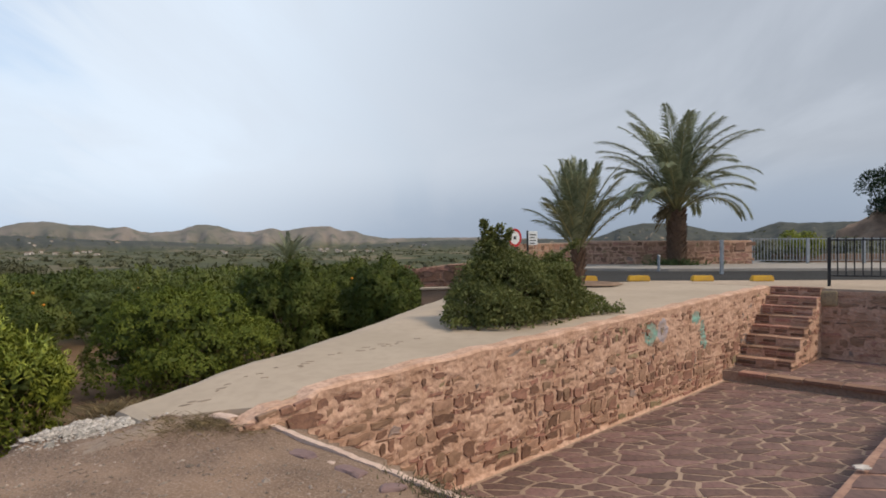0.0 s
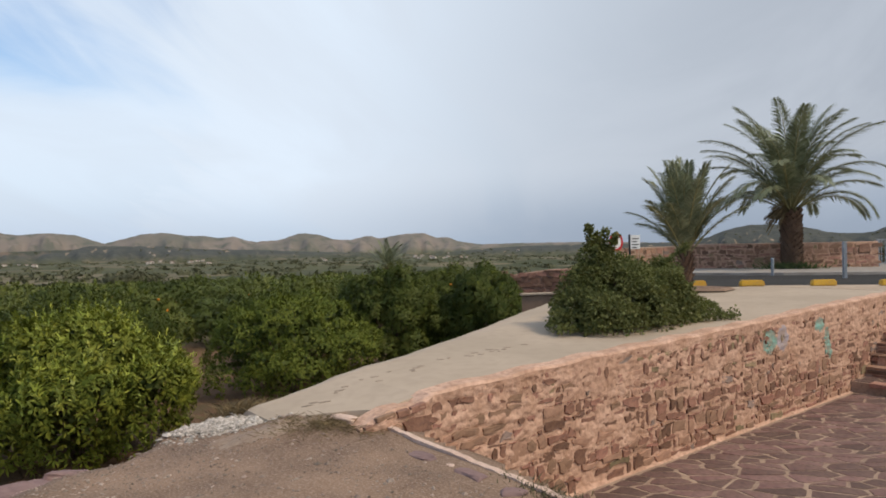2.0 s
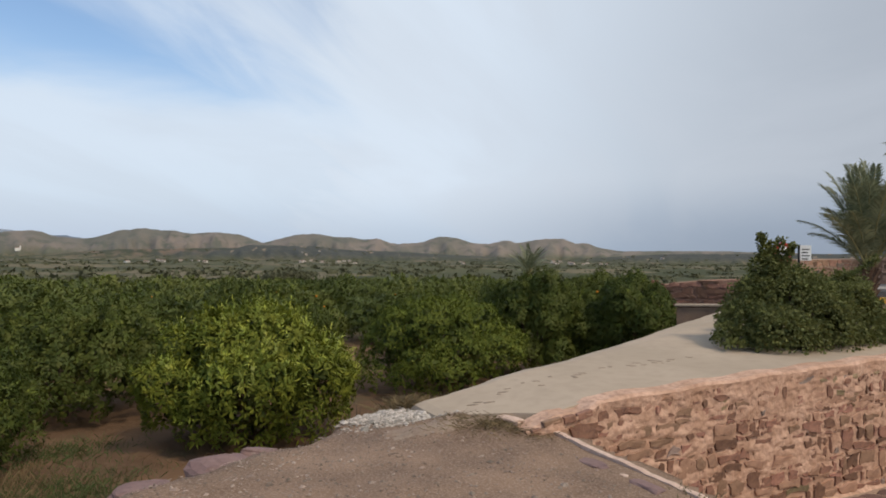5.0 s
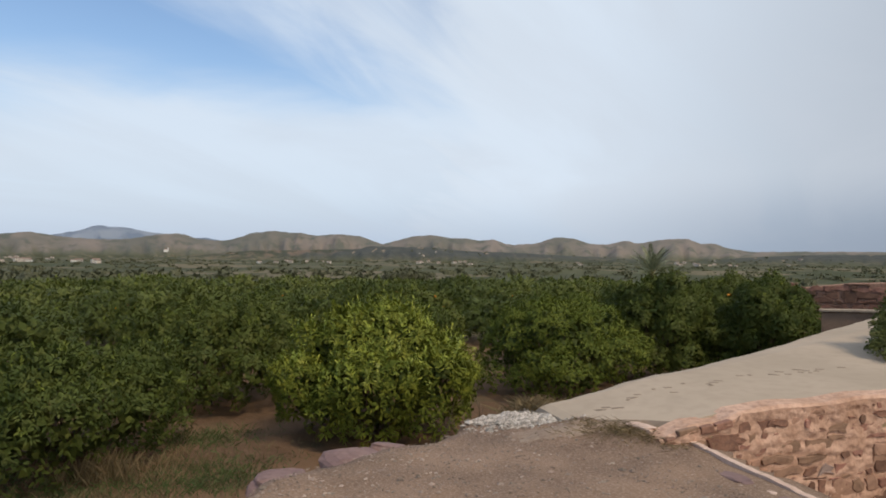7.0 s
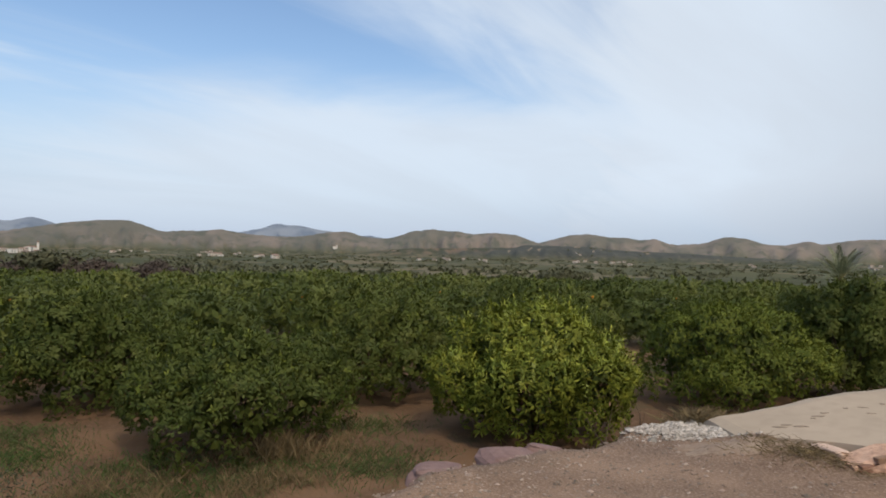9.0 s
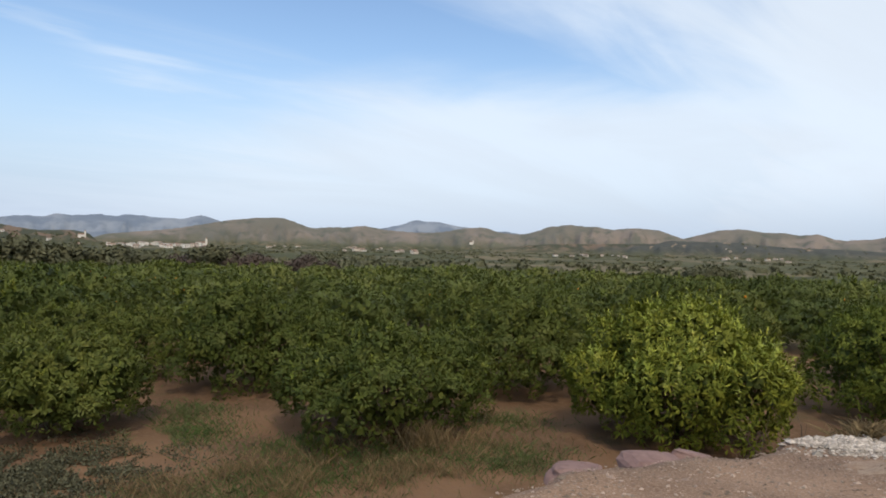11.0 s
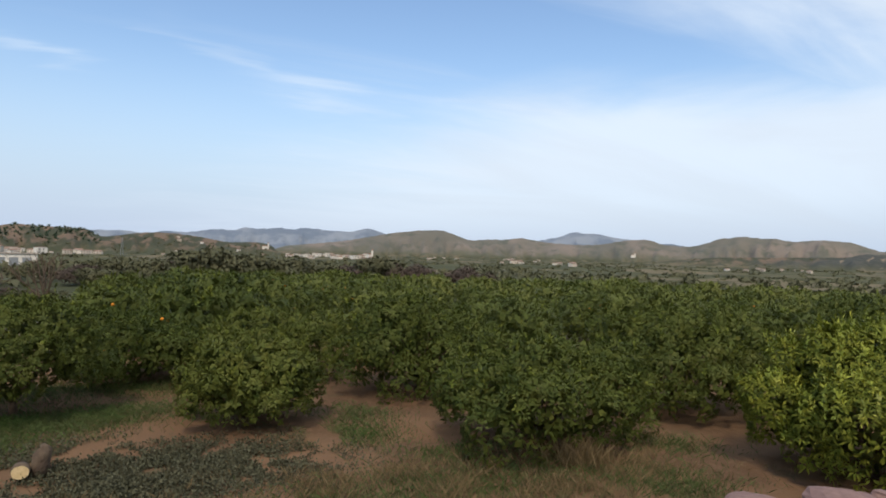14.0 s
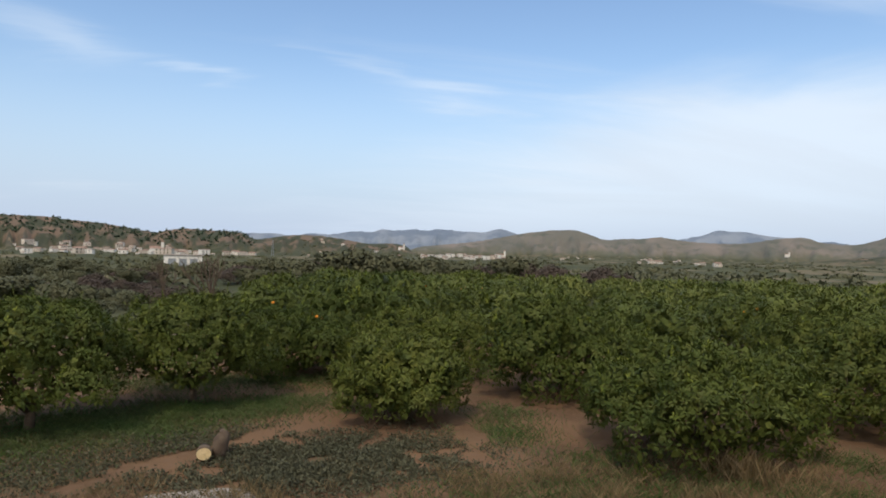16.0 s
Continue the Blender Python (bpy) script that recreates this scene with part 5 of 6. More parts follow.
def disc_bm(r0, r1, y, segs=40):
    bm = bmesh.new()
    ring = [[bm.verts.new((r * math.cos(2 * math.pi * k / segs), y, r * math.sin(2 * math.pi * k / segs))) for k in range(segs)] for r in ([r1] if r0 == 0 else [r0, r1])]
    if r0 == 0:
        bm.faces.new(ring[0])
    else:
        for k in range(segs):
            bm.faces.new((ring[0][k], ring[1][k], ring[1][(k + 1) % segs], ring[0][(k + 1) % segs]))
    ext = bmesh.ops.extrude_face_region(bm, geom=bm.faces[:])
    bmesh.ops.translate(bm, vec=(0, 0.004, 0), verts=[g for g in ext["geom"] if isinstance(g, bmesh.types.BMVert)])
    bmesh.ops.recalc_face_normals(bm, faces=bm.faces)
    return bm


sign = empty("road_sign", pose(2.34, 21.3, Z_ROAD - 0.62, 0, 0, 38), "round red-ringed prohibition road sign on a grey post", "road sign")
raw("post", *tube([(0, 0.035, -0.1), (0, 0.035, 1.95)], [0.03, 0.03], 10), M_GALV, sign, smooth=True)
for nm, r0, r1, y, mt in (("plate", 0, 0.30, 0.0, M_WHITE), ("red_ring", 0.215, 0.30, -0.006, M_RED)):
    o = part(nm, disc_bm(r0, r1, y), mt, sign)
    o.location = (0, 0, 1.78)
sym = part("pictogram", box_bm(-0.06, 0.06, -0.008, -0.002, -0.05, 0.05, 0.003), M_BLACK, sign, "small black vehicle pictogram")
sym.location = (0, 0, 1.78)
board = empty("notice_board", pose(2.82, 20.8, Z_ROAD - 0.62, 0, 0, 20), "small white notice plate on a dark post", "sign")
part("post", box_bm(-0.16, -0.11, 0.0, 0.05, -0.1, 2.0, 0.004), M_BLACK, board)
part("plate", box_bm(-0.12, 0.20, -0.012, 0.0, 1.55, 1.98, 0.004), M_WHITE, board)
for k in range(4):
    part("text_bar", box_bm(-0.07, 0.15 - 0.05 * (k % 2), -0.016, -0.010, 1.85 - 0.09 * k, 1.88 - 0.09 * k), M_BLACK, board)

# far walls along the road
far_wall = profile_wall("wall_far", [0.0, 7.4], [-0.8, -0.8], [1.02, 1.02], 0.4, M_MORTAR, pose(6.1, 28.6, Z_ROAD + 0.06), "low boundary wall of squared reddish stone beyond the road")
far_wall_left = profile_wall("wall_far_left", [0.0, 4.2], [-0.8, -0.8], [0.95, 1.02], 0.4, M_JOINT, pose(2.9, 25.2, Z_ROAD, 0, 0, 46), "low boundary wall of squared reddish stone beyond the young palm")
terrace_wall = profile_wall("terrace_wall", [0.0, 1.6, 3.2, 4.8], [-3.0] * 4, [0.5, 0.72, 0.8, 0.8], 0.5, M_STONES, pose(-1.35, 25.6, 0, 0, 0, -4), "dark red rubble terrace wall beside the grove")
ledge_wall = profile_wall("ledge_wall", [0.0, 1.4, 3.0], [-2.4] * 3, [0.34, 0.40, 0.44], 0.22, M_DIRT, pose(-0.55, 16.6, 0, 0, 0, -6), "low brown rendered wall at the end of the ramp")
part("coping", box_bm(-0.03, 3.0, -0.05, 0.25, 0.35, 0.40, 0.01), M_CONCRETE, ledge_wall, "thin pale coping").matrix_local = pose(0, 0, 0.0, 0, -1.9, 0)
# ---------------------------------------------------------------- edge of the dirt: rocks, rubble, gravel, weeds
def boulder(x, y, z, rx, ry, rz, seed, label, turn=0.0, mat=None):
    bm = bmesh.new()
    bmesh.ops.create_icosphere(bm, subdivisions=3, radius=1.0)
    off = Vector((seed * 3.1, seed * 1.7, seed))
    for v in bm.verts:
        c = v.co.copy()
        for k in range(3):
            c[k] = math.copysign(abs(c[k]) ** 0.55, c[k])
        n = noise.noise(v.co * 1.4 + off) * 0.28 + noise.noise(v.co * 4 + off) * 0.08
        v.co = Vector((c.x * rx * (1 + n), c.y * ry * (1 + n), c.z * rz * (1 + n * 0.7)))
    ob = part("boulder", bm, mat or M_ROCK, None, smooth=False)
    ob.matrix_world = pose(x, y, z, seed * 5 % 14 - 7, seed * 3 % 12 - 6, turn)
    return tagged(ob, label, "rock", "rocks along the edge of the dirt")


boulder(-5.0, 4.42, -0.69, 0.26, 0.21, 0.10, 1, "flat purple sandstone block at the foot of the dirt bank", 35)
boulder(-4.13, 4.46, -0.40, 0.26, 0.22, 0.14, 2, "purple-grey sandstone block on the edge of the dirt", 60)
boulder(-4.04, 4.86, -0.34, 0.15, 0.12, 0.075, 3, "small purple sandstone lump beside a larger block", 20)
boulder(-4.42, 3.62, -0.62, 0.15, 0.12, 0.08, 4, "purple sandstone block half sunk in the dirt bank", 80)
boulder(-0.63, 4.38, -0.06, 0.15, 0.07, 0.06, 6, "reddish stone leaning on the coping", -40)
boulder(-0.32, 4.10, -0.07, 0.10, 0.07, 0.06, 7, "reddish stone leaning on the coping", 10)
boulder(-1.04, 4.75, -0.05, 0.16, 0.06, 0.05, 8, "flat reddish stone along the coping", -42)
boulder(-1.84, 5.46, 0.04, 0.20, 0.07, 0.05, 9, "broken pinkish stone at the end of the wall", -35, M_COPING)
boulder(-0.06, 3.82, -0.05, 0.08, 0.05, 0.04, 11, "pale lump of old mortar beside the coping", 15, M_COPING)
boulder(-0.80, 4.55, -0.04, 0.07, 0.03, 0.03, 12, "pale lump of old mortar beside the coping", -35, M_COPING)
boulder(-2.08, 5.66, -0.02, 0.10, 0.07, 0.05, 10, "broken pinkish stone at the end of the wall", 20)


def pebbles(name, pts, sizes, mat, label, category, rng):
    """Many small angular stones joined as one: an octahedron each, squashed and turned."""
    base = np.array([(1, 0, 0), (0, 1, 0), (-1, 0, 0), (0, -1, 0), (0, 0, 0.8), (0, 0, -0.8)], float)
    tri = np.array([(0, 1, 4), (1, 2, 4), (2, 3, 4), (3, 0, 4), (1, 0, 5), (2, 1, 5), (3, 2, 5), (0, 3, 5)])
    n = len(pts)
    a = rng.uniform(0, 6.28, n)
    sc = sizes[:, None, None] * (base[None] * rng.uniform(0.6, 1.3, (n, 6, 1)) * np.array([1, 0.8, 0.6]))
    c, s = np.cos(a)[:, None], np.sin(a)[:, None]
    v = np.stack([sc[..., 0] * c - sc[..., 1] * s, sc[..., 0] * s + sc[..., 1] * c, sc[..., 2]], -1) + pts[:, None, :]
    f = (tri[None] + (np.arange(n) * 6)[:, None, None]).reshape(-1, 3)
    ob = raw(name, v.reshape(-1, 3), f.tolist(), mat)
    return tagged(ob, label, category, kind="stuff")


prng = np.random.default_rng(17)
n = 7200
q = np.stack([prng.normal(size=n) * 0.24, prng.normal(size=n) * 0.15], -1)
ca, sa = math.cos(radians(30)), math.sin(radians(30))
cx, cy = -2.98 + q[:, 0] * ca - q[:, 1] * sa, 5.72 + q[:, 0] * sa + q[:, 1] * ca
heap = 0.05 * np.exp(-(q[:, 0] / 0.42) ** 2 - (q[:, 1] / 0.2) ** 2)
pebbles("rubble_heap", np.stack([cx, cy, np.maximum(dirt_z(cx, cy), -0.5) + heap * prng.uniform(0.5, 1, n) + 0.002], -1), prng.exponential(0.0075, n) + 0.006, M_CHALK, "heap of broken white mortar rubble", "rubble", prng)
smear_v, smear_f = [], []
for i in range(9):
    for k in range(28):
        a, r = 2 * math.pi * k / 28, i / 8
        ring = 1 + 0.16 * math.sin(3 * a + 1) + 0.10 * math.sin(7 * a) + 0.05 * math.sin(13 * a)
        x, y = -2.42 + r * ring * (0.62 * math.cos(a) * 0.9 - 0.24 * math.sin(a) * 0.43), 5.22 + r * ring * (0.62 * math.cos(a) * 0.43 + 0.24 * math.sin(a) * 0.9)
        smear_v.append((x, y, float(dirt_z(x, y)) + 0.014 - 0.03 * r ** 5))
for i in range(8):
    for k in range(28):
        k2 = (k + 1) % 28
        smear_f.append((i * 28 + k, i * 28 + k2, (i + 1) * 28 + k2, (i + 1) * 28 + k))
tagged(raw("concrete_smear", smear_v, smear_f, M_SMEAR, smooth=True), "thin smear of pale concrete spilled on the dirt", "concrete", kind="structure")
n = 27000
gx_, gy_ = prng.uniform(-4.2, 0.9, n), prng.uniform(-0.5, 6.0, n)
gs_ = (gx_ - A0[0]) * U[0] + (gy_ - A0[1]) * U[1]
keep = (gs_ < -2.65) & (prng.random(n) < 0.28 + 0.35 * (wobble(gx_, gy_, 2.0) > 0.1) + 0.45 * smooth(-gx_, 1.8, 2.8) - 0.9 * (1 - smooth(gy_, -0.4, 2.4)))
gx_, gy_ = gx_[keep], gy_[keep]
pebbles("gravel", np.stack([gx_, gy_, dirt_z(gx_, gy_) + 0.002], -1), prng.exponential(0.005, len(gx_)) + 0.0035, M_GRAVEL, "loose gravel scattered on the dirt", "gravel", prng)


def blades(name, x, y, z, height, mat, label, category, rng, lean=0.35, width=0.007):
    """Grass blades, one bent quad each."""
    n = len(x)
    base = np.stack([x, y, z], -1)
    h = height * rng.uniform(0.5, 1.2, n)
    a = rng.uniform(0, 6.28, n)
    side = np.stack([np.cos(a), np.sin(a), np.zeros(n)], -1) * (width * rng.uniform(0.7, 1.4, n))[:, None]
    tip = base + np.stack([rng.normal(size=n) * lean * h, rng.normal(size=n) * lean * h, h], -1)
    mid = base * 0.5 + tip * 0.5 + np.array([0, 0, 1]) * (h * 0.1)[:, None]
    ob = quads(name, np.stack([base - side, base + side, mid + side * 0.8, tip], 1), mat)
    return tagged(ob, label, category, kind="stuff")


def patch(rng, cx, cy, sx, sy, n, turn=0.0):
    p, q = rng.normal(size=n) * sx, rng.normal(size=n) * sy
    c, s = math.cos(radians(turn)), math.sin(radians(turn))
    return cx + p * c - q * s, cy + p * s + q * c


def earth(x, y):
    return np.maximum(terrain(x, y), np.where((x > -6.4) & (y < 8.9) & (y > -15.9), dirt_z(x, y), -9))


LANE = ((-10.4, -4.0), (-12.2, -2.5), (-13.0, -1.4), (-13.7, -0.4), (-14.2, 0.8), (-13.9, 1.9), (-12.6, 1.95), (-11.0, 1.85))


def off_lane(x, y):
    """True away from the bare red strip where the tractor passes."""
    near = np.full(x.shape, 9.0)
    for (x0, y0), (x1, y1) in zip(LANE, LANE[1:]):
        f = np.clip(((x - x0) * (x1 - x0) + (y - y0) * (y1 - y0)) / ((x1 - x0) ** 2 + (y1 - y0) ** 2), 0, 1)
        near = np.minimum(near, np.hypot(x - x0 - f * (x1 - x0), y - y0 - f * (y1 - y0)))
    return near + 0.16 * wobble(x, y, 2.3) + 0.1 * wobble(x, y, 7.0) > 0.27


grng = np.random.default_rng(23)
xs, ys = [], []
for cx, cy, sx, sy, n in ((-9.3, 3.0, 0.7, 1.4, 7000), (-8.6, 5.4, 0.45, 0.8, 2200), (-9.6, -0.1, 0.5, 1.4, 4200), (-9.9, -2.4, 0.45, 1.2, 2500), (-9.5, 6.8, 0.3, 0.5, 600)):
    a, b = patch(grng, cx, cy, sx, sy, n)
    xs.append(a)
    ys.append(b)
xs, ys = np.concatenate(xs), np.concatenate(ys)
tuft = wobble(xs, ys, 2.1) + 0.6 * wobble(xs, ys, 5.3) > 0.12
xs, ys = xs[tuft], ys[tuft]
blades("dry_grass", xs, ys, earth(xs, ys), 0.19, M_DRY, "tall dry straw-coloured grass on the bank below the dirt", "grass", grng, 0.38, 0.0018)
a, b = patch(grng, -9.85, 5.75, 0.32, 0.22, 420, 30)
blades("dry_stalks", a, b, earth(a, b), 0.42, M_DRY, "thin tall dry stalks on the bank beside the orange tree", "grass", grng, 0.3, 0.0026)
a, b = patch(grng, -1.95, 5.26, 0.26, 0.12, 1100)
blades("dry_tuft", a, b, dirt_z(a, b), 0.045, M_DRY, "dry straw tuft beside the end of the wall", "grass", grng, 1.6, 0.0016)
a, b = patch(grng, -5.2, 3.75, 0.16, 0.13, 700)
blades("straw_heap", a, b, earth(a, b) + np.abs(grng.normal(size=len(a))) * 0.05, 0.07, M_DRY, "heap of dry reddish straw on the bank", "grass", grng, 1.5, 0.003)
a, b = patch(grng, -3.08, 6.24, 0.15, 0.08, 900, 40)
blades("dry_bunch", a, b, np.maximum(dirt_z(a, b), -0.16), 0.13, M_DRY, "dry grass bunch behind the rubble", "grass", grng, 0.9, 0.003)
a, b = patch(grng, 0.02, 3.98, 0.24, 0.07, 520, -42)
blades("weed_tuft", a, b, dirt_z(a, b), 0.04, M_WITHERED, "small weeds growing along the coping", "weeds", grng, 0.7, 0.004)
xs, ys = [], []
for cx, cy, sx, sy, n in ((-18.2, -4.6, 0.8, 1.5, 4500), (-18.6, -1.0, 0.8, 1.6, 4500), (-14.2, -4.6, 0.9, 1.3, 13000), (-15.4, -2.2, 0.6, 1.2, 6000), (-12.6, -6.0, 0.9, 1.2, 6000), (-9.6, 4.4, 0.6, 1.2, 3200), (-8.5, 6.6, 0.45, 0.6, 1800), (-9.3, 2.2, 0.5, 1.0, 2200), (-12.6, 2.6, 0.5, 0.6, 1500), (-10.3, 8.1, 0.4, 0.5, 900), (-14.0, 3.0, 0.6, 0.5, 1200), (-11.0, 4.0, 0.3, 0.6, 800)):
    a, b = patch(grng, cx, cy, sx, sy, n)
    xs.append(a)
    ys.append(b)
xs, ys = np.concatenate(xs), np.concatenate(ys)
xs, ys = xs[off_lane(xs, ys)], ys[off_lane(xs, ys)]
blades("green_grass", xs, ys, earth(xs, ys), 0.12, M_GRASS, "fresh green weeds and grass between the trees", "grass", grng, 0.75, 0.0042)
xs, ys = [], []
for cx, cy, sx, sy, n in ((-11.4, 0.2, 0.75, 1.0, 16000), (-10.7, -1.3, 0.6, 1.0, 12000), (-12.2, -1.2, 0.5, 0.8, 4500), (-11.2, -4.6, 0.7, 1.2, 6500), (-12.4, -2.6, 0.6, 0.8, 4500)):
    a, b = patch(grng, cx, cy, sx, sy, n)
    xs.append(a)
    ys.append(b)
xs, ys = np.concatenate(xs), np.concatenate(ys)
bare = (wobble(xs, ys, 1.7) + 0.8 * wobble(xs, ys, 4.1) > -0.85) & off_lane(xs, ys)
xs, ys = xs[bare], ys[bare]
wz = earth(xs, ys) + np.abs(grng.normal(size=len(xs))) * 0.05
tagged(quads("creeping_weeds", leaf_quads(np.stack([xs, ys, wz], -1), grng.normal(size=(len(xs), 3)) + np.array([0, 0, 0.3]), grng, 0.05, 0.03), M_WEED), "low grey-green weeds creeping over the earth", "weeds", kind="stuff")

a, b = grng.uniform(-14.5, -8.3, 16000), grng.uniform(-6.5, 9.0, 16000)
lush = off_lane(a, b) & (wobble(a, b, 0.9) + 0.7 * wobble(a, b, 2.9) + 0.5 * wobble(a, b, 7.0) + 0.25 * (a + 11.5) > 0.15)
a, b = a[lush], b[lush]
blades("low_dry_weeds", a, b, earth(a, b), 0.07, M_DRY, "low withered weeds and litter on the orchard earth", "weeds", grng, 1.0, 0.003)

a, b = patch(grng, 9.6, 27.1, 0.55, 0.18, 420)
blades("palm_foot_plants", a, b, np.full(len(a), Z_ROAD + 0.05), 0.28, M_GRASS, "small green plants round the foot of the tall palm", "plants", grng, 0.6, 0.014)


def bare_branches(name, x, y, z, h, count, r0, seed, label, category):
    """A leafless bush or tree: forking tapered branches."""
    rng = np.random.default_rng(seed)
    ob = empty(name, pose(x, y, z), label, category)
    for k in range(count):
        a = rng.uniform(0, 6.28)
        lean = rng.uniform(0.15, 0.6)
        p = [np.zeros(3)]
        d = np.array([math.cos(a) * lean, math.sin(a) * lean, 1.0])
        for i in range(5):
            d = d + rng.normal(size=3) * 0.18
            p.append(p[-1] + d / np.linalg.norm(d) * h / 5)
        bits = [tube([tuple(v) for v in p], [r0 * (1 - i / 6) for i in range(6)], 5)]
        for i in (2, 3, 4):
            for side in (-1, 1):
                e = d * 0.6 + rng.normal(size=3) * 0.6 + np.array([0, 0, 0.3])
                q = p[i] + e / np.linalg.norm(e) * h * rng.uniform(0.2, 0.38)
                bits.append(tube([tuple(p[i]), tuple((p[i] + q) / 2 + rng.normal(size=3) * h * 0.02), tuple(q)], [r0 * 0.4, r0 * 0.28, r0 * 0.12], 4))
        raw("branch", *join_raw(bits), M_BARK, ob)
    return ob


bare_branches("bare_shrub", -4.35, 7.6, -1.95, 1.5, 6, 0.014, 71, "leafless thin-branched shrub on the bank beside the ramp", "shrub")
bare_branches("bare_tree", -59.6, -11.3, on_ground(-59.6, -11.3), 4.2, 9, 0.09, 72, "leafless grey tree in the fields beyond the grove", "tree")
bare_branches("bare_tree", -57.0, -14.5, on_ground(-57.0, -14.5), 3.6, 7, 0.08, 73, "leafless grey tree in the fields beyond the grove", "tree")
stump = empty("sawn_stump", pose(-11.55, -2.55, -1.9), "old tree stump with a pale sawn face lying on the weeds", "stump")
stump.scale = (0.95, 0.95, 0.8)
log = raw("log", *tube([(0.13, 0.012, 0.12), (0.04, 0.0, 0.13), (-0.12, -0.03, 0.12)], [0.128, 0.13, 0.115], 14), M_BARK, stump, smooth=True)
face = bmesh.new()
bmesh.ops.create_cone(face, cap_ends=True, segments=16, radius1=0.12, radius2=0.112, depth=0.02)
M_SAWN = material("sawn_wood", (0.66, 0.52, 0.30), 0.85, (0.56, 0.42, 0.22), 8.0, None, 40, 0.2, 0.004)
fo = part("sawn_face", face, M_SAWN, stump, "pale yellow sawn wood")
fo.matrix_local = look((0.138, 0.013, 0.12), (1.138, 0.10, 0.16))
raw("upright_stub", *tube([(-0.16, 0.22, -0.05), (-0.17, 0.22, 0.14), (-0.15, 0.24, 0.30), (-0.17, 0.28, 0.42), (-0.14, 0.25, 0.50)], [0.17, 0.13, 0.135, 0.10, 0.05], 11), M_BARK, stump, smooth=True)
slab_pts = [(-9.62 + 0.40 * math.cos(a) * (1 + 0.15 * math.sin(3 * a)), -2.3 + 0.85 * math.sin(a) * (1 + 0.12 * math.cos(5 * a))) for a in np.linspace(0, 2 * math.pi, 18, endpoint=False)]
tagged(slab("concrete_patch", slab_pts, -2.05, -1.86, M_KERB, "broken pale concrete slab among the weeds", "slab"), kind="structure")
dab = bmesh.new()
bmesh.ops.create_circle(dab, cap_ends=True, segments=14, radius=0.045)
for v in dab.verts:
    v.co = Vector((v.co.x * 1.3 * (1 + 0.2 * math.sin(v.index * 2.6)), v.co.y * (1 + 0.25 * math.sin(v.index * 1.9)), 0.0))
e_ = bmesh.ops.extrude_face_region(dab, geom=dab.faces[:])
bmesh.ops.translate(dab, vec=(0, 0, 0.008), verts=[g for g in e_["geom"] if isinstance(g, bmesh.types.BMVert)])
dab_o = part("plaster_dab", dab, M_CHALK)
dab_o.matrix_world = pose(2.77, 4.32, 0.012, 0, 0, 30)
tagged(dab_o, "splash of white plaster dried on the stone", "plaster")

# ---------------------------------------------------------------- shrubs, woods and houses out on the plain
def shrub(seed, rx, h, leaves, size, mat, label, name="shrub", category="shrub"):
    rng = np.random.default_rng(seed)
    ob = empty(name, Matrix.Identity(4), label, category)
    lobes = [(rng.normal() * rx * 0.4, rng.normal() * rx * 0.4, h * rng.uniform(0.3, 0.72), rx * rng.uniform(0.3, 0.5)) for k in range(14)]
    p, d = crown_points(lobes, leaves, rng, 0.66, 0.7, 1.1)
    p[:, 2] = np.abs(p[:, 2])
    facets("crown", leaf_soft(p, rng.normal(size=p.shape), rng, size, size * 0.7, unit(d + rng.normal(size=p.shape) * 0.35 + np.array([0, 0, 0.3])), unit(d + np.array([0, 0, 0.2])), True), mat, ob)
    raw("trunk", *tube([(0, 0, -0.3), (0, 0, h * 0.5)], [rx * 0.06, rx * 0.03], 6), M_BARK, ob)
    return ob


SHRUBS = [shrub(61, 3.0, 4.0, 3600, 0.42, M_SCRUB, "dark green shrub at the edge of the grove"), shrub(62, 2.6, 5.5, 3600, 0.42, M_SCRUB, "tall dark green shrub beyond the grove"), shrub(63, 3.2, 3.6, 3600, 0.38, M_REDSCRUB, "bare reddish-brown shrub beyond the grove")]
shr_rng = random.Random(31)


def set_shrub(k, az, r, scale=1.0):
    a = radians(az)
    x, y = r * math.sin(a), r * math.cos(a)
    ob = copy_thing(SHRUBS[k], pose(x, y, on_ground(x, y) - 0.1, 0, 0, shr_rng.uniform(0, 360)))
    ob.scale = (scale * shr_rng.uniform(0.85, 1.3), scale, scale * shr_rng.uniform(0.5, 0.85))


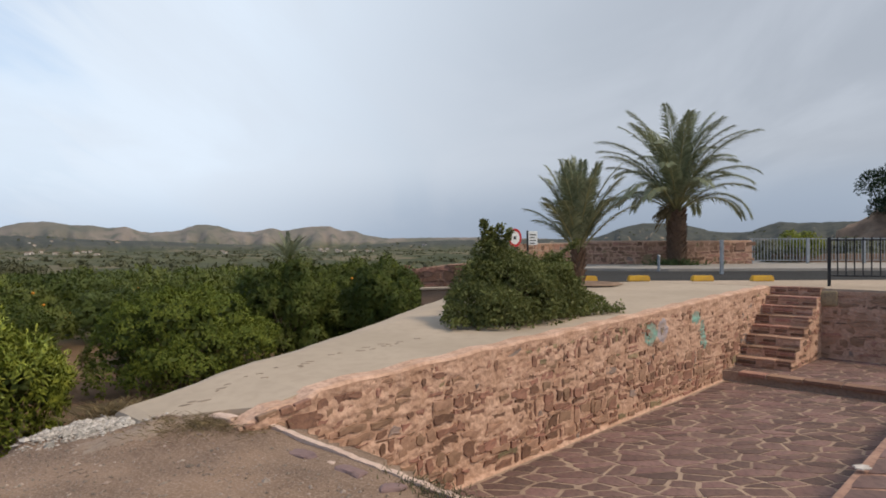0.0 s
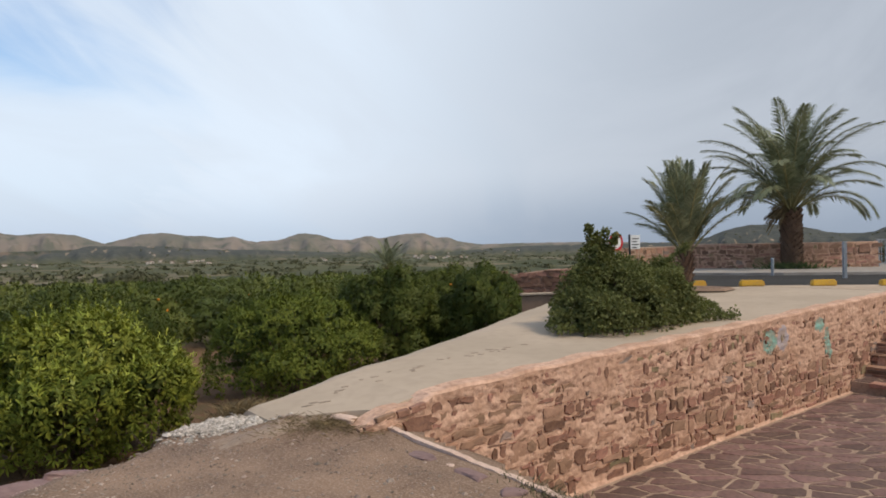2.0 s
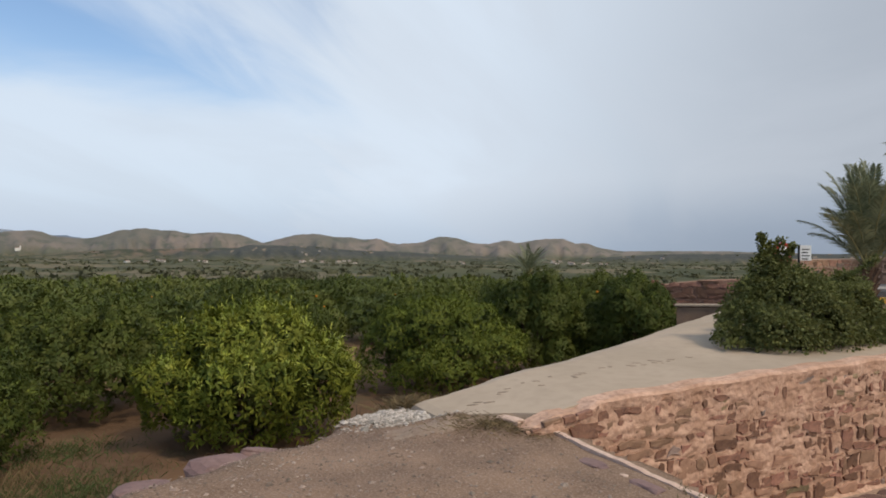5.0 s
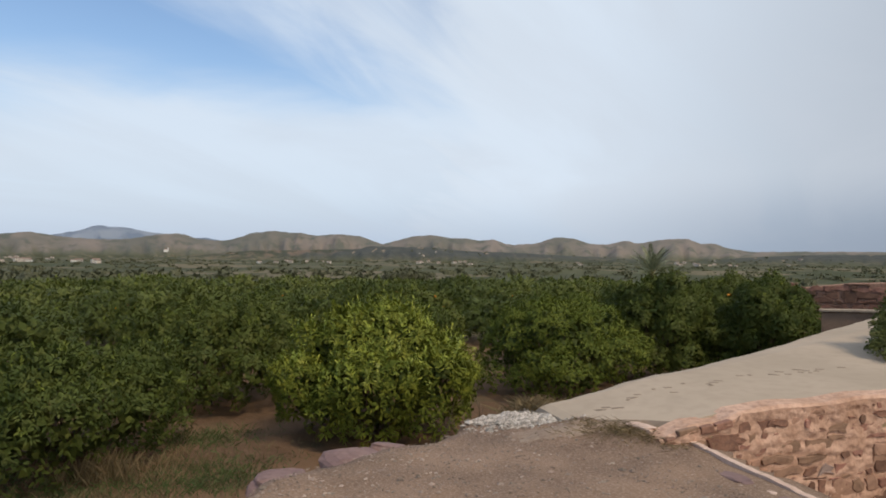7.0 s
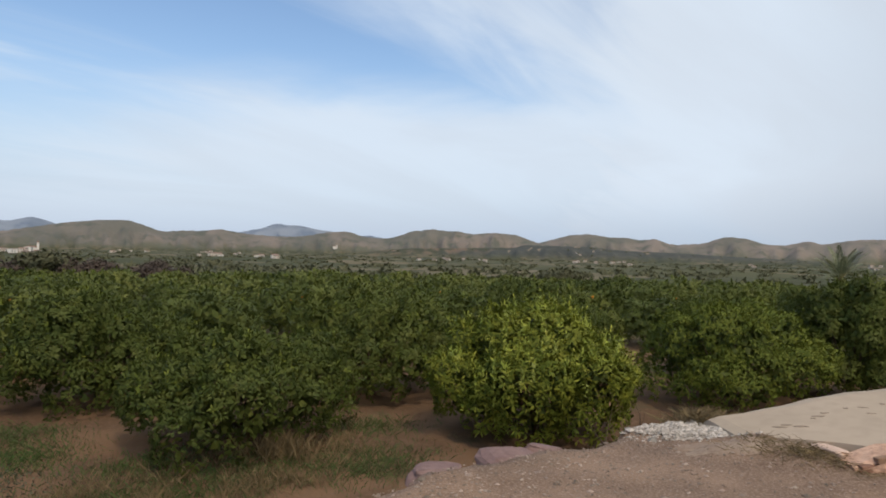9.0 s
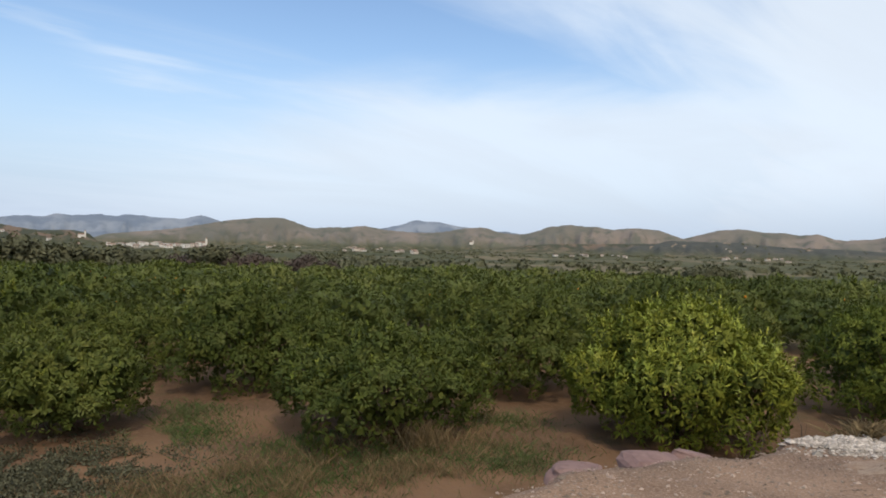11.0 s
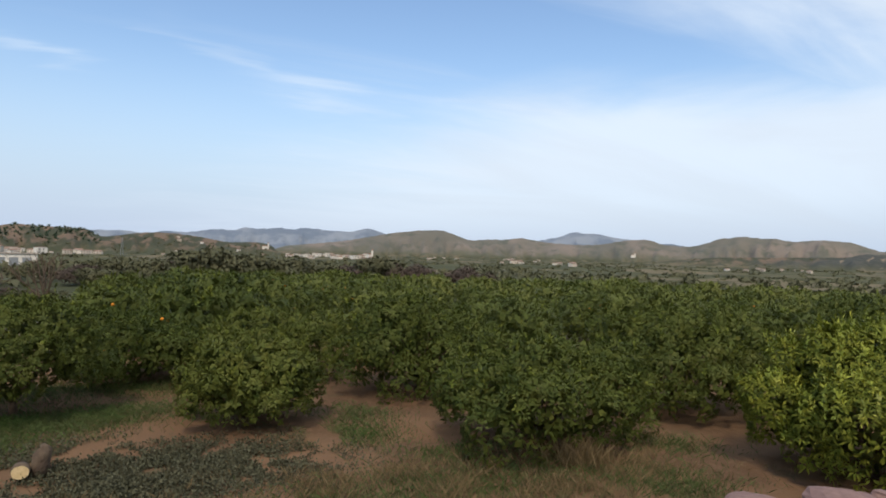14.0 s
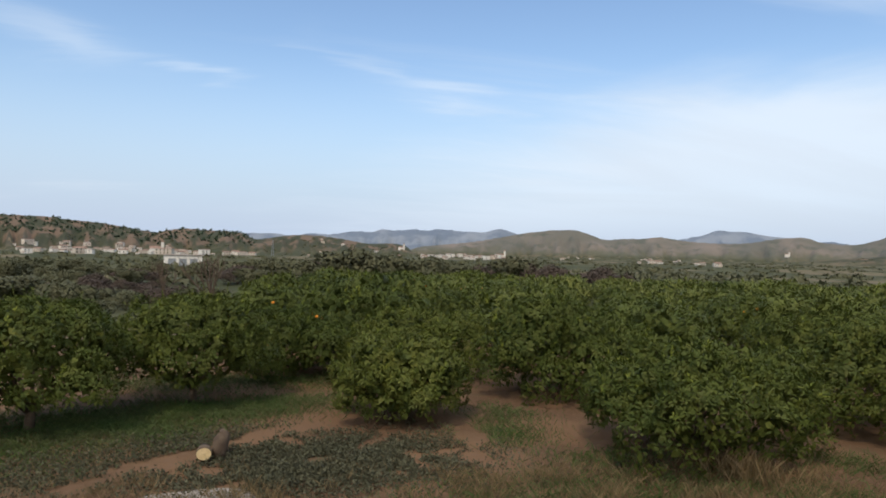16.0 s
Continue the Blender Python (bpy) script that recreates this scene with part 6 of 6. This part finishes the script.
for i in range(46):
    set_shrub(shr_rng.choice((0, 0, 1, 2)), shr_rng.uniform(-116, -72), shr_rng.uniform(98, 150), shr_rng.uniform(0.5, 1.15))
for i in range(7):
    set_shrub(2, shr_rng.uniform(-76.5, -71.0), shr_rng.uniform(104, 116), 1.5)
for i in range(14):
    set_shrub(shr_rng.choice((0, 2, 2, 2)), shr_rng.uniform(-116, -100), shr_rng.uniform(48, 90), shr_rng.uniform(0.4, 0.7))
for az, r, k, s in ((-114.6, 60, 1, 0.9), (-113.4, 66, 0, 0.8), (-111.0, 50, 0, 0.55), (-108.5, 62, 0, 0.6), (-112.2, 40, 0, 0.4), (-109.6, 44, 0, 0.42), (-107, 48, 0, 0.45), (-105, 58, 2, 0.5), (-103, 66, 2, 0.6), (-114.8, 36, 0, 0.4), (-97.5, 98, 1, 1.1), (-93.3, 100, 0, 1.2), (-89.0, 104, 0, 1.8), (-87.6, 104, 0, 1.6), (-82.5, 105, 0, 1.5), (-81.3, 106, 0, 1.3), (-75.3, 106, 1, 1.3), (-72.3, 110, 1, 1.25), (-71.2, 114, 1, 1.1), (-67.7, 108, 2, 1.3), (-65.8, 110, 1, 0.9), (-79.4, 108, 0, 1.4), (-84.8, 107, 0, 1.4), (-34.2, 110, 1, 1.05), (-33.2, 112, 0, 1.1), (-5.5, 70, 0, 0.8), (-2.5, 60, 0, 0.7)):
    set_shrub(k, az, r, s)
for ob, az, r in zip(SHRUBS, (-95.5, -86.0, -73.8), (108, 112, 106)):
    ob.matrix_world = pose(r * math.sin(radians(az)), r * math.cos(radians(az)), on_ground(r * math.sin(radians(az)), r * math.cos(radians(az))) - 0.1)

# far woods: clumps of foliage over plain and slopes
wrng = np.random.default_rng(41)
n = 5200
wr = np.concatenate([wrng.uniform(100, 420, 1300), wrng.uniform(420, 1400, 2700), wrng.uniform(1150, 1720, n - 4000)])
wa = np.radians(wrng.uniform(-122, 40, n))
wx, wy = wr * np.sin(wa), wr * np.cos(wa)
keep = wobble(wx, wy, 0.013) + 0.5 * wobble(wx, wy, 0.05) > -0.25
keep &= ~((np.degrees(wa) > 2) & (wr < 130))
wx, wy, wr = wx[keep], wy[keep], wr[keep]
wz = terrain(wx, wy)
size = wrng.uniform(1.4, 3.0, len(wx)) * np.interp(wr, (100, 500, 1700), (0.7, 0.85, 1.1))
m = 18
c = np.repeat(np.stack([wx, wy, wz], -1), m, 0)
d = unit(wrng.normal(size=(len(c), 3)))
d[:, 2] = np.abs(d[:, 2])
rad = np.repeat(size, m)[:, None]
p = c + d * rad * np.array([1.5, 1.5, 0.6]) * wrng.uniform(0.5, 1.0, (len(c), 1))
tuft = leaf_soft(p, wrng.normal(size=d.shape), wrng, rad[:, 0] * 0.8, rad[:, 0] * 0.85, unit(d + wrng.normal(size=d.shape) * 0.4), unit(d + np.array([0, 0, 0.3])), True)
tagged(facets("far_woods", tuft, M_SCRUB, None), "scattered scrub and pine woods over the plain and hills", "woods", kind="stuff")

# dark pines on the ridge above the village
n = 1300
wa, wr = np.radians(wrng.uniform(-121, -97, n)), wrng.uniform(1300, 1800, n)
wx, wy = wr * np.sin(wa), wr * np.cos(wa)
size = wrng.uniform(1.2, 3.4, n)
m = 16
c = np.repeat(np.stack([wx, wy, terrain(wx, wy)], -1), m, 0)
d = unit(wrng.normal(size=(len(c), 3)))
d[:, 2] = np.abs(d[:, 2])
rad = np.repeat(size, m)[:, None]
p = c + d * rad * np.array([0.8, 0.8, 1.5]) * wrng.uniform(0.4, 1.0, (len(c), 1))
tuft = leaf_soft(p, wrng.normal(size=d.shape), wrng, rad[:, 0] * 1.0, rad[:, 0] * 1.0, unit(d + wrng.normal(size=d.shape) * 0.4), unit(d + np.array([0, 0, 0.3])), True)
tagged(facets("ridge_pines", tuft, M_PINE, None), "dark pines along the ridge above the village", "woods", kind="stuff")


def house(w, d, h, roof_h, wall_mat, label, name="house"):
    ob = empty(name, Matrix.Identity(4), label, "house", "houses of the far villages")
    part("wall", box_bm(-w / 2, w / 2, -d / 2, d / 2, -3, h), wall_mat, ob)
    vs = [(-w / 2 - 0.3, -d / 2 - 0.3, h), (w / 2 + 0.3, -d / 2 - 0.3, h), (w / 2 + 0.3, d / 2 + 0.3, h), (-w / 2 - 0.3, d / 2 + 0.3, h), (-w / 2 - 0.3, 0, h + roof_h), (w / 2 + 0.3, 0, h + roof_h)]
    raw("roof", vs, [(0, 1, 5, 4), (2, 3, 4, 5), (1, 2, 5), (3, 0, 4), (3, 2, 1, 0)], M_ROOF, ob)
    for sy in (-1, 1):
        for k in range(int(w // 4)):
            for z in ([1.2] if h < 5 else [1.2, 4.2]):
                x = -w / 2 + 2.0 + k * 4.0
                part("window", box_bm(x - 0.6, x + 0.6, sy * d / 2 - 0.04, sy * d / 2 + 0.04, z, z + 1.5), M_GLASS, ob)
    return ob


HOUSES = [house(12, 8, 6.0, 1.8, M_HOUSE, "pale rendered village house with a clay tile roof"), house(9, 8, 4.0, 1.5, M_HOUSEWHITE, "whitewashed village house with a clay tile roof"), house(18, 10, 6.5, 1.2, M_HOUSE, "long pale village building with a low clay roof"), house(10, 9, 7.0, 0.6, M_HOUSEWHITE, "tall white village house with a nearly flat roof")]
hrng = random.Random(77)


def set_house(k, az, r, scale=1.0, first=False):
    a = radians(az)
    x, y = r * math.sin(a), r * math.cos(a)
    m4 = pose(x, y, on_ground(x, y), 0, 0, -az + hrng.uniform(-35, 35))
    if first:
        HOUSES[k].matrix_world = m4
        return
    ob = copy_thing(HOUSES[k], m4)
    ob.scale = (scale, scale, scale)


for k in range(4):
    set_house(k, -110 + 3 * k, 800, first=True)
for i in range(74):
    set_house(hrng.choice((0, 1, 1, 1, 2, 3, 3)), hrng.uniform(-114.5, -102), hrng.uniform(790, 1160), hrng.uniform(0.35, 0.8))
for i in range(14):
    set_house(hrng.choice((0, 1, 2)), hrng.uniform(-103.5, -97), hrng.uniform(800, 980), hrng.uniform(0.4, 0.8))
for i in range(64):
    f = hrng.random()
    set_house(hrng.choice((0, 1, 1, 3, 3)), -83 + 7.4 * f, hrng.uniform(930, 1480), hrng.uniform(0.45, 0.9))
for az, r, n in ((-62.5, 1300, 9), (-64.0, 900, 5), (-59.5, 700, 5), (-31, 1100, 9), (-28.5, 900, 6), (-44.5, 800, 4), (-41, 820, 4), (-19.7, 1000, 2), (-10.3, 1100, 8), (-7.3, 1100, 5), (-1.2, 1500, 3), (-69.4, 1300, 6), (-91, 1000, 5), (-86, 1200, 3)):
    for i in range(n):
        set_house(hrng.choice((0, 0, 0, 1)), az + hrng.uniform(-1.6, 1.6), r * hrng.uniform(0.9, 1.5), hrng.uniform(0.35, 0.65))


def church(az, r, lift, scale, label, name):
    a = radians(az)
    x, y = r * math.sin(a), r * math.cos(a)
    ob = empty(name, pose(x, y, on_ground(x, y) + lift, 0, 0, -az), label, "church")
    ob.scale = (scale, scale, scale)
    part("nave", box_bm(-8, 5, -5, 5, -4, 6), M_HOUSEWHITE, ob)
    raw("roof", [(-8.3, -5.3, 6), (5.3, -5.3, 6), (5.3, 5.3, 6), (-8.3, 5.3, 6), (-8.3, 0, 9), (5.3, 0, 9)], [(0, 1, 5, 4), (2, 3, 4, 5), (1, 2, 5), (3, 0, 4), (3, 2, 1, 0)], M_ROOF, ob)
    part("tower", box_bm(5, 8.5, -1.75, 1.75, -4, 14), M_HOUSEWHITE, ob)
    raw("spire", [(4.8, -2, 14), (8.7, -2, 14), (8.7, 2, 14), (4.8, 2, 14), (6.75, 0, 18)], [(0, 1, 4), (1, 2, 4), (2, 3, 4), (3, 0, 4), (3, 2, 1, 0)], M_ROOF, ob)
    return ob


church(-75.9, 1120, 0, 0.9, "village church with a pale bell tower", "village_church")
church(-84.6, 1330, 0, 0.75, "white hermitage on a hilltop", "hermitage")
church(-53.2, 2350, 0, 0.9, "white hermitage on a hill slope", "hilltop_chapel")
church(-104.6, 900, 0, 1.0, "village church with a white bell tower", "parish_church")
shed = empty("white_shed", pose(-234.9, -52.7, on_ground(-234.9, -52.7), 0, 0, 100), "long white farm shed in the fields", "shed")
part("wall", box_bm(-6, 6, -3, 3, -1, 3.6), M_HOUSEWHITE, shed)
part("roof", box_bm(-6.3, 6.3, -3.3, 3.3, 3.6, 3.95, 0.05), M_KERB, shed)
for k in range(3):
    part("door", box_bm(-4.6 + 3.4 * k, -2.2 + 3.4 * k, -3.06, -2.99, 0, 2.6), M_GALV, shed)
pyl = empty("pylon", pose(700 * math.sin(radians(-95.56)), 700 * math.cos(radians(-95.56)), -11.5), "thin lattice pylon on the plain", "pylon")
for sx, sy in ((-1, -1), (1, -1), (1, 1), (-1, 1)):
    raw("leg", *tube([(sx * 1.3, sy * 1.3, 0), (sx * 0.4, sy * 0.4, 20)], [0.16, 0.12], 4), M_GALV, pyl)
for k in range(6):
    z = 3 + 3 * k
    w = 1.3 - 0.9 * z / 20
    part("brace", box_bm(-w, w, -w, w, z, z + 0.15), M_GALV, pyl)
for z in (15, 18):
    part("arm", box_bm(-2.6, 2.6, -0.12, 0.12, z, z + 0.25), M_GALV, pyl)

# behind the road: pine, bank and shrubs
bank_bm = bmesh.new()
bmesh.ops.create_icosphere(bank_bm, subdivisions=4, radius=1.0)
for v in bank_bm.verts:
    k = 1 + 0.22 * noise.noise(v.co * 2.2) + 0.1 * noise.noise(v.co * 6)
    v.co = Vector((v.co.x * 3.6 * k, v.co.y * 3.2 * k, v.co.z * 3.0 * k))
bank_ob = part("earth_bank", bank_bm, M_DIRT, None, smooth=True)
bank_ob.matrix_world = pose(27.6, 39.5, 0.6)
tagged(bank_ob, "brown earth bank under the pine", "bank", kind="structure")
prng2 = np.random.default_rng(55)
pine = empty("pine_tree", pose(26.0, 37.5, -0.3), "dark green pine behind the road", "tree")
raw("trunk", *tube([(0, 0, -0.5), (0.2, 0, 2.2), (0.1, 0.1, 4.6)], [0.28, 0.22, 0.1], 10), M_BARK, pine, smooth=True)
pl = [(prng2.normal() * 1.0, prng2.normal() * 0.9, 3.4 + abs(prng2.normal()) * 1.1, prng2.uniform(0.45, 0.85)) for k in range(22)]
pp, pd = crown_points(pl, 9000, prng2, 0.6, 0.65, 1.12)
quads("crown", leaf_quads(pp, pd + prng2.normal(size=pp.shape) * 0.6, prng2, 0.22, 0.07), M_PINE, pine)
for k, (x, y, s) in enumerate(((17.0, 33.5, 0.42), (19.0, 34.0, 0.5), (21.2, 34.5, 0.48), (23.4, 35.5, 0.42), (16.0, 31.2, 0.3), (20.0, 31.2, 0.26))):
    ob = copy_thing(SHRUBS[0], pose(x, y, 0.4, 0, 0, k * 70))
    ob.scale = (s * 1.2, s, s * 0.7)
olive = shrub(66, 1.0, 1.7, 2600, 0.10, M_LEAF_BRIGHT, "rounded yellow-green bush behind the grey railing")
olive.matrix_world = pose(16.3, 30.1, 0.5)
profile_wall("wall_east", [0.0, 16.0], [-0.8, -0.8], [0.5, 0.5], 0.4, M_DIRT, pose(15.5, 30.6, 0.5, 0, 0, -8), "low brown earth-coloured wall behind the grey railing")

# ---------------------------------------------------------------- stone pieces of walls and floors
rngs = random.Random(9)


def cut(level):
    return lambda x: level


polys = fit_polys(courses(13.0, 1.75, rngs, 0.045, 0.125, 0.07, 0.36, 0.6), cut(-1.14), lambda x: float(wall_top(x)), -2.78, -1.12)
polys = [p for p in polys if not (sum(q[0] for q in p) / len(p) < -2.45 and min(q[1] for q in p) < -0.02) and sum(q[0] for q in p) / len(p) < 10.1]

polys.sort(key=lambda p: min(q[0] for q in p))


def wall_gap(z):
    return 0.006 + 0.010 * max(0.0, min(1.0, (z + 0.6) / 0.8))


def graffiti(x, z):
    """Old spray paint left on a few of the stones."""
    ragged = 0.06 * noise.noise(Vector((x * 9, z * 9, 2.0)))
    if math.hypot((x - 4.35) / 1.1, (z - 0.08) / 0.9) + ragged < 0.2 or math.hypot((x - 6.1) / 1.6, z - 0.19) + ragged < 0.11 or math.hypot((x - 6.4 + z * 0.3) / 0.5, (z + 0.14) / 1.6) + ragged < 0.2:
        return M_TEAL
    if math.hypot(x - 4.75, (z - 0.08) / 1.1) + ragged < 0.18:
        return M_LILAC
    return None


def smear(x, z):
    """Mortar smeared over the stones in patches, more of it high up."""
    return 0.06 + 0.5 * max(0.0, min(1.0, (wobble(x, z * 2.2, 2.6) + 0.6 * wobble(x, z * 2, 6.0) + 0.5 * (z + 0.4)) - 0.35))


lay_stones(wall_long, polys, wall_gap, 0.021, rngs, "stone", M_STONE_DARK, M_STONES_DARK, lambda x, z: True, 1200, smear, rough=0.3, pale=M_STONE_PALE, paint=graffiti, share=0.45)
# mortar wiped unevenly over the stones: an uneven skin that leaves their faces bare in places
skin_s = np.concatenate([np.arange(-2.74, 2.0, 0.017), np.arange(2.0, 10.2, 0.03)])
skin_f = np.linspace(0, 1, 84)
sv = []
for s in skin_s:
    top = float(wall_top(s)) - 0.02
    for f in skin_f:
        z = -1.13 + (top + 1.13) * float(f)
        up = (z + 1.13) / 1.5
        broad = noise.noise(Vector((s * 1.1, z * 2.4, 3.0)))
        rag = noise.noise(Vector((s * 4.5, z * 11, 8.0))) * 0.65 + noise.noise(Vector((s * 11, z * 22, 1.0))) * 0.45 + noise.noise(Vector((s * 26, z * 38, 5.0))) * 0.22
        y = -0.006 + 0.026 * rag + 0.020 * broad + 0.029 * up + 0.012 * max(0.0, 1 - (top - z) / 0.10)
        y = max(-0.004, min(y, 0.034)) + 0.07 * max(0.0, 1 - (z + 1.13) / 0.06) ** 2
        sv.append((float(s), -y, z))
k = len(skin_f)
si, sj = np.meshgrid(np.arange(len(skin_s) - 1), np.arange(k - 1), indexing="ij")
sf = np.stack([si * k + sj, (si + 1) * k + sj, (si + 1) * k + sj + 1, si * k + sj + 1], -1).reshape(-1, 4)
skin = raw("smeared_mortar", sv, sf.tolist(), M_MORTAR, wall_long, "pale pink mortar wiped over the joints", smooth=True)
skin.data.materials.append(M_TEAL)
skin.data.materials.append(M_LILAC)
for f in skin.data.polygons:
    if f.center.x > 1.0 and f.center.z > -0.6:
        f.material_index = (None, M_TEAL, M_LILAC).index(graffiti(f.center.x, f.center.z))
x = -2.72
while x < -2.13:
    w = rngs.uniform(0.09, 0.22)
    st = part("edge_stone", box_bm(0, w - 0.02, -0.026 - rngs.uniform(0, 0.01), 0.03, -rngs.uniform(0.05, 0.075), -rngs.uniform(0.008, 0.02), 0.01), rngs.choice((M_STONE_DARK, M_STONE_DARK, M_STONE_PALE)), wall_long)
    st.matrix_local = pose(x, 0, float(wall_top(x + w / 2)), 0, -9 + rngs.uniform(-4, 4), 0)
    x += w
lay_stones(wall_back, fit_polys(courses(5.0, 1.4, rngs, 0.09, 0.17, 0.12, 0.5), cut(-0.93), cut(0.5), 1.02, -0.9), 0.032, 0.022, rngs, "stone", M_STONE, M_STONES, lambda x, z: True, 300, 0.12, rough=0.25, pale=M_STONE_PALE, share=0.85)
# a big grey corner stone where the back wall meets the steps
corner_bm = box_bm(-0.17, 0.17, -0.07, 0.16, -0.17, 0.155, 0.045)
for v in corner_bm.verts:
    v.co *= 1 + 0.10 * noise.noise(v.co * 9)
part("corner_stone", corner_bm, M_STONE_OLIVE, wall_back, "large weathered olive-grey corner stone").location = (1.16, 0.0, 0.335)
# dark stones set on edge in the top of the wall
edge_rng = random.Random(37)
for k in range(64):
    x = edge_rng.choice((edge_rng.uniform(1.4, 4.4), edge_rng.uniform(1.4, 4.4), edge_rng.uniform(-1.6, 10.0)))
    up = edge_rng.random() < 0.6
    w, h = (edge_rng.uniform(0.035, 0.06), edge_rng.uniform(0.055, 0.095)) if up else (edge_rng.uniform(0.06, 0.11), edge_rng.uniform(0.03, 0.05))
    z = float(wall_top(x)) - 0.10 - h - 0.16 * edge_rng.random() ** 2
    poly = [(x + w * math.cos(a) * edge_rng.uniform(0.75, 1.15), z + h * math.sin(a) * edge_rng.uniform(0.75, 1.15)) for a in np.linspace(0.3, 2 * math.pi + 0.3, 9, endpoint=False)]
    (cx, cz), vs, fs = stone_bits(poly, 0.0, 0.034, edge_rng, 0.2)
    raw("edge_stone", vs, fs, edge_rng.choice((M_STONE_DARK, M_STONE_DARK, M_STONE, M_STONE_OLIVE)), wall_long).location = (cx, 0, cz)
lay_stones(stairs, fit_polys(cells(2.2, 1.45, 0.24, 0.13, rngs), cut(-0.93), lambda x: Z_LAND + 0.185 * (1 + (x - 8.08) // 0.298) - 0.03, 8.05, -0.93), 0.02, 0.016, rngs, "side_stone", M_STONE, M_STONES, lambda x, z: True, 300, 0.3,
           local=pose(0, -1.02, 0), rough=0.3)


def lay_floor(parent, x0, x1, y0, y1, z, size, name):
    """Flagstones over a rectangle of the parent's own x, y."""
    big = 1.5 * max(x1 - x0, y1 - y0)
    c, k = math.cos(radians(-YAW)), math.sin(radians(-YAW))
    polys = []
    for poly in cells(big, big, size * 1.05, size * 0.56, rngs, 0.5, 0.24):
        p = [((x - big / 2) * c - (y - big / 2) * k + (x1 - x0) / 2, (x - big / 2) * k + (y - big / 2) * c + (y1 - y0) / 2) for x, y in poly]
        for mx, my, nx, ny in ((0, 0, -1, 0), (x1 - x0, 0, 1, 0), (0, 0, 0, -1), (0, y1 - y0, 0, 1)):
            p = clip_half(p, mx, my, nx, ny) if p else p
        if len(p) > 2 and max(q[0] for q in p) - min(q[0] for q in p) > 0.07 and max(q[1] for q in p) - min(q[1] for q in p) > 0.07:
            polys.append(p)
    lay_stones(parent, polys, 0.017, 0.006, rngs, name, M_FLAG, M_FLAGS, lambda x, y: True, 300, 0.0, local=pose(x0, y0, z) @ pose(0, 0, 0, -90), rough=0.08)


lay_floor(court, -2.3, 7.3, -3.68, -0.08, Z_COURT, 0.33, "flagstone")
lay_floor(landing, 7.42, 10.2, -3.68, -0.02, Z_LAND, 0.32, "flagstone")
lay_floor(wall_near, -2.36, 3.5, -4.56, -3.76, -0.02, 0.40, "flagstone")
lay_stones(far_wall, fit_polys(courses(7.3, 1.0, rngs, 0.1, 0.2, 0.18, 0.6), cut(0.0), cut(1.02), 0.05, 0.0), 0.02, 0.02, rngs, "stone", M_STONE, M_STONES, lambda x, z: True, 300, 0.03, pale=M_STONE_PALE)
lay_stones(far_wall_left, fit_polys(courses(4.1, 1.0, rngs, 0.1, 0.2, 0.18, 0.6), cut(0.0), cut(1.0), 0.05, 0.0), 0.02, 0.02, rngs, "stone", M_STONE, M_STONES, lambda x, z: True, 300, 0.03, pale=M_STONE_PALE)
lay_stones(terrace_wall, fit_polys(courses(4.7, 1.6, rngs, 0.12, 0.22, 0.25, 0.8), cut(-0.9), cut(0.75), 0.05, -0.85), 0.025, 0.05, rngs, "stone", M_STONE_DARK, M_STONES_DARK, lambda x, z: True, 300, 0.0)
nose_rng = random.Random(14)
x = -3.68
while x < -0.3:
    w = nose_rng.uniform(0.35, 0.7)
    st = part("nosing_stone", box_bm(-0.05, 0.22, 0, min(w, -x) - 0.03, -0.06, 0.012, 0.01), nose_rng.choice((M_FLAG, M_STONE, M_STONE_PALE)), landing)
    st.location = (7.4, x, Z_LAND)
    x += w
